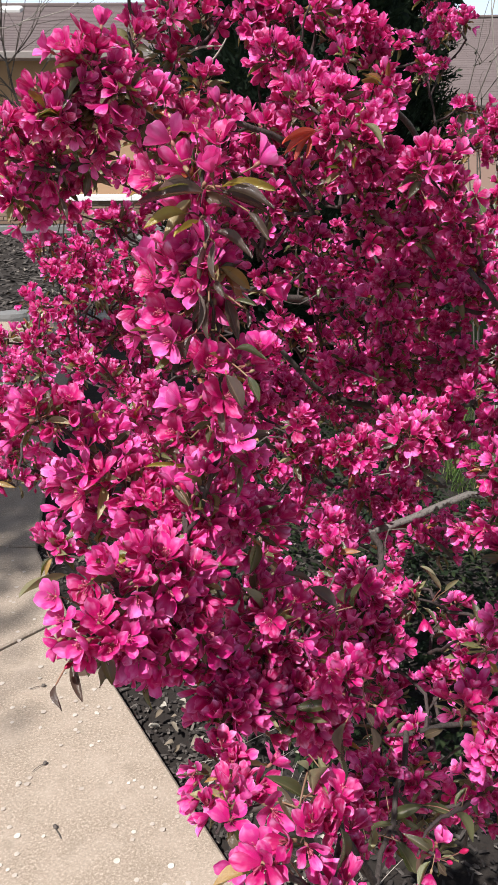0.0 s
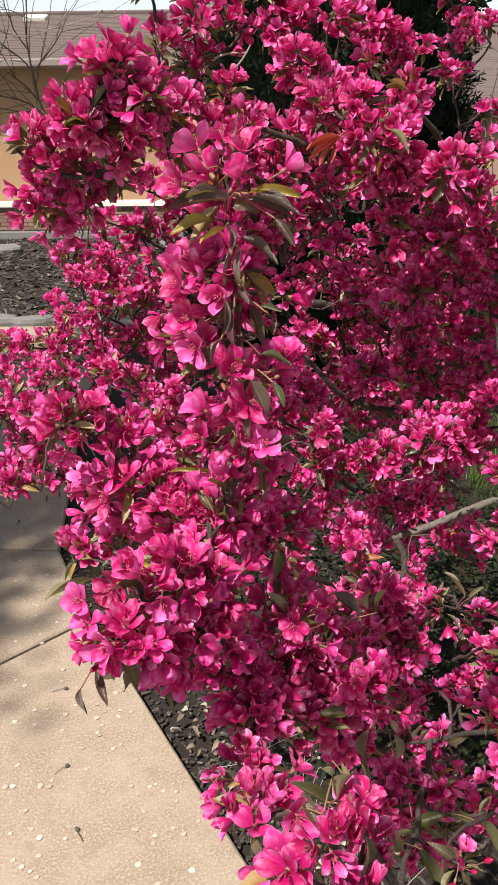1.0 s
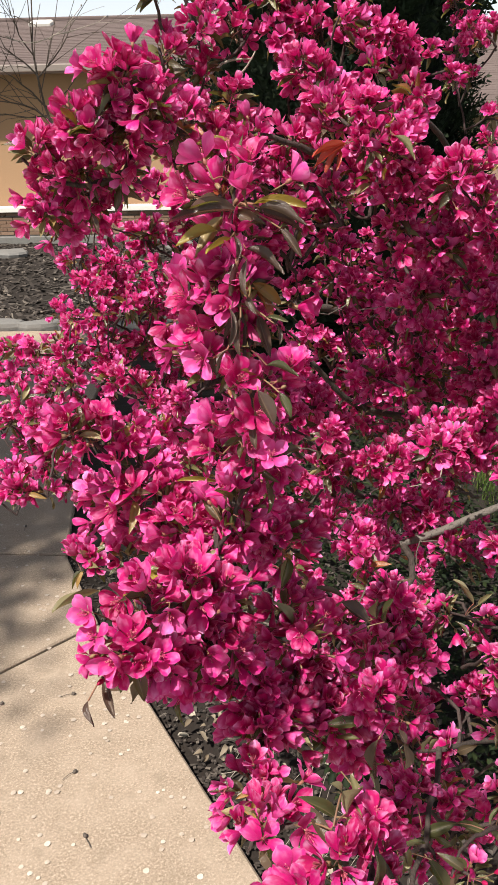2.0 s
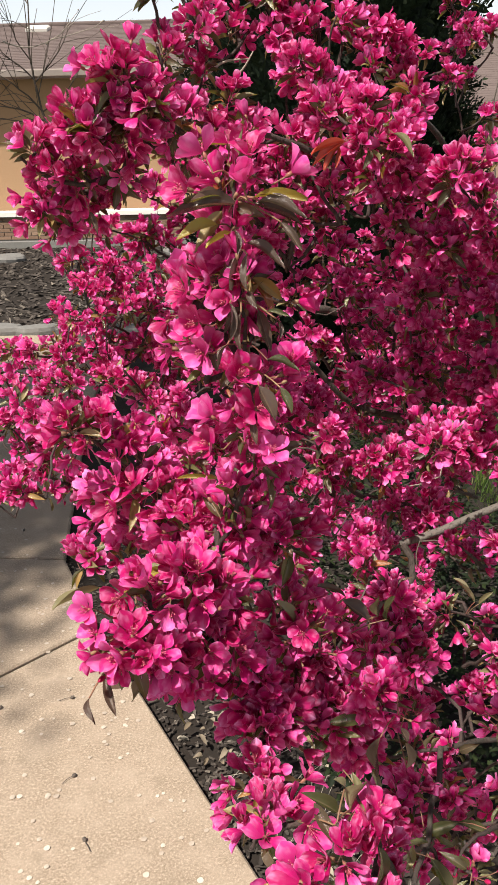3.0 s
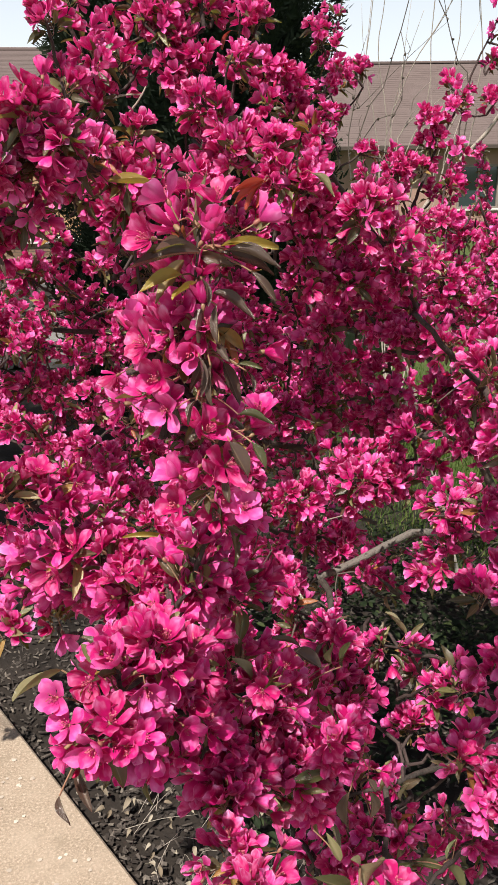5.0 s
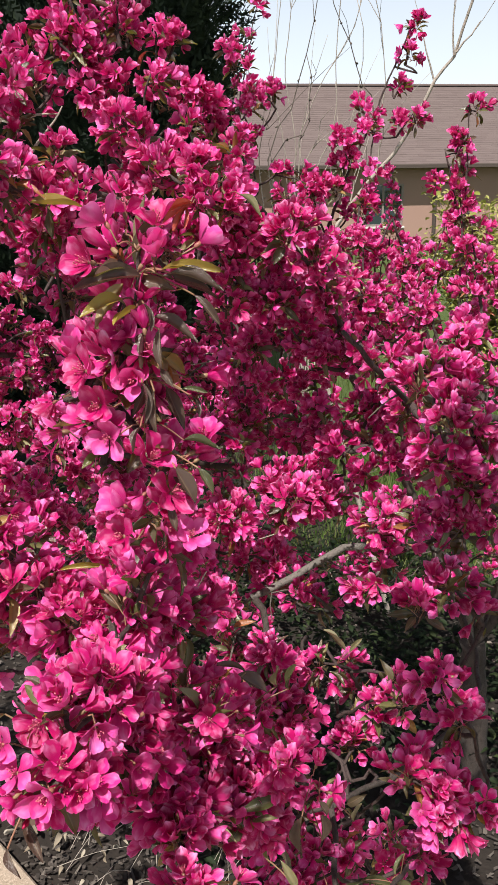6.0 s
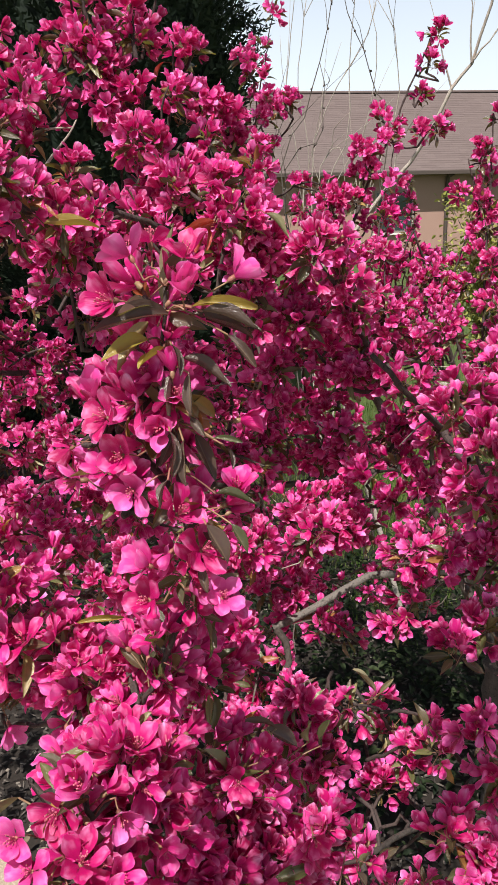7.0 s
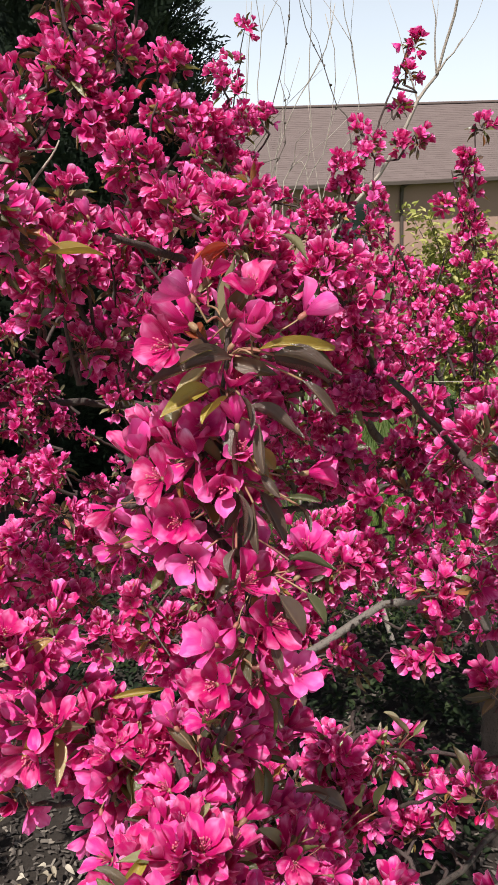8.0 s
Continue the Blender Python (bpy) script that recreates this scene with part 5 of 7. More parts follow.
bough([(-0.006, 1.490, 1.386), (-0.021, 1.397, 1.479), (-0.053, 1.346, 1.517), (-0.118, 1.289, 1.519)], 6, 11, 0.022, 0.0030, 5)
bough([(-0.130, 1.213, 1.118), (-0.149, 1.131, 1.201), (-0.171, 1.090, 1.255)], 5, 11, 0.022, 0.0030, 5)
bough([(-0.083, 1.089, 1.064), (-0.111, 1.020, 1.171), (-0.139, 0.974, 1.204)], 5, 11, 0.022, 0.0030, 5)
bough([(0.169, 1.331, 1.136), (0.109, 1.310, 1.231), (0.080, 1.276, 1.304), (0.070, 1.241, 1.405)], 7, 11, 0.020, 0.0030, 5)
bough([(0.199, 1.418, 1.087), (0.169, 1.352, 1.210), (0.143, 1.295, 1.318), (0.150, 1.287, 1.398)], 7, 11, 0.020, 0.0030, 5)
bough([(0.246, 1.310, 1.101), (0.229, 1.292, 1.206), (0.186, 1.265, 1.287), (0.106, 1.287, 1.381)], 7, 11, 0.020, 0.0030, 5)
bough([(0.266, 1.211, 1.135), (0.257, 1.190, 1.233), (0.232, 1.160, 1.308), (0.207, 1.125, 1.379)], 7, 11, 0.020, 0.0030, 5)
bough([(0.350, 1.194, 1.140), (0.318, 1.128, 1.249), (0.290, 1.102, 1.335), (0.299, 1.057, 1.388)], 7, 11, 0.020, 0.0030, 5)
bough([(0.356, 1.100, 1.189), (0.335, 1.078, 1.278), (0.315, 1.043, 1.332)], 5, 11, 0.020, 0.0030, 5)
bough([(0.135, 1.126, 1.147), (0.099, 1.092, 1.194), (0.074, 1.040, 1.195)], 4, 11, 0.020, 0.0030, 5)
bough([(0.202, 0.996, 1.113), (0.170, 0.937, 1.170), (0.174, 0.928, 1.204)], 4, 11, 0.020, 0.0030, 5)
bough([(0.157, 0.995, 1.097), (0.105, 0.922, 1.169), (0.089, 0.889, 1.219)], 5, 11, 0.020, 0.0030, 5)
bough([(0.165, 1.041, 0.968), (0.138, 0.941, 1.073), (0.107, 0.922, 1.075)], 5, 11, 0.020, 0.0030, 5)
bough([(0.278, 1.042, 1.004), (0.230, 0.979, 1.087), (0.201, 0.987, 1.092)], 4, 11, 0.020, 0.0030, 5)
bough([(0.325, 0.969, 0.999), (0.293, 0.941, 1.040), (0.272, 0.952, 1.051)], 2, 11, 0.020, 0.0030, 5)
bough([(0.077, 0.903, 1.124), (0.043, 0.870, 1.169), (0.030, 0.857, 1.217)], 5, 11, 0.020, 0.0030, 5)
bough([(0.064, 0.941, 1.214), (0.036, 0.955, 1.254), (0.051, 0.970, 1.308)], 5, 11, 0.020, 0.0030, 5)
bough([(0.117, 0.842, 1.017), (0.073, 0.772, 1.090), (0.048, 0.741, 1.136)], 5, 11, 0.020, 0.0030, 5)
bough([(0.168, 1.149, 1.227), (0.178, 1.099, 1.241), (0.217, 1.039, 1.234)], 4, 11, 0.020, 0.0030, 5)
bough([(0.171, 2.004, 1.024), (0.039, 1.938, 1.136), (-0.054, 1.858, 1.236), (-0.121, 1.754, 1.237)], 6, 11, 0.022, 0.0030, 5)
bough([(0.158, 1.694, 1.036), (0.036, 1.521, 1.125), (-0.040, 1.440, 1.198), (-0.093, 1.333, 1.195)], 6, 11, 0.022, 0.0030, 5)
bough([(0.084, 1.275, 1.045), (-0.009, 1.122, 1.188), (-0.050, 1.083, 1.229), (-0.084, 1.024, 1.217)], 6, 11, 0.022, 0.0030, 5)
bough([(0.045, 1.066, 1.065), (-0.030, 1.003, 1.161), (-0.078, 0.968, 1.210)], 5, 11, 0.022, 0.0030, 5)
bough([(0.148, 1.764, 1.335), (0.032, 1.581, 1.426), (-0.051, 1.435, 1.470)], 5, 11, 0.022, 0.0030, 5)
bough([(-0.005, 0.889, 1.154), (-0.056, 0.850, 1.188), (-0.086, 0.798, 1.201)], 5, 11, 0.022, 0.0030, 5)
bough([(0.526, 1.587, 1.468), (0.573, 1.593, 1.581), (0.616, 1.594, 1.671), (0.644, 1.586, 1.739), (0.671, 1.576, 1.805), (0.683, 1.563, 1.845)], 0, 8, 0.010, 0.0030, 3, joined=False)
bough([(0.679, 1.576, 1.776), (0.679, 1.564, 1.849)], 2, 10, 0.012, 0.0020, 5)
bough([(0.660, 1.581, 1.719), (0.673, 1.572, 1.747)], 1, 10, 0.008, 0.0020, 5)
bough([(0.616, 1.593, 1.681), (0.591, 1.590, 1.705)], 2, 11, 0.016, 0.0020, 4)
bough([(0.656, 1.555, 1.648), (0.681, 1.540, 1.686), (0.683, 1.542, 1.657)], 2, 13, 0.014, 0.0020, 5)
bough([(0.556, 1.579, 1.560), (0.564, 1.574, 1.640), (0.535, 1.585, 1.626)], 4, 11, 0.014, 0.0020, 4)
bough([(0.519, 1.568, 1.469), (0.493, 1.559, 1.542), (0.532, 1.545, 1.541), (0.503, 1.556, 1.581)], 5, 13, 0.018, 0.0020, 4)
bough([(0.444, 1.512, 1.514), (0.419, 1.500, 1.553)], 2, 11, 0.016, 0.0020, 4)
bough([(0.575, 1.456, 1.433), (0.548, 1.472, 1.493), (0.610, 1.553, 1.658)], 4, 10, 0.016, 0.0020, 4)
bough([(0.696, 1.338, 1.159), (0.709, 1.368, 1.297), (0.724, 1.403, 1.431), (0.742, 1.434, 1.565), (0.742, 1.439, 1.696)], 11, 10, 0.020, 0.0028, 6)
bough([(0.738, 1.434, 1.488), (0.718, 1.448, 1.566), (0.706, 1.453, 1.623)], 4, 10, 0.020, 0.0028, 6)
bough([(0.669, 1.495, 1.255), (0.643, 1.524, 1.340), (0.615, 1.545, 1.403), (0.697, 1.622, 1.449)], 7, 10, 0.020, 0.0028, 6)
bough([(0.678, 1.380, 1.276), (0.663, 1.402, 1.345), (0.669, 1.464, 1.408), (0.673, 1.522, 1.445)], 7, 10, 0.020, 0.0028, 6)
bough([(0.532, 1.347, 1.312), (0.516, 1.364, 1.368), (0.482, 1.383, 1.405)], 5, 10, 0.020, 0.0028, 6)
bough([(0.695, 1.265, 1.334), (0.688, 1.284, 1.424), (0.679, 1.295, 1.495)], 5, 10, 0.020, 0.0028, 6)
bough([(0.499, 1.424, 1.361), (0.465, 1.447, 1.439), (0.520, 1.482, 1.473)], 4, 10, 0.020, 0.0028, 6)
bough([(0.981, 2.258, 1.369), (0.987, 2.262, 1.478), (0.977, 2.268, 1.570), (0.962, 2.275, 1.600)], 6, 10, 0.030, 0.0020, 5)
bough([(0.057, 0.999, 1.415), (0.022, 0.977, 1.464), (-0.015, 0.968, 1.506)], 2, 9, 0.014, 0.0022, 3)
bough([(0.079, 1.081, 1.578), (0.102, 1.068, 1.629), (0.118, 1.048, 1.686)], 2, 9, 0.014, 0.0022, 3)
bough([(0.107, 1.089, 1.543), (0.083, 1.088, 1.593), (0.063, 1.089, 1.655)], 2, 9, 0.014, 0.0022, 3)
bough([(0.165, 1.039, 1.446), (0.169, 1.027, 1.504), (0.169, 1.015, 1.564)], 2, 9, 0.014, 0.0022, 3)
bough([(0.153, 0.988, 1.463), (0.164, 0.989, 1.519), (0.180, 0.982, 1.580)], 2, 9, 0.014, 0.0022, 3)
bough([(0.084, 1.227, 1.772), (0.114, 1.228, 1.831), (0.138, 1.227, 1.879)], 2, 9, 0.014, 0.0022, 3)
bough([(0.017, 1.177, 1.720), (0.024, 1.139, 1.762), (0.018, 1.093, 1.806)], 2, 9, 0.014, 0.0022, 3)
bough([(0.060, 1.032, 1.428), (0.050, 1.011, 1.487), (0.046, 0.980, 1.536)], 2, 9, 0.014, 0.0022, 3)
bough([(0.059, 1.217, 1.719), (0.046, 1.229, 1.778), (0.038, 1.227, 1.836)], 2, 9, 0.014, 0.0022, 3)
bough([(-0.005, 1.020, 1.412), (0.030, 1.033, 1.455), (0.061, 1.048, 1.508)], 2, 9, 0.014, 0.0022, 3)
bough([(0.172, 1.081, 1.483), (0.187, 1.054, 1.533), (0.211, 1.027, 1.584)], 2, 9, 0.014, 0.0022, 3)
bough([(0.009, 1.097, 1.468), (0.009, 1.070, 1.516), (0.008, 1.044, 1.576)], 2, 9, 0.014, 0.0022, 3)
bough([(0.069, 1.162, 1.639), (0.063, 1.170, 1.701), (0.062, 1.179, 1.758)], 2, 9, 0.014, 0.0022, 3)
bough([(0.062, 0.972, 1.419), (0.073, 0.964, 1.476), (0.092, 0.946, 1.532)], 2, 9, 0.014, 0.0022, 3)
bough([(0.112, 1.222, 1.739), (0.130, 1.212, 1.793), (0.133, 1.193, 1.853)], 2, 9, 0.014, 0.0022, 3)
bough([(0.004, 0.991, 1.423), (0.042, 0.982, 1.454), (0.083, 0.966, 1.510)], 2, 9, 0.014, 0.0022, 3)
bough([(0.117, 0.946, 1.460), (0.085, 0.945, 1.512), (0.058, 0.946, 1.564)], 2, 9, 0.014, 0.0022, 3)
bough([(0.197, 1.082, 1.530), (0.180, 1.070, 1.589), (0.156, 1.069, 1.642)], 2, 9, 0.014, 0.0022, 3)
bough([(0.111, 1.175, 1.642), (0.100, 1.178, 1.694), (0.079, 1.199, 1.755)], 2, 9, 0.014, 0.0022, 3)
bough([(-0.002, 0.954, 1.414), (-0.007, 0.956, 1.469), (-0.009, 0.955, 1.533)], 2, 9, 0.014, 0.0022, 3)
bough([(0.081, 1.011, 1.417), (0.117, 1.028, 1.468), (0.146, 1.044, 1.513)], 2, 9, 0.014, 0.0022, 3)
bough([(0.124, 1.020, 1.453), (0.107, 1.014, 1.508), (0.088, 1.006, 1.566)], 2, 9, 0.014, 0.0022, 3)
bough([(0.065, 1.076, 1.511), (0.060, 1.045, 1.568), (0.058, 1.016, 1.615)], 2, 9, 0.014, 0.0022, 3)
bough([(0.178, 1.001, 1.492), (0.182, 0.998, 1.554), (0.192, 0.996, 1.611)], 2, 9, 0.014, 0.0022, 3)
bough([(-0.035, 1.074, 1.430), (-0.017, 1.061, 1.489), (0.020, 1.055, 1.535)], 2, 9, 0.014, 0.0022, 3)
bough([(0.087, 1.099, 1.564), (0.128, 1.098, 1.616), (0.162, 1.091, 1.657)], 2, 9, 0.014, 0.0022, 3)
bough([(0.016, 0.970, 1.469), (-0.007, 0.967, 1.522), (-0.025, 0.946, 1.579)], 2, 9, 0.014, 0.0022, 3)
bough([(0.129, 1.147, 1.634), (0.137, 1.146, 1.694), (0.145, 1.157, 1.752)], 2, 9, 0.014, 0.0022, 3)
bough([(0.089, 1.149, 1.581), (0.090, 1.120, 1.636), (0.095, 1.090, 1.685)], 2, 9, 0.014, 0.0022, 3)
bough([(-0.587, 1.797, 1.017), (-0.622, 1.771, 1.063), (-0.672, 1.753, 1.112)], 2, 9, 0.018, 0.0020, 3)
bough([(-0.430, 1.668, 0.927), (-0.485, 1.647, 0.950), (-0.542, 1.631, 0.991)], 2, 9, 0.018, 0.0020, 3)
bough([(-0.518, 1.939, 0.761), (-0.560, 1.931, 0.810), (-0.610, 1.914, 0.855)], 2, 9, 0.018, 0.0020, 3)
bough([(-0.664, 1.884, 0.972), (-0.720, 1.864, 1.007), (-0.776, 1.844, 1.034)], 2, 9, 0.018, 0.0020, 3)
bough([(-0.646, 1.683, 0.765), (-0.698, 1.665, 0.810), (-0.741, 1.652, 0.855)], 2, 9, 0.018, 0.0020, 3)
bough([(-0.541, 1.669, 0.975), (-0.587, 1.659, 1.023), (-0.638, 1.636, 1.060)], 2, 9, 0.018, 0.0020, 3)
bough([(-0.506, 1.563, 0.911), (-0.559, 1.552, 0.933), (-0.625, 1.534, 0.967)], 2, 9, 0.018, 0.0020, 3)
bough([(-0.592, 1.720, 0.943), (-0.641, 1.668, 0.950), (-0.679, 1.619, 0.966)], 2, 9, 0.018, 0.0020, 3)
bough([(-0.505, 1.599, 0.835), (-0.548, 1.582, 0.874), (-0.598, 1.563, 0.925)], 2, 9, 0.018, 0.0020, 3)
bough([(-0.567, 1.739, 1.145), (-0.625, 1.709, 1.151), (-0.688, 1.685, 1.166)], 2, 9, 0.018, 0.0020, 3)
bough([(-0.483, 1.810, 0.764), (-0.510, 1.790, 0.829), (-0.521, 1.776, 0.888)], 2, 9, 0.018, 0.0020, 3)
bough([(-0.511, 1.527, 0.817), (-0.549, 1.507, 0.869), (-0.589, 1.490, 0.920)], 2, 9, 0.018, 0.0020, 3)
bough([(-0.591, 1.744, 0.932), (-0.642, 1.721, 0.963), (-0.700, 1.688, 0.988)], 2, 9, 0.018, 0.0020, 3)
# next 48 boughs: unseen overhead sprays, added to shade the right-hand flowers
bough([(0.182, 0.224, 1.835), (0.169, 0.222, 1.880), (0.157, 0.214, 1.932)], 2, 9, 0.018, 0.0020, 4)
bough([(0.107, 0.337, 1.724), (0.078, 0.370, 1.753), (0.053, 0.407, 1.772)], 2, 9, 0.018, 0.0020, 4)
bough([(0.073, 0.391, 1.700), (0.107, 0.352, 1.711), (0.141, 0.321, 1.725)], 2, 9, 0.018, 0.0020, 4)
bough([(0.327, 0.505, 2.382), (0.284, 0.486, 2.410), (0.239, 0.473, 2.418)], 2, 9, 0.018, 0.0020, 4)
bough([(0.133, 0.282, 1.957), (0.134, 0.258, 2.002), (0.139, 0.226, 2.039)], 2, 9, 0.018, 0.0020, 4)
bough([(0.110, 0.100, 1.979), (0.157, 0.101, 2.005), (0.199, 0.081, 2.020)], 2, 9, 0.018, 0.0020, 4)
bough([(0.257, 0.688, 2.072), (0.294, 0.659, 2.090), (0.327, 0.628, 2.110)], 2, 9, 0.018, 0.0020, 4)
bough([(0.078, 0.167, 1.791), (0.118, 0.157, 1.805), (0.169, 0.157, 1.831)], 2, 9, 0.018, 0.0020, 4)
bough([(0.320, 0.617, 1.982), (0.301, 0.650, 2.016), (0.282, 0.681, 2.048)], 2, 9, 0.018, 0.0020, 4)
bough([(0.191, 0.151, 1.725), (0.182, 0.192, 1.746), (0.176, 0.240, 1.770)], 2, 9, 0.018, 0.0020, 4)
bough([(0.292, 0.365, 1.690), (0.334, 0.373, 1.715), (0.378, 0.382, 1.739)], 2, 9, 0.018, 0.0020, 4)
bough([(0.318, 0.690, 2.063), (0.326, 0.649, 2.093), (0.336, 0.609, 2.119)], 2, 9, 0.018, 0.0020, 4)
bough([(0.197, 0.218, 1.893), (0.186, 0.202, 1.939), (0.189, 0.178, 1.984)], 2, 9, 0.018, 0.0020, 4)
bough([(0.098, 0.208, 1.951), (0.123, 0.253, 1.959), (0.146, 0.292, 1.974)], 2, 9, 0.018, 0.0020, 4)
bough([(0.196, 0.446, 1.761), (0.190, 0.411, 1.795), (0.187, 0.377, 1.832)], 2, 9, 0.018, 0.0020, 4)
bough([(0.150, 0.396, 1.820), (0.191, 0.417, 1.857), (0.221, 0.425, 1.885)], 2, 9, 0.018, 0.0020, 4)
bough([(0.169, 0.227, 1.765), (0.169, 0.182, 1.791), (0.166, 0.142, 1.818)], 2, 9, 0.018, 0.0020, 4)
bough([(0.273, 0.304, 1.660), (0.283, 0.349, 1.685), (0.291, 0.392, 1.703)], 2, 9, 0.018, 0.0020, 4)
bough([(0.364, 0.304, 1.791), (0.341, 0.354, 1.811), (0.329, 0.391, 1.823)], 2, 9, 0.018, 0.0020, 4)
bough([(0.124, 0.475, 1.935), (0.084, 0.476, 1.962), (0.031, 0.457, 1.968)], 2, 9, 0.018, 0.0020, 4)
bough([(0.174, 0.279, 1.703), (0.203, 0.286, 1.742), (0.238, 0.286, 1.779)], 2, 9, 0.018, 0.0020, 4)
bough([(0.196, 0.269, 1.787), (0.218, 0.227, 1.811), (0.240, 0.196, 1.839)], 2, 9, 0.018, 0.0020, 4)
bough([(0.230, 0.378, 1.889), (0.197, 0.389, 1.914), (0.150, 0.402, 1.944)], 2, 9, 0.018, 0.0020, 4)
bough([(0.280, 0.318, 1.815), (0.317, 0.320, 1.842), (0.362, 0.336, 1.870)], 2, 9, 0.018, 0.0020, 4)
bough([(0.346, 0.547, 2.345), (0.297, 0.530, 2.353), (0.260, 0.513, 2.384)], 2, 9, 0.018, 0.0020, 4)
bough([(0.180, 0.223, 1.787), (0.209, 0.252, 1.811), (0.235, 0.289, 1.838)], 2, 9, 0.018, 0.0020, 4)
bough([(0.119, 0.550, 2.121), (0.160, 0.565, 2.141), (0.205, 0.590, 2.155)], 2, 9, 0.018, 0.0020, 4)
bough([(0.221, 0.212, 1.747), (0.185, 0.192, 1.771), (0.137, 0.182, 1.791)], 2, 9, 0.018, 0.0020, 4)
bough([(0.259, 0.220, 1.976), (0.287, 0.209, 2.020), (0.312, 0.200, 2.059)], 2, 9, 0.018, 0.0020, 4)
bough([(0.375, 0.736, 1.773), (0.335, 0.762, 1.789), (0.296, 0.782, 1.814)], 2, 9, 0.018, 0.0020, 4)
bough([(0.145, 0.575, 2.122), (0.143, 0.523, 2.134), (0.140, 0.477, 2.140)], 2, 9, 0.018, 0.0020, 4)
bough([(0.241, 0.259, 1.782), (0.295, 0.271, 1.794), (0.335, 0.278, 1.811)], 2, 9, 0.018, 0.0020, 4)
bough([(0.097, 0.197, 2.018), (0.128, 0.236, 2.038), (0.161, 0.264, 2.055)], 2, 9, 0.018, 0.0020, 4)
bough([(0.160, 0.300, 1.862), (0.127, 0.291, 1.897), (0.092, 0.277, 1.931)], 2, 9, 0.018, 0.0020, 4)
bough([(0.303, 0.752, 1.919), (0.349, 0.760, 1.942), (0.393, 0.767, 1.958)], 2, 9, 0.018, 0.0020, 4)
bough([(0.215, 0.198, 1.832), (0.181, 0.230, 1.851), (0.146, 0.260, 1.869)], 2, 9, 0.018, 0.0020, 4)
bough([(0.303, 0.473, 1.506), (0.312, 0.432, 1.520), (0.316, 0.379, 1.537)], 2, 9, 0.018, 0.0020, 4)
bough([(0.130, 0.199, 1.903), (0.166, 0.177, 1.933), (0.200, 0.143, 1.948)], 2, 9, 0.018, 0.0020, 4)
bough([(0.113, 0.276, 1.952), (0.109, 0.244, 1.981), (0.114, 0.201, 2.018)], 2, 9, 0.018, 0.0020, 4)
bough([(0.378, 0.558, 2.299), (0.336, 0.560, 2.308), (0.282, 0.562, 2.327)], 2, 9, 0.018, 0.0020, 4)
bough([(0.240, 0.331, 1.735), (0.256, 0.289, 1.765), (0.270, 0.250, 1.785)], 2, 9, 0.018, 0.0020, 4)
bough([(0.056, 0.120, 1.923), (0.044, 0.108, 1.967), (0.031, 0.083, 2.013)], 2, 9, 0.018, 0.0020, 4)
bough([(0.076, 0.221, 1.967), (0.091, 0.263, 1.980), (0.117, 0.305, 2.004)], 2, 9, 0.018, 0.0020, 4)
bough([(0.076, 0.272, 1.989), (0.104, 0.234, 2.017), (0.117, 0.197, 2.041)], 2, 9, 0.018, 0.0020, 4)
bough([(0.117, 0.227, 1.919), (0.150, 0.253, 1.946), (0.176, 0.291, 1.968)], 2, 9, 0.018, 0.0020, 4)
bough([(0.219, 0.241, 1.907), (0.218, 0.192, 1.931), (0.221, 0.154, 1.957)], 2, 9, 0.018, 0.0020, 4)
bough([(0.075, 0.556, 1.967), (0.072, 0.517, 1.987), (0.068, 0.464, 2.005)], 2, 9, 0.018, 0.0020, 4)
bough([(0.301, 0.179, 1.942), (0.265, 0.180, 1.973), (0.222, 0.181, 2.004)], 2, 9, 0.018, 0.0020, 4)
bough([(0.119, 0.674, 0.941), (0.148, 0.716, 0.961), (0.186, 0.757, 0.969)], 2, 8, 0.018, 0.0020, 3)
bough([(0.289, 0.685, 0.782), (0.288, 0.679, 0.839), (0.295, 0.675, 0.891)], 2, 8, 0.018, 0.0020, 3)
bough([(0.139, 0.574, 0.835), (0.150, 0.575, 0.886), (0.153, 0.580, 0.944)], 2, 8, 0.018, 0.0020, 3)
bough([(0.124, 0.619, 0.897), (0.170, 0.609, 0.933), (0.215, 0.603, 0.956)], 2, 8, 0.018, 0.0020, 3)
bough([(0.280, 0.754, 0.808), (0.299, 0.700, 0.829), (0.318, 0.664, 0.860)], 2, 8, 0.018, 0.0020, 3)
bough([(0.124, 0.656, 0.862), (0.139, 0.644, 0.913), (0.158, 0.624, 0.961)], 2, 8, 0.018, 0.0020, 3)
bough([(0.202, 0.798, 0.882), (0.188, 0.771, 0.923), (0.167, 0.736, 0.966)], 2, 8, 0.018, 0.0020, 3)
bough([(0.239, 0.723, 1.023), (0.251, 0.681, 1.064), (0.259, 0.646, 1.099)], 2, 8, 0.018, 0.0020, 3)
bough([(0.193, 0.843, 0.899), (0.196, 0.824, 0.950), (0.194, 0.802, 1.001)], 2, 8, 0.018, 0.0020, 3)
bough([(0.222, 0.695, 0.770), (0.209, 0.676, 0.823), (0.202, 0.647, 0.867)], 2, 8, 0.018, 0.0020, 3)
bough([(0.242, 0.733, 0.746), (0.246, 0.725, 0.803), (0.248, 0.713, 0.854)], 2, 8, 0.018, 0.0020, 3)
bough([(0.255, 0.724, 0.935), (0.207, 0.699, 0.950), (0.166, 0.667, 0.967)], 2, 8, 0.018, 0.0020, 3)
bough([(0.286, 0.733, 0.958), (0.284, 0.787, 0.984), (0.280, 0.834, 1.001)], 2, 8, 0.018, 0.0020, 3)
bough([(0.150, 0.698, 0.792), (0.190, 0.691, 0.820), (0.235, 0.682, 0.861)], 2, 8, 0.018, 0.0020, 3)
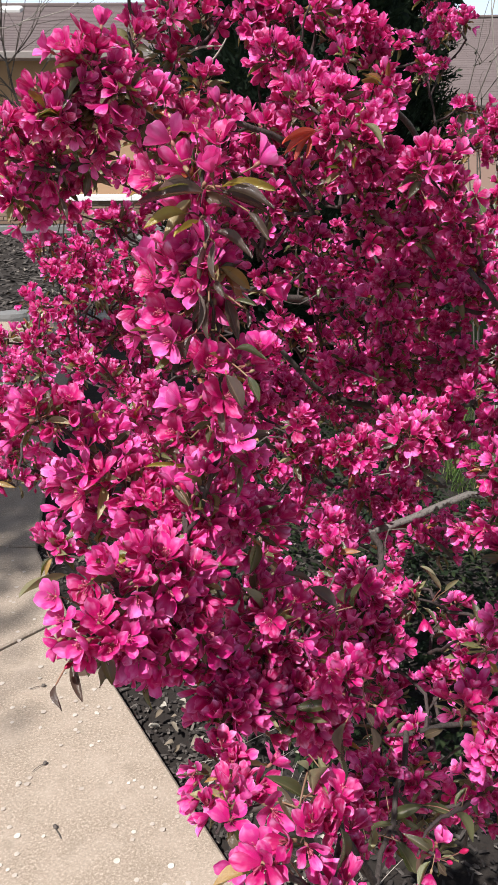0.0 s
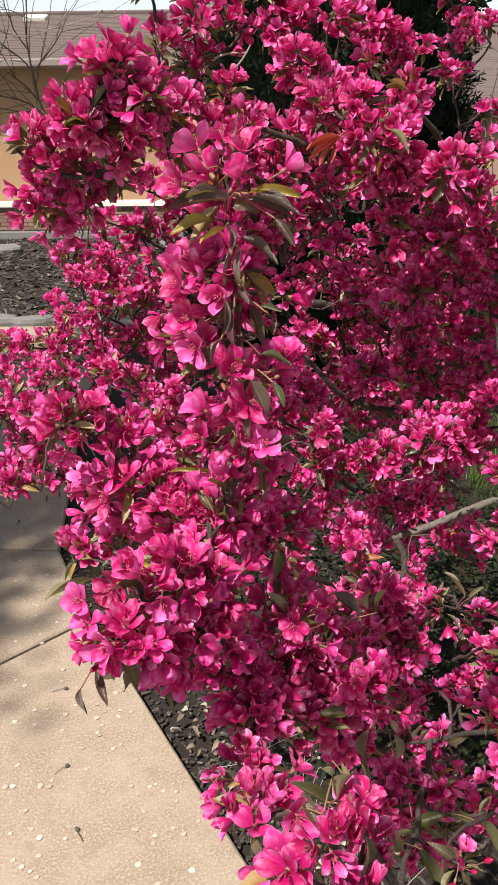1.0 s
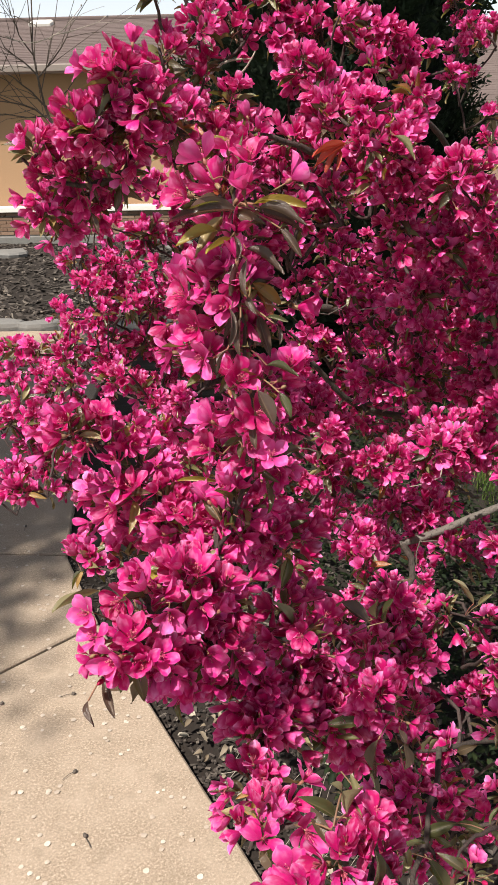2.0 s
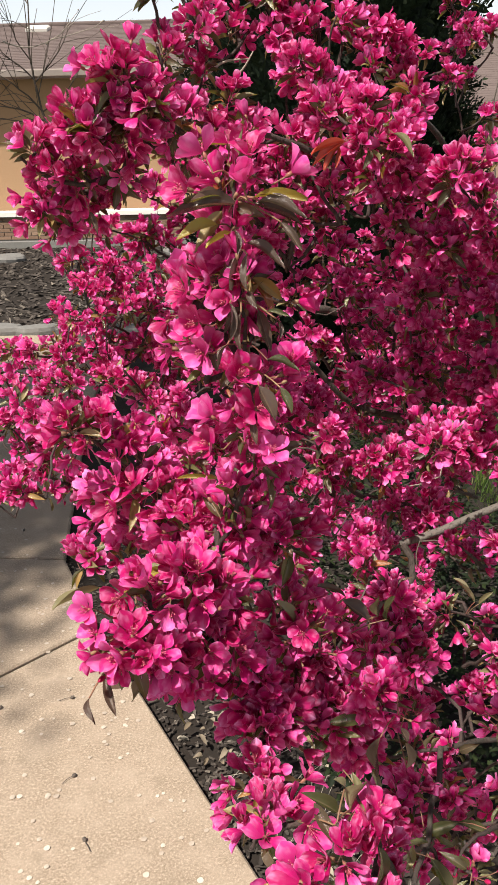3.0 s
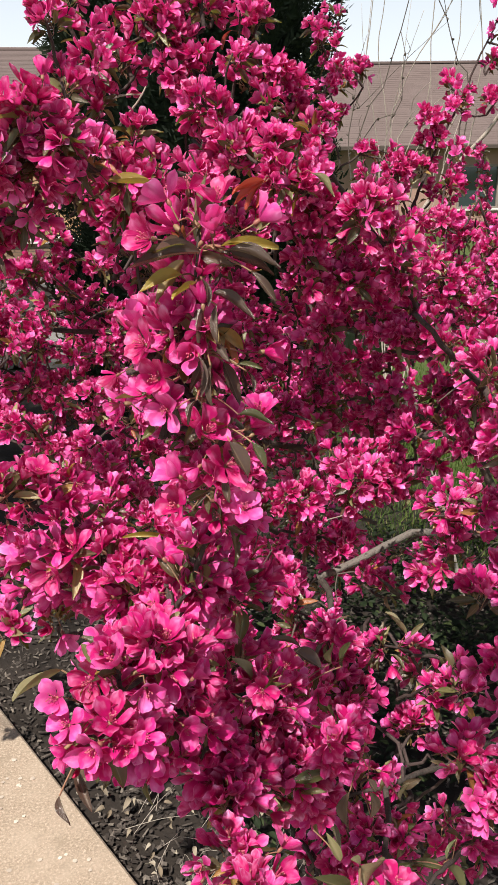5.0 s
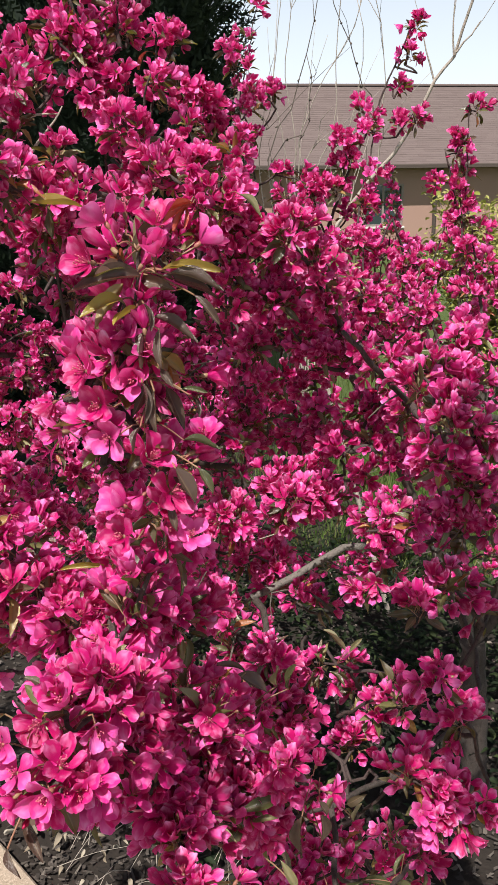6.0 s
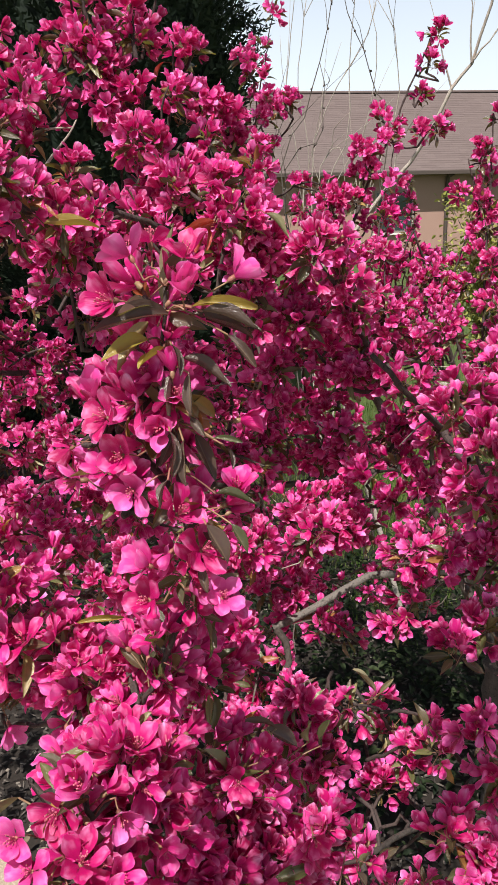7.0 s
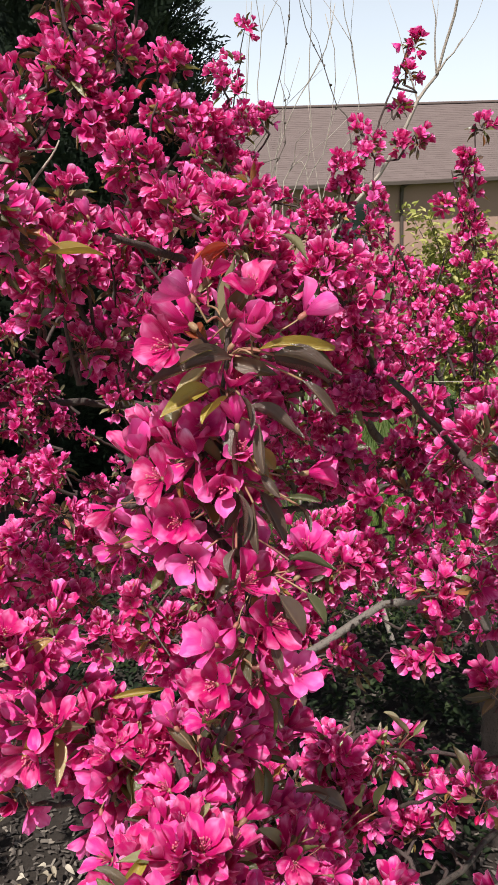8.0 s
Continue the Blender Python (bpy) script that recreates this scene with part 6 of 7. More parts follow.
bough([(0.138, 0.747, 0.850), (0.141, 0.739, 0.905), (0.142, 0.723, 0.957)], 2, 8, 0.018, 0.0020, 3)
bough([(0.233, 0.653, 0.960), (0.188, 0.626, 0.960), (0.138, 0.598, 0.966)], 2, 8, 0.018, 0.0020, 3)
bough([(0.240, 0.732, 0.933), (0.279, 0.749, 0.976), (0.307, 0.756, 1.018)], 2, 8, 0.018, 0.0020, 3)
bough([(0.141, 0.631, 0.888), (0.161, 0.602, 0.928), (0.169, 0.577, 0.979)], 2, 8, 0.018, 0.0020, 3)
bough([(0.120, 0.737, 1.034), (0.136, 0.692, 1.064), (0.146, 0.648, 1.093)], 2, 8, 0.018, 0.0020, 3)
bough([(0.247, 0.629, 0.900), (0.262, 0.594, 0.951), (0.265, 0.565, 0.988)], 2, 8, 0.018, 0.0020, 3)
bough([(0.098, 0.735, 1.001), (0.133, 0.702, 1.038), (0.164, 0.683, 1.072)], 2, 8, 0.018, 0.0020, 3)
bough([(0.157, 0.860, 0.920), (0.150, 0.852, 0.974), (0.159, 0.851, 1.030)], 2, 8, 0.018, 0.0020, 3)
bough([(0.095, 0.714, 1.037), (0.125, 0.713, 1.088), (0.162, 0.719, 1.124)], 2, 8, 0.018, 0.0020, 3)
bough([(0.122, 0.837, 1.015), (0.114, 0.792, 1.030), (0.100, 0.736, 1.053)], 2, 8, 0.018, 0.0020, 3)
bough([(0.114, 0.790, 0.956), (0.126, 0.771, 1.012), (0.153, 0.748, 1.050)], 2, 8, 0.018, 0.0020, 3)
bough([(0.217, 0.781, 1.066), (0.171, 0.761, 1.047), (0.122, 0.735, 1.034)], 2, 8, 0.018, 0.0020, 3)
bough([(0.120, 0.753, 1.015), (0.093, 0.712, 1.042), (0.069, 0.671, 1.066)], 2, 8, 0.018, 0.0020, 3)
bough([(0.180, 0.858, 1.018), (0.156, 0.851, 1.059), (0.119, 0.843, 1.108)], 2, 8, 0.018, 0.0020, 3)
bough([(0.225, 0.822, 1.034), (0.179, 0.828, 1.063), (0.130, 0.836, 1.086)], 2, 8, 0.018, 0.0020, 3)
bough([(-0.171, 1.534, 1.084), (-0.130, 1.518, 1.114), (-0.077, 1.505, 1.132)], 2, 8, 0.018, 0.0020, 3)
bough([(-0.097, 1.463, 1.060), (-0.111, 1.406, 1.086), (-0.125, 1.370, 1.112)], 2, 8, 0.018, 0.0020, 3)
bough([(-0.039, 1.402, 1.006), (-0.094, 1.403, 1.016), (-0.148, 1.398, 1.021)], 2, 8, 0.018, 0.0020, 3)
bough([(-0.148, 1.320, 1.048), (-0.163, 1.341, 1.096), (-0.176, 1.365, 1.144)], 2, 8, 0.018, 0.0020, 3)
bough([(-0.136, 1.325, 1.080), (-0.164, 1.346, 1.118), (-0.187, 1.360, 1.171)], 2, 8, 0.018, 0.0020, 3)
bough([(-0.074, 1.621, 1.143), (-0.063, 1.585, 1.185), (-0.050, 1.558, 1.230)], 2, 8, 0.018, 0.0020, 3)
bough([(-0.055, 1.478, 1.266), (-0.085, 1.427, 1.260), (-0.115, 1.387, 1.275)], 2, 8, 0.018, 0.0020, 3)
bough([(-0.153, 1.369, 1.171), (-0.174, 1.350, 1.114), (-0.186, 1.332, 1.073)], 2, 8, 0.018, 0.0020, 3)
bough([(-0.045, 1.631, 0.830), (-0.057, 1.640, 0.886), (-0.069, 1.640, 0.936)], 2, 8, 0.018, 0.0020, 3)
bough([(-0.129, 1.516, 0.919), (-0.134, 1.495, 0.966), (-0.151, 1.476, 1.019)], 2, 8, 0.018, 0.0020, 3)
bough([(-0.064, 1.646, 0.976), (-0.049, 1.620, 1.018), (-0.027, 1.592, 1.064)], 2, 8, 0.018, 0.0020, 3)
bough([(-0.226, 1.659, 0.954), (-0.228, 1.663, 1.007), (-0.221, 1.655, 1.064)], 2, 8, 0.018, 0.0020, 3)
bough([(0.687, 1.470, 1.239), (0.670, 1.452, 1.292), (0.655, 1.436, 1.339)], 2, 8, 0.024, 0.0020, 3)
bough([(0.645, 1.516, 1.313), (0.639, 1.473, 1.350), (0.627, 1.436, 1.385)], 2, 8, 0.024, 0.0020, 3)
bough([(0.770, 1.793, 1.272), (0.778, 1.780, 1.326), (0.785, 1.783, 1.381)], 2, 8, 0.024, 0.0020, 3)
bough([(0.645, 1.739, 1.335), (0.652, 1.744, 1.391), (0.658, 1.742, 1.444)], 2, 8, 0.024, 0.0020, 3)
bough([(0.742, 1.773, 1.287), (0.763, 1.773, 1.333), (0.784, 1.760, 1.388)], 2, 8, 0.024, 0.0020, 3)
bough([(0.638, 1.516, 1.372), (0.653, 1.542, 1.412), (0.662, 1.588, 1.452)], 2, 8, 0.024, 0.0020, 3)
bough([(0.579, 1.669, 1.467), (0.606, 1.638, 1.514), (0.621, 1.597, 1.539)], 2, 8, 0.024, 0.0020, 3)
bough([(0.617, 1.765, 1.232), (0.642, 1.777, 1.273), (0.667, 1.777, 1.329)], 2, 8, 0.024, 0.0020, 3)
bough([(0.732, 1.489, 1.311), (0.700, 1.478, 1.364), (0.676, 1.472, 1.404)], 2, 8, 0.024, 0.0020, 3)
bough([(0.809, 1.518, 1.275), (0.829, 1.556, 1.304), (0.837, 1.604, 1.338)], 2, 8, 0.024, 0.0020, 3)
bough([(0.689, 1.799, 1.331), (0.698, 1.795, 1.382), (0.701, 1.786, 1.439)], 2, 8, 0.024, 0.0020, 3)
bough([(0.685, 1.463, 1.378), (0.736, 1.477, 1.400), (0.784, 1.476, 1.424)], 2, 8, 0.024, 0.0020, 3)
bough([(0.651, 1.551, 1.312), (0.660, 1.555, 1.370), (0.674, 1.563, 1.419)], 2, 8, 0.024, 0.0020, 3)
bough([(0.789, 1.470, 1.250), (0.782, 1.448, 1.300), (0.781, 1.423, 1.350)], 2, 8, 0.024, 0.0020, 3)
bough([(0.914, 1.701, 1.330), (0.917, 1.671, 1.373), (0.914, 1.631, 1.414)], 2, 8, 0.024, 0.0020, 3)
bough([(0.554, 1.459, 1.293), (0.553, 1.468, 1.348), (0.544, 1.470, 1.402)], 2, 8, 0.024, 0.0020, 3)
bough([(0.332, 1.490, 1.111), (0.354, 1.451, 1.143), (0.379, 1.414, 1.176)], 2, 8, 0.018, 0.0020, 3)
bough([(0.127, 1.353, 1.035), (0.152, 1.331, 1.080), (0.164, 1.314, 1.131)], 2, 8, 0.018, 0.0020, 3)
bough([(0.289, 1.523, 1.015), (0.273, 1.471, 1.016), (0.252, 1.419, 1.014)], 2, 8, 0.018, 0.0020, 3)
bough([(0.293, 1.266, 1.119), (0.307, 1.248, 1.168), (0.312, 1.229, 1.221)], 2, 8, 0.018, 0.0020, 3)
bough([(0.251, 1.189, 1.076), (0.211, 1.197, 1.111), (0.167, 1.205, 1.145)], 2, 8, 0.018, 0.0020, 3)
bough([(0.273, 1.428, 1.023), (0.273, 1.438, 1.081), (0.273, 1.444, 1.131)], 2, 8, 0.018, 0.0020, 3)
bough([(0.327, 1.124, 1.179), (0.356, 1.160, 1.205), (0.387, 1.198, 1.234)], 2, 8, 0.018, 0.0020, 3)
bough([(0.197, 1.335, 1.035), (0.197, 1.299, 1.088), (0.187, 1.262, 1.118)], 2, 8, 0.018, 0.0020, 3)
bough([(0.243, 1.367, 1.087), (0.233, 1.340, 1.140), (0.230, 1.312, 1.181)], 2, 8, 0.018, 0.0020, 3)
bough([(0.247, 1.163, 1.181), (0.254, 1.197, 1.232), (0.258, 1.230, 1.268)], 2, 8, 0.018, 0.0020, 3)
bough([(0.349, 1.259, 1.142), (0.328, 1.248, 1.196), (0.304, 1.239, 1.240)], 2, 8, 0.018, 0.0020, 3)
bough([(0.257, 1.167, 1.102), (0.243, 1.185, 1.155), (0.227, 1.209, 1.199)], 2, 8, 0.018, 0.0020, 3)
bough([(0.411, 1.337, 1.272), (0.447, 1.364, 1.293), (0.492, 1.390, 1.325)], 2, 8, 0.022, 0.0020, 3)
bough([(0.664, 1.585, 1.426), (0.612, 1.583, 1.446), (0.560, 1.588, 1.462)], 2, 8, 0.022, 0.0020, 3)
bough([(0.451, 1.371, 1.331), (0.464, 1.330, 1.362), (0.482, 1.285, 1.394)], 2, 8, 0.022, 0.0020, 3)
bough([(0.547, 1.456, 1.289), (0.560, 1.420, 1.324), (0.577, 1.371, 1.352)], 2, 8, 0.022, 0.0020, 3)
bough([(0.618, 1.508, 1.252), (0.578, 1.501, 1.291), (0.544, 1.497, 1.333)], 2, 8, 0.022, 0.0020, 3)
bough([(0.520, 1.390, 1.333), (0.514, 1.354, 1.382), (0.492, 1.320, 1.412)], 2, 8, 0.022, 0.0020, 3)
bough([(0.642, 1.411, 1.284), (0.632, 1.441, 1.328), (0.626, 1.475, 1.372)], 2, 8, 0.022, 0.0020, 3)
bough([(0.562, 1.429, 1.339), (0.570, 1.418, 1.391), (0.578, 1.419, 1.448)], 2, 8, 0.022, 0.0020, 3)
bough([(0.522, 1.369, 1.366), (0.525, 1.382, 1.422), (0.531, 1.399, 1.472)], 2, 8, 0.022, 0.0020, 3)
bough([(0.594, 1.358, 1.239), (0.581, 1.350, 1.283), (0.554, 1.345, 1.341)], 2, 8, 0.022, 0.0020, 3)
bough([(0.547, 1.299, 1.303), (0.562, 1.256, 1.339), (0.577, 1.218, 1.372)], 2, 8, 0.022, 0.0020, 3)
bough([(0.609, 1.442, 1.243), (0.615, 1.414, 1.285), (0.619, 1.388, 1.338)], 2, 8, 0.022, 0.0020, 3)
bough([(0.600, 1.594, 1.226), (0.655, 1.601, 1.225), (0.709, 1.604, 1.234)], 2, 8, 0.022, 0.0020, 3)
bough([(0.507, 1.526, 1.441), (0.549, 1.527, 1.473), (0.600, 1.525, 1.498)], 2, 8, 0.022, 0.0020, 3)
bough([(0.608, 1.551, 1.275), (0.571, 1.555, 1.229), (0.531, 1.557, 1.196)], 2, 8, 0.022, 0.0020, 3)
bough([(0.492, 1.428, 1.209), (0.479, 1.434, 1.271), (0.467, 1.429, 1.316)], 2, 8, 0.022, 0.0020, 3)
bough([(-0.309, 1.322, 1.187), (-0.303, 1.311, 1.242), (-0.291, 1.307, 1.295)], 2, 8, 0.018, 0.0020, 3)
bough([(-0.308, 1.419, 1.327), (-0.320, 1.445, 1.382), (-0.337, 1.468, 1.421)], 2, 8, 0.018, 0.0020, 3)
bough([(-0.262, 1.395, 1.197), (-0.242, 1.398, 1.247), (-0.220, 1.381, 1.297)], 2, 8, 0.018, 0.0020, 3)
bough([(-0.243, 1.343, 1.189), (-0.241, 1.328, 1.251), (-0.236, 1.326, 1.297)], 2, 8, 0.018, 0.0020, 3)
bough([(-0.154, 1.329, 1.327), (-0.169, 1.355, 1.369), (-0.183, 1.381, 1.420)], 2, 8, 0.018, 0.0020, 3)
bough([(-0.159, 1.478, 1.177), (-0.167, 1.456, 1.231), (-0.168, 1.434, 1.278)], 2, 8, 0.018, 0.0020, 3)
bough([(-0.270, 1.365, 1.268), (-0.250, 1.399, 1.314), (-0.239, 1.432, 1.350)], 2, 8, 0.018, 0.0020, 3)
bough([(-0.206, 1.267, 1.293), (-0.205, 1.316, 1.318), (-0.200, 1.363, 1.346)], 2, 8, 0.018, 0.0020, 3)
bough([(-0.288, 1.438, 1.142), (-0.288, 1.455, 1.194), (-0.301, 1.474, 1.245)], 2, 8, 0.018, 0.0020, 3)
bough([(-0.250, 1.525, 1.279), (-0.246, 1.500, 1.331), (-0.235, 1.485, 1.381)], 2, 8, 0.018, 0.0020, 3)
bough([(-0.301, 1.450, 1.237), (-0.270, 1.439, 1.281), (-0.238, 1.430, 1.324)], 2, 8, 0.018, 0.0020, 3)
bough([(-0.140, 1.567, 1.186), (-0.134, 1.549, 1.235), (-0.119, 1.529, 1.287)], 2, 8, 0.018, 0.0020, 3)
bough([(-0.186, 1.519, 1.180), (-0.204, 1.497, 1.222), (-0.231, 1.464, 1.265)], 2, 8, 0.018, 0.0020, 3)
bough([(-0.095, 1.435, 1.349), (-0.126, 1.406, 1.384), (-0.162, 1.387, 1.422)], 2, 8, 0.018, 0.0020, 3)
bough([(-0.211, 1.436, 1.185), (-0.188, 1.430, 1.235), (-0.175, 1.420, 1.288)], 2, 8, 0.018, 0.0020, 3)
bough([(-0.283, 1.426, 1.328), (-0.275, 1.431, 1.389), (-0.265, 1.424, 1.436)], 2, 8, 0.018, 0.0020, 3)
bough([(-0.347, 1.501, 1.137), (-0.350, 1.484, 1.179), (-0.355, 1.475, 1.244)], 2, 8, 0.018, 0.0020, 3)
bough([(-0.234, 1.561, 1.159), (-0.212, 1.522, 1.197), (-0.191, 1.505, 1.244)], 2, 8, 0.018, 0.0020, 3)
bough([(-0.611, 1.836, 0.929), (-0.646, 1.792, 0.969), (-0.669, 1.765, 1.012)], 2, 8, 0.018, 0.0020, 3)
bough([(-0.546, 1.824, 1.004), (-0.574, 1.823, 1.060), (-0.599, 1.836, 1.114)], 2, 8, 0.018, 0.0020, 3)
bough([(-0.353, 1.461, 1.174), (-0.355, 1.421, 1.203), (-0.349, 1.374, 1.241)], 2, 8, 0.018, 0.0020, 3)
bough([(-0.357, 1.418, 1.024), (-0.365, 1.394, 1.075), (-0.373, 1.361, 1.116)], 2, 8, 0.018, 0.0020, 3)
bough([(-0.383, 1.498, 0.938), (-0.391, 1.458, 0.972), (-0.383, 1.410, 1.003)], 2, 8, 0.018, 0.0020, 3)
bough([(-0.544, 1.701, 0.894), (-0.534, 1.678, 0.948), (-0.534, 1.651, 1.007)], 2, 8, 0.018, 0.0020, 3)
bough([(-0.374, 1.421, 1.119), (-0.391, 1.471, 1.113), (-0.409, 1.524, 1.102)], 2, 8, 0.018, 0.0020, 3)
bough([(-0.590, 1.888, 1.046), (-0.532, 1.867, 1.054), (-0.482, 1.830, 1.060)], 2, 8, 0.018, 0.0020, 3)
bough([(-0.016, 0.453, 1.253), (-0.012, 0.456, 1.264), (-0.015, 0.464, 1.280)], 2, 5, 0.010, 0.0020, 1)
bough([(-0.038, 0.421, 1.233), (-0.045, 0.436, 1.234), (-0.047, 0.450, 1.237)], 2, 5, 0.010, 0.0020, 1)
bough([(-0.014, 0.472, 1.244), (-0.022, 0.468, 1.246), (-0.029, 0.453, 1.262)], 2, 5, 0.010, 0.0020, 1)
bough([(-0.026, 0.445, 1.215), (-0.026, 0.451, 1.234), (-0.026, 0.457, 1.243)], 2, 5, 0.010, 0.0020, 1)
bough([(-0.046, 0.461, 1.259), (-0.034, 0.462, 1.273), (-0.028, 0.448, 1.279)], 2, 5, 0.010, 0.0020, 1)
bough([(-0.036, 0.415, 1.276), (-0.044, 0.402, 1.274), (-0.050, 0.394, 1.272)], 2, 6, 0.008, 0.0016, 1, size=0.85)
bough([(-0.030, 0.420, 1.262), (-0.036, 0.408, 1.258), (-0.040, 0.400, 1.256)], 2, 6, 0.008, 0.0016, 1, size=0.85)
bough([(-0.023, 0.459, 1.239), (-0.030, 0.452, 1.246), (-0.036, 0.446, 1.263)], 2, 5, 0.010, 0.0020, 1)
bough([(-0.019, 0.503, 1.444), (-0.009, 0.489, 1.449), (-0.002, 0.484, 1.461)], 2, 4, 0.008, 0.0020, 1)
bough([(-0.001, 0.480, 1.456), (0.006, 0.472, 1.464), (0.018, 0.470, 1.477)], 2, 4, 0.008, 0.0020, 1)
bough([(-0.002, 0.487, 1.407), (0.003, 0.489, 1.422), (-0.004, 0.480, 1.436)], 2, 4, 0.008, 0.0020, 1)
bough([(0.001, 0.486, 1.450), (0.012, 0.493, 1.470), (0.015, 0.485, 1.477)], 2, 4, 0.008, 0.0020, 1)
bough([(0.293, 1.091, 1.298), (0.296, 1.077, 1.351), (0.305, 1.073, 1.406)], 2, 8, 0.018, 0.0020, 3)
bough([(0.295, 1.135, 1.395), (0.297, 1.091, 1.421), (0.306, 1.036, 1.441)], 2, 8, 0.018, 0.0020, 3)
bough([(0.274, 1.292, 1.295), (0.275, 1.267, 1.346), (0.277, 1.258, 1.399)], 2, 8, 0.018, 0.0020, 3)
bough([(0.264, 1.263, 1.260), (0.273, 1.260, 1.309), (0.284, 1.254, 1.368)], 2, 8, 0.018, 0.0020, 3)
bough([(0.332, 1.228, 1.313), (0.320, 1.238, 1.366), (0.296, 1.243, 1.416)], 2, 8, 0.018, 0.0020, 3)
bough([(0.226, 1.243, 1.312), (0.261, 1.229, 1.348), (0.292, 1.218, 1.396)], 2, 8, 0.018, 0.0020, 3)
bough([(0.217, 1.070, 1.342), (0.217, 1.087, 1.390), (0.219, 1.115, 1.442)], 2, 8, 0.018, 0.0020, 3)
bough([(0.775, 1.686, 1.190), (0.740, 1.655, 1.222), (0.691, 1.628, 1.234)], 2, 8, 0.024, 0.0020, 3)
bough([(0.639, 1.867, 1.251), (0.696, 1.847, 1.268), (0.737, 1.830, 1.285)], 2, 8, 0.024, 0.0020, 3)
bough([(0.595, 1.858, 1.260), (0.615, 1.844, 1.307), (0.638, 1.834, 1.358)], 2, 8, 0.024, 0.0020, 3)
bough([(0.728, 1.962, 1.261), (0.703, 1.946, 1.306), (0.676, 1.929, 1.352)], 2, 8, 0.024, 0.0020, 3)
bough([(0.815, 1.702, 1.387), (0.831, 1.698, 1.438), (0.848, 1.692, 1.491)], 2, 8, 0.024, 0.0020, 3)
bough([(0.635, 1.848, 1.311), (0.657, 1.806, 1.340), (0.679, 1.768, 1.372)], 2, 8, 0.024, 0.0020, 3)
bough([(0.611, 1.682, 1.248), (0.641, 1.627, 1.259), (0.667, 1.592, 1.278)], 2, 8, 0.024, 0.0020, 3)
bough([(0.790, 1.769, 1.182), (0.760, 1.793, 1.208), (0.717, 1.837, 1.228)], 2, 8, 0.024, 0.0020, 3)
bough([(0.781, 1.768, 1.365), (0.767, 1.728, 1.409), (0.753, 1.702, 1.449)], 2, 8, 0.024, 0.0020, 3)
bough([(0.905, 1.868, 1.345), (0.864, 1.861, 1.381), (0.834, 1.852, 1.428)], 2, 8, 0.024, 0.0020, 3)
bough([(0.587, 1.682, 1.294), (0.597, 1.668, 1.347), (0.604, 1.653, 1.399)], 2, 8, 0.024, 0.0020, 3)
bough([(0.802, 1.664, 1.312), (0.790, 1.636, 1.357), (0.779, 1.601, 1.399)], 2, 8, 0.024, 0.0020, 3)
bough([(0.650, 1.633, 1.222), (0.673, 1.613, 1.267), (0.697, 1.597, 1.315)], 2, 8, 0.024, 0.0020, 3)
bough([(0.874, 1.932, 1.218), (0.814, 1.930, 1.212), (0.764, 1.925, 1.219)], 2, 8, 0.024, 0.0020, 3)
bough([(0.388, 0.750, 1.230), (0.329, 0.754, 1.221), (0.283, 0.771, 1.210)], 5, 8, 0.016, 0.0022, 3)

bough([(-0.246, 1.200, 1.166), (-0.280, 1.200, 1.192), (-0.309, 1.200, 1.210)], 3, 9, 0.014, 0.0020, 5)
bough([(-0.290, 1.120, 1.167), (-0.322, 1.120, 1.187), (-0.354, 1.120, 1.198)], 3, 9, 0.014, 0.0020, 5)
bough([(-0.280, 1.020, 1.089), (-0.308, 1.020, 1.099), (-0.334, 1.020, 1.103)], 3, 9, 0.014, 0.0020, 5)
bough([(-0.353, 1.300, 1.223), (-0.382, 1.300, 1.233), (-0.408, 1.300, 1.237)], 3, 9, 0.014, 0.0020, 5)
bough([(0.419, 1.800, 1.610), (0.409, 1.800, 1.719), (0.429, 1.800, 1.815), (0.450, 1.800, 1.922)], 6, 8, 0.016, 0.0020, 4, size=0.85, start=0.3)
bough([(0.407, 1.750, 1.699), (0.443, 1.750, 1.740), (0.466, 1.750, 1.757)], 3, 11, 0.018, 0.0018, 3)
bough([(0.397, 1.750, 1.777), (0.380, 1.750, 1.809), (0.373, 1.750, 1.823)], 2, 9, 0.014, 0.0018, 3)
bough([(0.385, 1.700, 1.633), (0.400, 1.700, 1.657), (0.407, 1.700, 1.669)], 2, 8, 0.012, 0.0018, 4, size=0.85)
bough([(0.429, 1.600, 1.583), (0.469, 1.600, 1.591), (0.487, 1.600, 1.580)], 2, 9, 0.016, 0.0018, 3)
bough([(0.399, 1.620, 1.557), (0.378, 1.620, 1.625), (0.352, 1.600, 1.664)], 2, 8, 0.010, 0.0020, 3, start=.5)
bough([(0.267, 1.580, 1.652), (0.303, 1.600, 1.685), (0.335, 1.600, 1.700)], 2, 9, 0.012, 0.0020, 3, start=.5)
bough([(0.257, 1.550, 1.572), (0.282, 1.560, 1.600), (0.303, 1.580, 1.633)], 3, 8, 0.014, 0.0020, 3)
bough([(0.260, 1.500, 1.562), (0.311, 1.550, 1.590)], 2, 8, 0.012, 0.0020, 3)


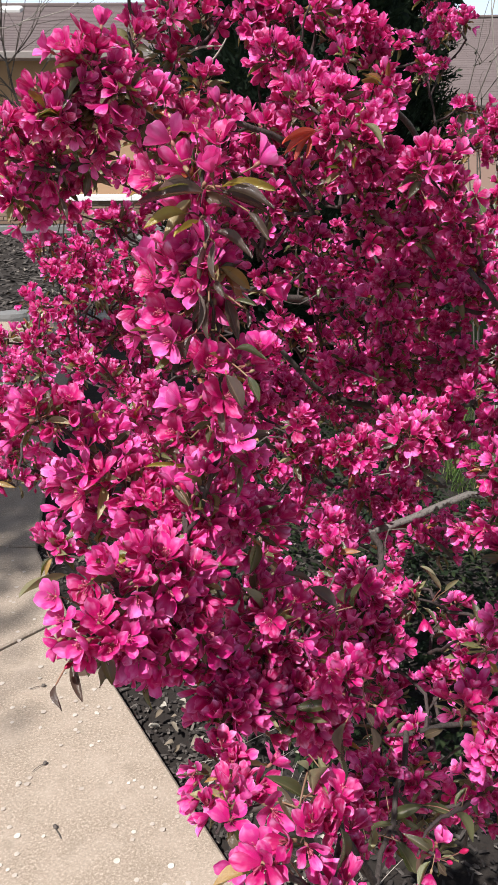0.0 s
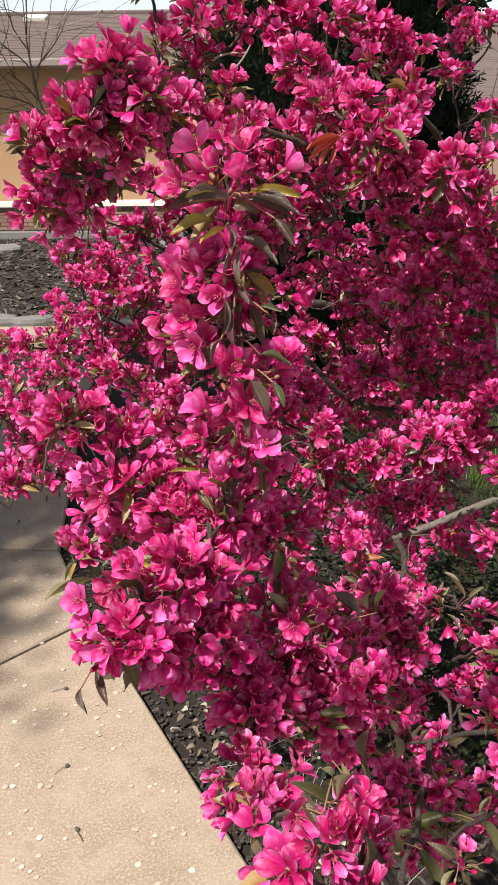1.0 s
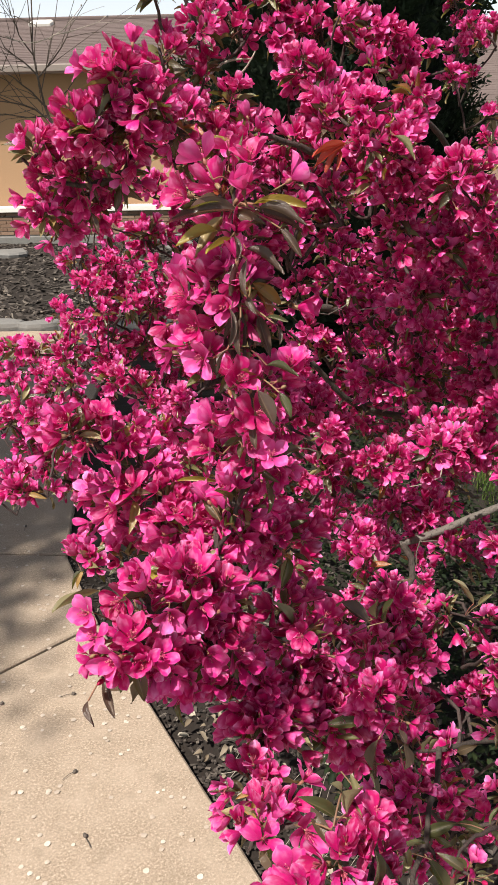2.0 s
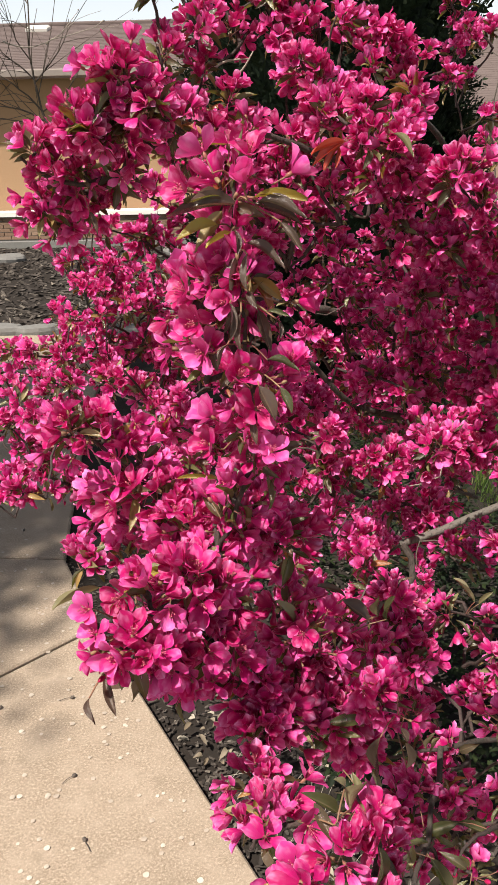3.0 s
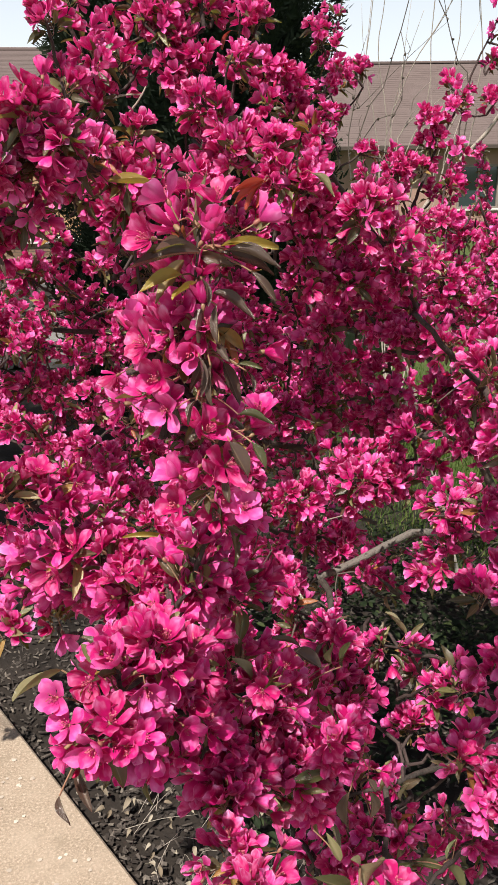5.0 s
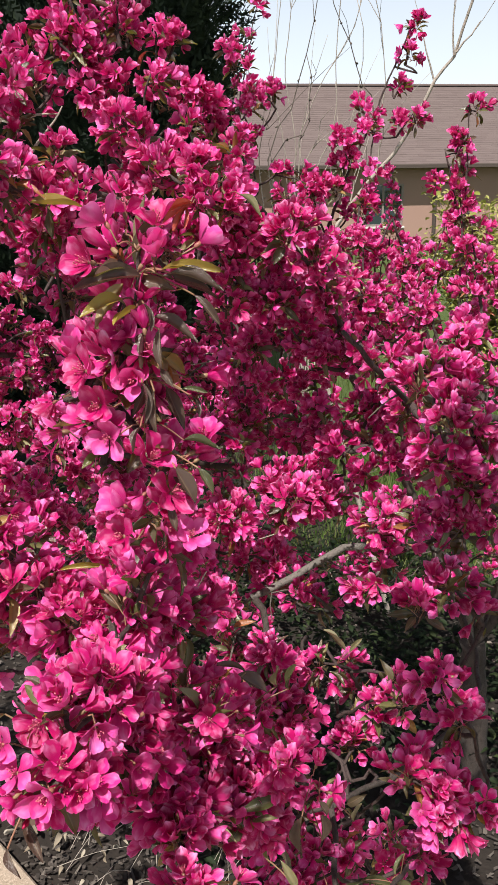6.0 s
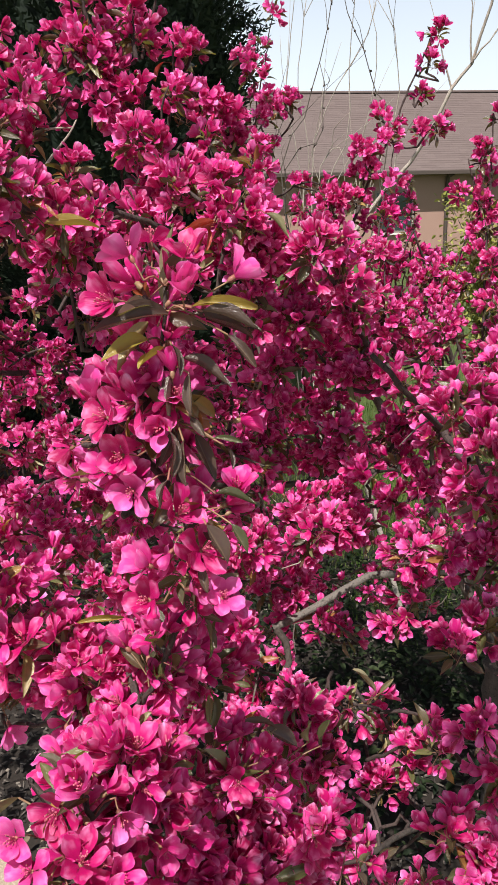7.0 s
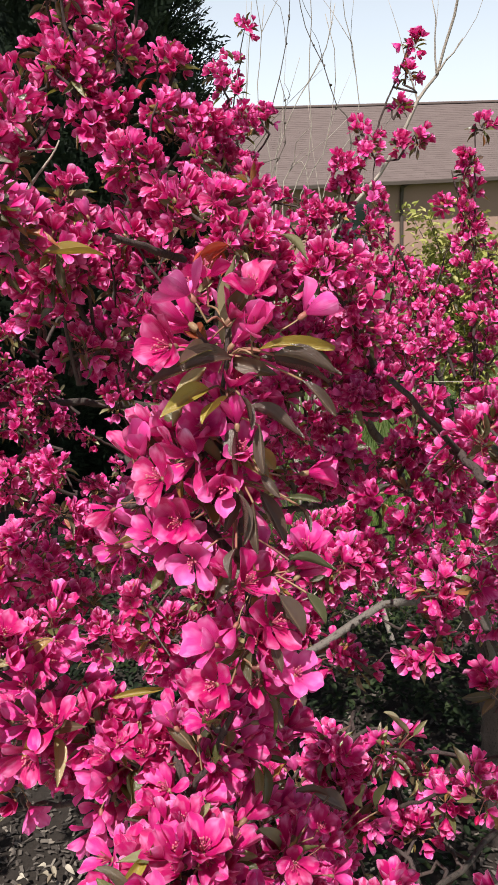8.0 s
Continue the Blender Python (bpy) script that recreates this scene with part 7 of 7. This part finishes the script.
bloom([((0.006, 0.443, 1.543), (-0.32, -0.01, 0.95), 0.74),
       ((-0.003, 0.441, 1.525), (-0.68, -0.64, 0.35), 0.77),
       ((0.030, 0.444, 1.541), (0.02, -0.11, 0.99), 0.74),
       ((0.027, 0.433, 1.528), (0.04, -0.87, 0.49), 0.81),
       ((0.052, 0.445, 1.532), (0.66, -0.43, 0.61), 0.77),
       ((0.018, 0.466, 1.547), (-0.11, 0.11, 0.99), 0.71)])
bloom([((-0.008, 0.456, 1.469), (-0.81, -0.44, 0.39), 0.77),
       ((-0.002, 0.453, 1.451), (-0.59, -0.80, -0.02), 0.74),
       ((0.001, 0.448, 1.435), (-0.49, -0.87, 0.11), 0.74),
       ((0.056, 0.458, 1.462), (0.85, -0.39, 0.36), 0.77),
       ((0.021, 0.446, 1.421), (0.04, -0.93, 0.35), 0.85),
       ((0.031, 0.442, 1.403), (0.23, -0.95, 0.20), 0.81),
       ((0.005, 0.439, 1.400), (-0.57, -0.77, 0.29), 0.77),
       ((0.004, 0.433, 1.385), (-0.68, -0.68, 0.26), 0.74),
       ((0.040, 0.438, 1.378), (0.45, -0.45, 0.77), 0.64),
       ((0.052, 0.451, 1.429), (0.54, -0.50, 0.68), 0.68),
       ((0.011, 0.460, 1.487), (-0.21, -0.97, 0.11), 0.75),
       ((0.036, 0.462, 1.495), (0.47, -0.88, 0.10), 0.66)])
bloom([((-0.046, 0.397, 1.307), (0.13, -0.84, 0.53), 0.77),
       ((-0.064, 0.389, 1.303), (-0.49, -0.72, 0.50), 0.67),
       ((-0.019, 0.397, 1.298), (0.13, -0.93, 0.35), 0.71),
       ((0.008, 0.425, 1.282), (0.33, -0.57, 0.75), 0.71),
       ((-0.037, 0.380, 1.279), (0.03, -0.97, 0.26), 0.74),
       ((-0.058, 0.378, 1.294), (-0.60, -0.72, 0.30), 0.62),
       ((-0.044, 0.372, 1.277), (-0.08, -0.95, -0.20), 0.64),
       ((-0.060, 0.370, 1.287), (-0.70, -0.66, 0.10), 0.60),
       ((-0.020, 0.394, 1.259), (0.23, -0.96, 0.16), 0.67),
       ((0.001, 0.418, 1.254), (0.44, -0.84, 0.32), 0.67)])
bloom([((0.056, 0.303, 1.234), (0.04, -0.77, 0.64), 0.71),
       ((0.049, 0.291, 1.222), (-0.06, -0.85, 0.53), 0.74),
       ((0.091, 0.306, 1.239), (0.43, -0.08, 0.90), 0.67),
       ((0.081, 0.298, 1.231), (0.23, -0.91, 0.34), 0.67),
       ((0.038, 0.284, 1.216), (-0.49, -0.72, 0.50), 0.61)])
bloom([((0.061, 0.513, 1.204), (-0.06, -0.89, 0.44), 0.74),
       ((0.079, 0.520, 1.217), (0.24, -0.33, 0.91), 0.71),
       ((0.104, 0.487, 1.173), (-0.16, -0.84, 0.52), 0.74),
       ((0.130, 0.484, 1.174), (0.33, -0.18, 0.93), 0.71),
       ((0.137, 0.471, 1.159), (0.66, -0.60, 0.45), 0.67),
       ((0.017, 0.570, 1.311), (0.04, -0.90, 0.44), 0.67),
       ((-0.013, 0.555, 1.282), (-0.17, -0.76, 0.62), 0.67),
       ((0.030, 0.555, 1.275), (0.23, -0.94, 0.25), 0.67)])
bloom([((-0.103, 0.532, 1.375), (-0.28, -0.47, 0.84), 0.67),
       ((-0.081, 0.537, 1.371), (0.13, -0.53, 0.84), 0.64),
       ((-0.057, 0.538, 1.362), (0.35, -0.63, 0.69), 0.64),
       ((-0.092, 0.527, 1.351), (-0.06, -0.96, 0.26), 0.67),
       ((-0.113, 0.526, 1.364), (-0.70, -0.49, 0.52), 0.64)])
bloom([((-0.085, 0.715, 1.621), (0.03, -0.28, 0.96), 0.86),
       ((-0.101, 0.713, 1.610), (-0.18, -0.82, 0.54), 0.86),
       ((-0.112, 0.711, 1.608), (-0.73, -0.59, 0.34), 0.82),
       ((-0.071, 0.717, 1.627), (0.23, -0.19, 0.96), 0.82)])
blades(GOLD_LEAF, [((0.012, 0.447, 1.506), (-0.010, 0.435, 1.501), 1.00),
       ((0.019, 0.447, 1.502), (0.005, 0.438, 1.497), 1.10),
       ((0.032, 0.444, 1.520), (0.060, 0.435, 1.519), 0.70),
       ((-0.030, 0.447, 1.297), (-0.046, 0.433, 1.293), 0.90),
       ((-0.029, 0.777, 1.549), (0.014, 0.771, 1.550), 0.70),
       ((-0.032, 0.546, 1.316), (-0.002, 0.542, 1.318), 0.50)])
blades(DARK_LEAF, [((0.023, 0.450, 1.516), (-0.014, 0.437, 1.514), 0.75),
       ((0.032, 0.443, 1.517), (0.058, 0.434, 1.509), 0.74),
       ((0.026, 0.452, 1.492), (0.019, 0.439, 1.472), 0.82),
       ((0.023, 0.455, 1.460), (0.014, 0.442, 1.448), 0.98),
       ((0.033, 0.455, 1.458), (0.040, 0.441, 1.438), 0.90),
       ((0.035, 0.455, 1.414), (0.045, 0.441, 1.398), 0.98),
       ((0.027, 0.450, 1.496), (0.049, 0.440, 1.485), 0.66),
       ((-0.059, 0.391, 1.257), (-0.051, 0.372, 1.245), 0.82),
       ((-0.067, 0.381, 1.249), (-0.061, 0.367, 1.242), 0.82),
       ((-0.078, 0.727, 1.619), (-0.079, 0.720, 1.600), 0.74),
       ((-0.130, 0.778, 1.491), (-0.122, 0.770, 1.471), 0.82),
       ((0.095, 0.543, 1.217), (0.073, 0.542, 1.228), 0.82)])
blades(RED_LEAF, [((0.106, 0.747, 1.547), (0.076, 0.741, 1.530), 0.90),
       ((0.104, 0.745, 1.548), (0.074, 0.738, 1.541), 0.80),
       ((0.103, 0.746, 1.545), (0.087, 0.739, 1.524), 0.90),
       ((0.099, 0.748, 1.544), (0.097, 0.740, 1.526), 0.80),
       ((-0.043, 0.940, 1.657), (-0.055, 0.932, 1.646), 0.90),
       ((0.135, 1.185, 1.730), (0.122, 1.182, 1.707), 1.10)])
blades(PALE_LEAF, [((0.023, 0.456, 1.528), (0.026, 0.454, 1.556), 0.35),
       ((-0.064, 0.418, 1.300), (-0.089, 0.401, 1.300), 0.90),
       ((-0.044, 0.414, 1.285), (-0.033, 0.400, 1.276), 1.00),
       # this leaf is coloured pale to show sunlight on its face
       ((0.146, 0.743, 1.553), (0.164, 0.732, 1.535), 0.90),
       ((0.243, 0.719, 1.104), (0.226, 0.728, 1.129), 1.20),
       ((0.247, 0.717, 1.103), (0.259, 0.714, 1.119), 0.90),
       ((0.101, 0.439, 1.118), (0.093, 0.446, 1.136), 1.00),
       ((0.081, 0.312, 1.230), (0.088, 0.315, 1.245), 1.00),
       ((0.072, 0.306, 1.224), (0.079, 0.310, 1.238), 0.90),
       ((0.142, 0.443, 1.159), (0.146, 0.443, 1.173), 1.10),
       ((-0.008, 0.483, 1.258), (-0.000, 0.486, 1.277), 0.80),
       ((-0.016, 0.474, 1.247), (-0.013, 0.479, 1.266), 0.70),
       ((0.204, 0.514, 1.117), (0.191, 0.515, 1.124), 0.90)])

blades(OLIVE_LEAF, [((0.071, 0.315, 1.231), (0.054, 0.311, 1.248), 0.94),
       ((0.057, 0.315, 1.201), (0.069, 0.311, 1.228), 0.94),
       ((0.088, 0.310, 1.177), (0.066, 0.306, 1.193), 1.22),
       ((0.106, 0.500, 1.136), (0.079, 0.496, 1.137), 1.22),
       ((0.068, 0.500, 1.120), (0.078, 0.496, 1.097), 0.94),
       ((0.172, 0.560, 0.963), (0.200, 0.556, 0.980), 1.15),
       ((0.229, 0.560, 0.970), (0.252, 0.556, 0.938), 0.94),
       ((0.204, 0.570, 0.966), (0.236, 0.566, 0.956), 0.86),
       ((0.176, 0.550, 0.946), (0.196, 0.546, 0.909), 1.08),
       ((0.144, 0.520, 0.985), (0.164, 0.516, 1.002), 1.08),
       ((0.062, 0.320, 1.191), (0.079, 0.316, 1.200), 1.08),
       ((0.127, 0.540, 1.199), (0.131, 0.536, 1.222), 1.08),
       ((0.026, 0.520, 1.189), (0.015, 0.516, 1.205), 1.01),
       ((0.240, 0.560, 0.996), (0.228, 0.556, 0.981), 1.01)])
blades(DARK_LEAF, [((0.141, 0.500, 1.091), (0.140, 0.496, 1.120), 1.20),
       ((0.095, 0.570, 1.198), (0.120, 0.566, 1.181), 1.50),
       ((0.115, 0.470, 1.146), (0.114, 0.466, 1.114), 0.90),
       ((0.062, 0.520, 1.119), (0.050, 0.516, 1.112), 1.50),
       ((0.131, 0.480, 1.146), (0.137, 0.476, 1.136), 1.60),
       ((0.039, 0.500, 1.109), (0.029, 0.496, 1.085), 1.30),
       ((0.014, 0.470, 1.456), (0.016, 0.466, 1.439), 1.30),
       ((0.038, 0.470, 1.403), (0.042, 0.466, 1.390), 1.40),
       ((0.006, 0.470, 1.432), (0.008, 0.466, 1.419), 1.40)])
blades(PALE_LEAF, [((0.077, 0.310, 1.238), (0.083, 0.306, 1.261), 1.20),
       ((0.182, 0.600, 1.020), (0.186, 0.596, 1.039), 1.60),
       ((0.121, 0.550, 1.196), (0.121, 0.546, 1.216), 1.50),
       ((0.054, 0.520, 1.209), (0.042, 0.516, 1.232), 1.30),
       ((0.003, 0.450, 1.248), (-0.010, 0.446, 1.259), 1.40),
       ((-0.011, 0.450, 1.275), (-0.004, 0.446, 1.300), 0.80),
       ((0.074, 0.310, 1.252), (0.069, 0.306, 1.261), 1.50)])
blades(DARK_LEAF, [((0.021, 0.435, 1.505), (0.024, 0.428, 1.493), 1.09),
       ((0.028, 0.435, 1.492), (0.026, 0.428, 1.475), 0.94),
       ((0.028, 0.435, 1.472), (0.033, 0.428, 1.464), 1.17),
       ((0.018, 0.435, 1.466), (0.019, 0.428, 1.447), 0.78),
       ((0.024, 0.435, 1.461), (0.022, 0.428, 1.442), 0.78),
       ((0.016, 0.435, 1.443), (0.011, 0.428, 1.432), 1.17),
       ((0.043, 0.435, 1.457), (0.046, 0.428, 1.448), 1.17),
       ((0.033, 0.435, 1.419), (0.043, 0.428, 1.401), 1.40),
       ((0.046, 0.435, 1.508), (0.057, 0.428, 1.494), 0.86),
       ((0.035, 0.435, 1.519), (0.060, 0.428, 1.512), 0.70),
       ((0.029, 0.435, 1.399), (0.031, 0.428, 1.387), 1.09)])
blades(OLIVE_LEAF, [((0.038, 0.435, 1.434), (0.056, 0.428, 1.431), 0.78),
       ((0.045, 0.435, 1.418), (0.052, 0.428, 1.405), 1.09),
       ((0.038, 0.435, 1.461), (0.050, 0.428, 1.460), 0.78)])

# the crown on the tree's far and right-hand side, out of view, added for its shade
for k in range(26):
    a, lift = trng.uniform(-100, 75), trng.uniform(0.25, 1.0)
    reach = trng.uniform(0.35, 0.75)
    d = np.array([math.cos(radians(a)), math.sin(radians(a)), 0.0])
    foot = np.array([1.02, 1.50, 0.95]) + d * 0.2 + np.array([0, 0, lift * 0.5])
    tip_at = foot + d * reach + np.array([0, 0, lift * 0.75 - 0.2])
    if tip_at[0] < 0.66 * tip_at[1] + 0.30:
        continue
    bough([tuple(foot), tuple((foot + tip_at) / 2 + np.array([0, 0, 0.08])), tuple(tip_at)], 6, 9, 0.03, 0.004, 2)

# the top of the crown, above the view, added for the shade it casts
for k in range(30):
    y = trng.uniform(1.15, 2.3)
    x = trng.uniform(-0.25, 0.42 * y)
    z = 1.80 + 0.26 * y + trng.uniform(0.05, 0.45)
    d = np.array([trng.normal(-0.1, 0.5), trng.normal(-0.1, 0.4), trng.uniform(0.3, 0.8)])
    d = d / np.linalg.norm(d) * trng.uniform(0.15, 0.28)
    bough([(x, y, z), tuple(np.array([x, y, z]) + d * 0.5), tuple(np.array([x, y, z]) + d)], 3, 9, 0.028, 0.003, 3)

# unseen shade sprays added on the right, near the path; the sun falls between them on one bough
SUNLIT_BOUGH = np.array([0.36, 0.73, 1.34])
for k in range(16):
    y = trng.uniform(0.30, 0.75)
    x = 0.66 * y + trng.uniform(0.14, 0.40)
    z = trng.uniform(1.15, 1.60)
    over = np.array([x, y, z]) - SUNLIT_BOUGH
    if np.linalg.norm(over - np.array(sun_dir) * (over @ np.array(sun_dir))) < 0.24:
        continue
    d = np.array([trng.normal(0.2, 0.3), trng.normal(-0.2, 0.4), trng.uniform(0.2, 0.7)])
    d = d / np.linalg.norm(d) * trng.uniform(0.12, 0.2)
    bough([(x, y, z), tuple(np.array([x, y, z]) + d * 0.5), tuple(np.array([x, y, z]) + d)], 3, 9, 0.024, 0.003, 3)

# unseen boughs added over the path as shade, with a gap that lets the sun reach the tip of the near bough
SUNLIT_TIP = np.array([0.022, 0.445, 1.525])


def off_tip(p):
    """How far p lies from the sun's ray to the sunlit tip."""
    over = p - SUNLIT_TIP
    return np.linalg.norm(over - np.array(sun_dir) * (over @ np.array(sun_dir)))


for k in range(14):
    foot = np.array([trng.uniform(0.05, 0.22), trng.uniform(0.0, 0.26), trng.uniform(1.86, 2.06)])
    if off_tip(foot) < 0.12:
        continue
    d = np.array([trng.normal(-0.2, 0.4), trng.normal(-0.2, 0.4), trng.uniform(0.1, 0.4)])
    d = d / np.linalg.norm(d) * 0.12
    bough([tuple(foot), tuple(foot + d * 0.5), tuple(foot + d)], 3, 9, 0.022, 0.0022, 4)

# unseen boughs added sunward of the low right-hand boughs to shade them
for k in range(13):
    below = np.array([trng.uniform(0.20, 0.36), trng.uniform(0.55, 0.78), trng.uniform(0.88, 1.08)])
    foot = below + np.array(sun_dir) * trng.uniform(0.88, 1.10)
    if off_tip(foot) < 0.13:
        continue
    d = np.array([trng.normal(0.1, 0.4), trng.normal(-0.1, 0.4), trng.uniform(0.1, 0.4)])
    d = d / np.linalg.norm(d) * 0.11
    bough([tuple(foot), tuple(foot + d * 0.5), tuple(foot + d)], 3, 9, 0.022, 0.0022, 4)

# the rear of the crown, behind the flowering front
for k in range(76):
    y = trng.uniform(1.30, 2.0)
    x = trng.uniform(-0.22, 0.62 * y)
    top = 1.46 if x < 0.30 * y else 1.30 - 0.10 * (y - 1.3)
    z = trng.uniform(0.62, top - 0.08)
    d = np.array([trng.normal(-0.3, 0.6), trng.normal(-0.2, 0.3), trng.uniform(0.0, 0.5)])
    d = d / np.linalg.norm(d) * trng.uniform(0.12, 0.24)
    tip_at = np.array([x, y, z]) + d
    tip_at[2] = min(tip_at[2], top)
    bough([(x, y, z), tuple(np.array([x, y, z]) + d * 0.5 + np.array([0, 0, 0.02])), tuple(tip_at)], 4, 9, 0.028, 0.003, 3)

# fine bare twigs inside the crown
WOOD = np.concatenate(JOINTS)
WOOD = WOOD[(WOOD[:, 1] > 0.78) & (WOOD[:, 1] < 1.4) & (WOOD[:, 2] < 1.36) & (WOOD[:, 0] > 0.02)]
for k in range(110):
    a = WOOD[trng.integers(len(WOOD))]
    d = trng.normal(0, 1, 3) * np.array([1.0, 0.6, 0.6]) + np.array([-0.2, -0.5, 0.1])
    d = d / np.linalg.norm(d) * trng.uniform(0.04, 0.09)
    q = spline([tuple(a), tuple(a + d * 0.5 + trng.normal(0, 0.012, 3)), tuple(a + d + trng.normal(0, 0.015, 3))], 0.02)
    part("twig", shifted(tube(q, np.linspace(0.0014, 0.0006, len(q)), 5, 0, 0.15, trng), TRUNK_AT), [PALE_BARK if k % 5 == 0 else DARK_TWIG], crabapple, smooth=True)

for pts in ([(-0.060, 1.120, 1.606), (-0.033, 1.120, 1.637), (-0.012, 1.120, 1.647), (0.015, 1.120, 1.648)],
            [(-0.024, 1.120, 1.602), (-0.009, 1.120, 1.621), (0.009, 1.120, 1.641), (0.019, 1.120, 1.657)]):
    q = spline(pts, 0.02)
    part("twig", shifted(tube(q, np.linspace(0.0022, 0.0010, len(q)), 5, 0, 0.2, trng), TRUNK_AT), [PALE_BARK], crabapple, smooth=True)

blossom = part("blossom", shifted(back_bank.template(), TRUNK_AT), FLOWER_MATS + [LEAF], crabapple, kind="stuff", smooth=True)


# ---- fallen petals ----
def build_fallen():
    r = np.random.default_rng(13)
    bank = Bank()
    p = sheet(lambda u, v: (u * 0.0062 * np.sqrt(np.maximum(0.05, 1 - (2 * v - 1) ** 2)), 0.0125 * v, 0.0006 * np.sin(3 * v + u)), 4, 6)
    for _ in range(620):
        y = 0.9 + 4.0 * r.random() ** 1.3
        x = max(edge_x(y), -1.25) - 0.02 - 1.1 * r.random() ** 1.2
        bank.add(p, pose(x, y, 0.0022, r.uniform(-3, 6), r.uniform(-5, 5), r.uniform(0, 360)) @ Matrix.Scale(r.uniform(0.7, 1.25), 4))
    n = Nodes("faded_petal")
    tone = n.ramp(n.random(), (0.0, (0.38, 0.31, 0.25)), (0.7, (0.47, 0.40, 0.33)), (1.0, (0.56, 0.49, 0.41)))
    tagged(new("fallen_petals", bank.mesh("fallen_petals", [n.finish(tone, 0.6)])), "pale fallen petals scattered over the concrete", "petals", kind="stuff")
    for k, (x, y) in enumerate(((-0.58, 1.98), (-0.50, 1.66), (-0.78, 1.93), (-1.05, 3.1), (-0.42, 1.45))):
        b2 = Bank()
        b2.add(tube(spline([(0, 0, 0.004), (-0.014, -0.006, 0.006), (-0.03, -0.014, 0.003)], 0.006), 0.0009, 5))
        b2.add(tube([(0.0, 0, 0.002), (0.003, 0, 0.005), (0.009, 0.002, 0.005), (0.012, 0.002, 0.003)], [0.0015, 0.005, 0.0048, 0.001], 7))
        ob = tagged(new("withered_bud", b2.mesh("withered_bud", [DARK_TWIG])), "shrivelled dark bud with stalk lying on concrete", "bud", "withered buds on the walk")
        ob.matrix_world = pose(x, y, 0.001, 0, 0, 25 * k)


build_fallen()
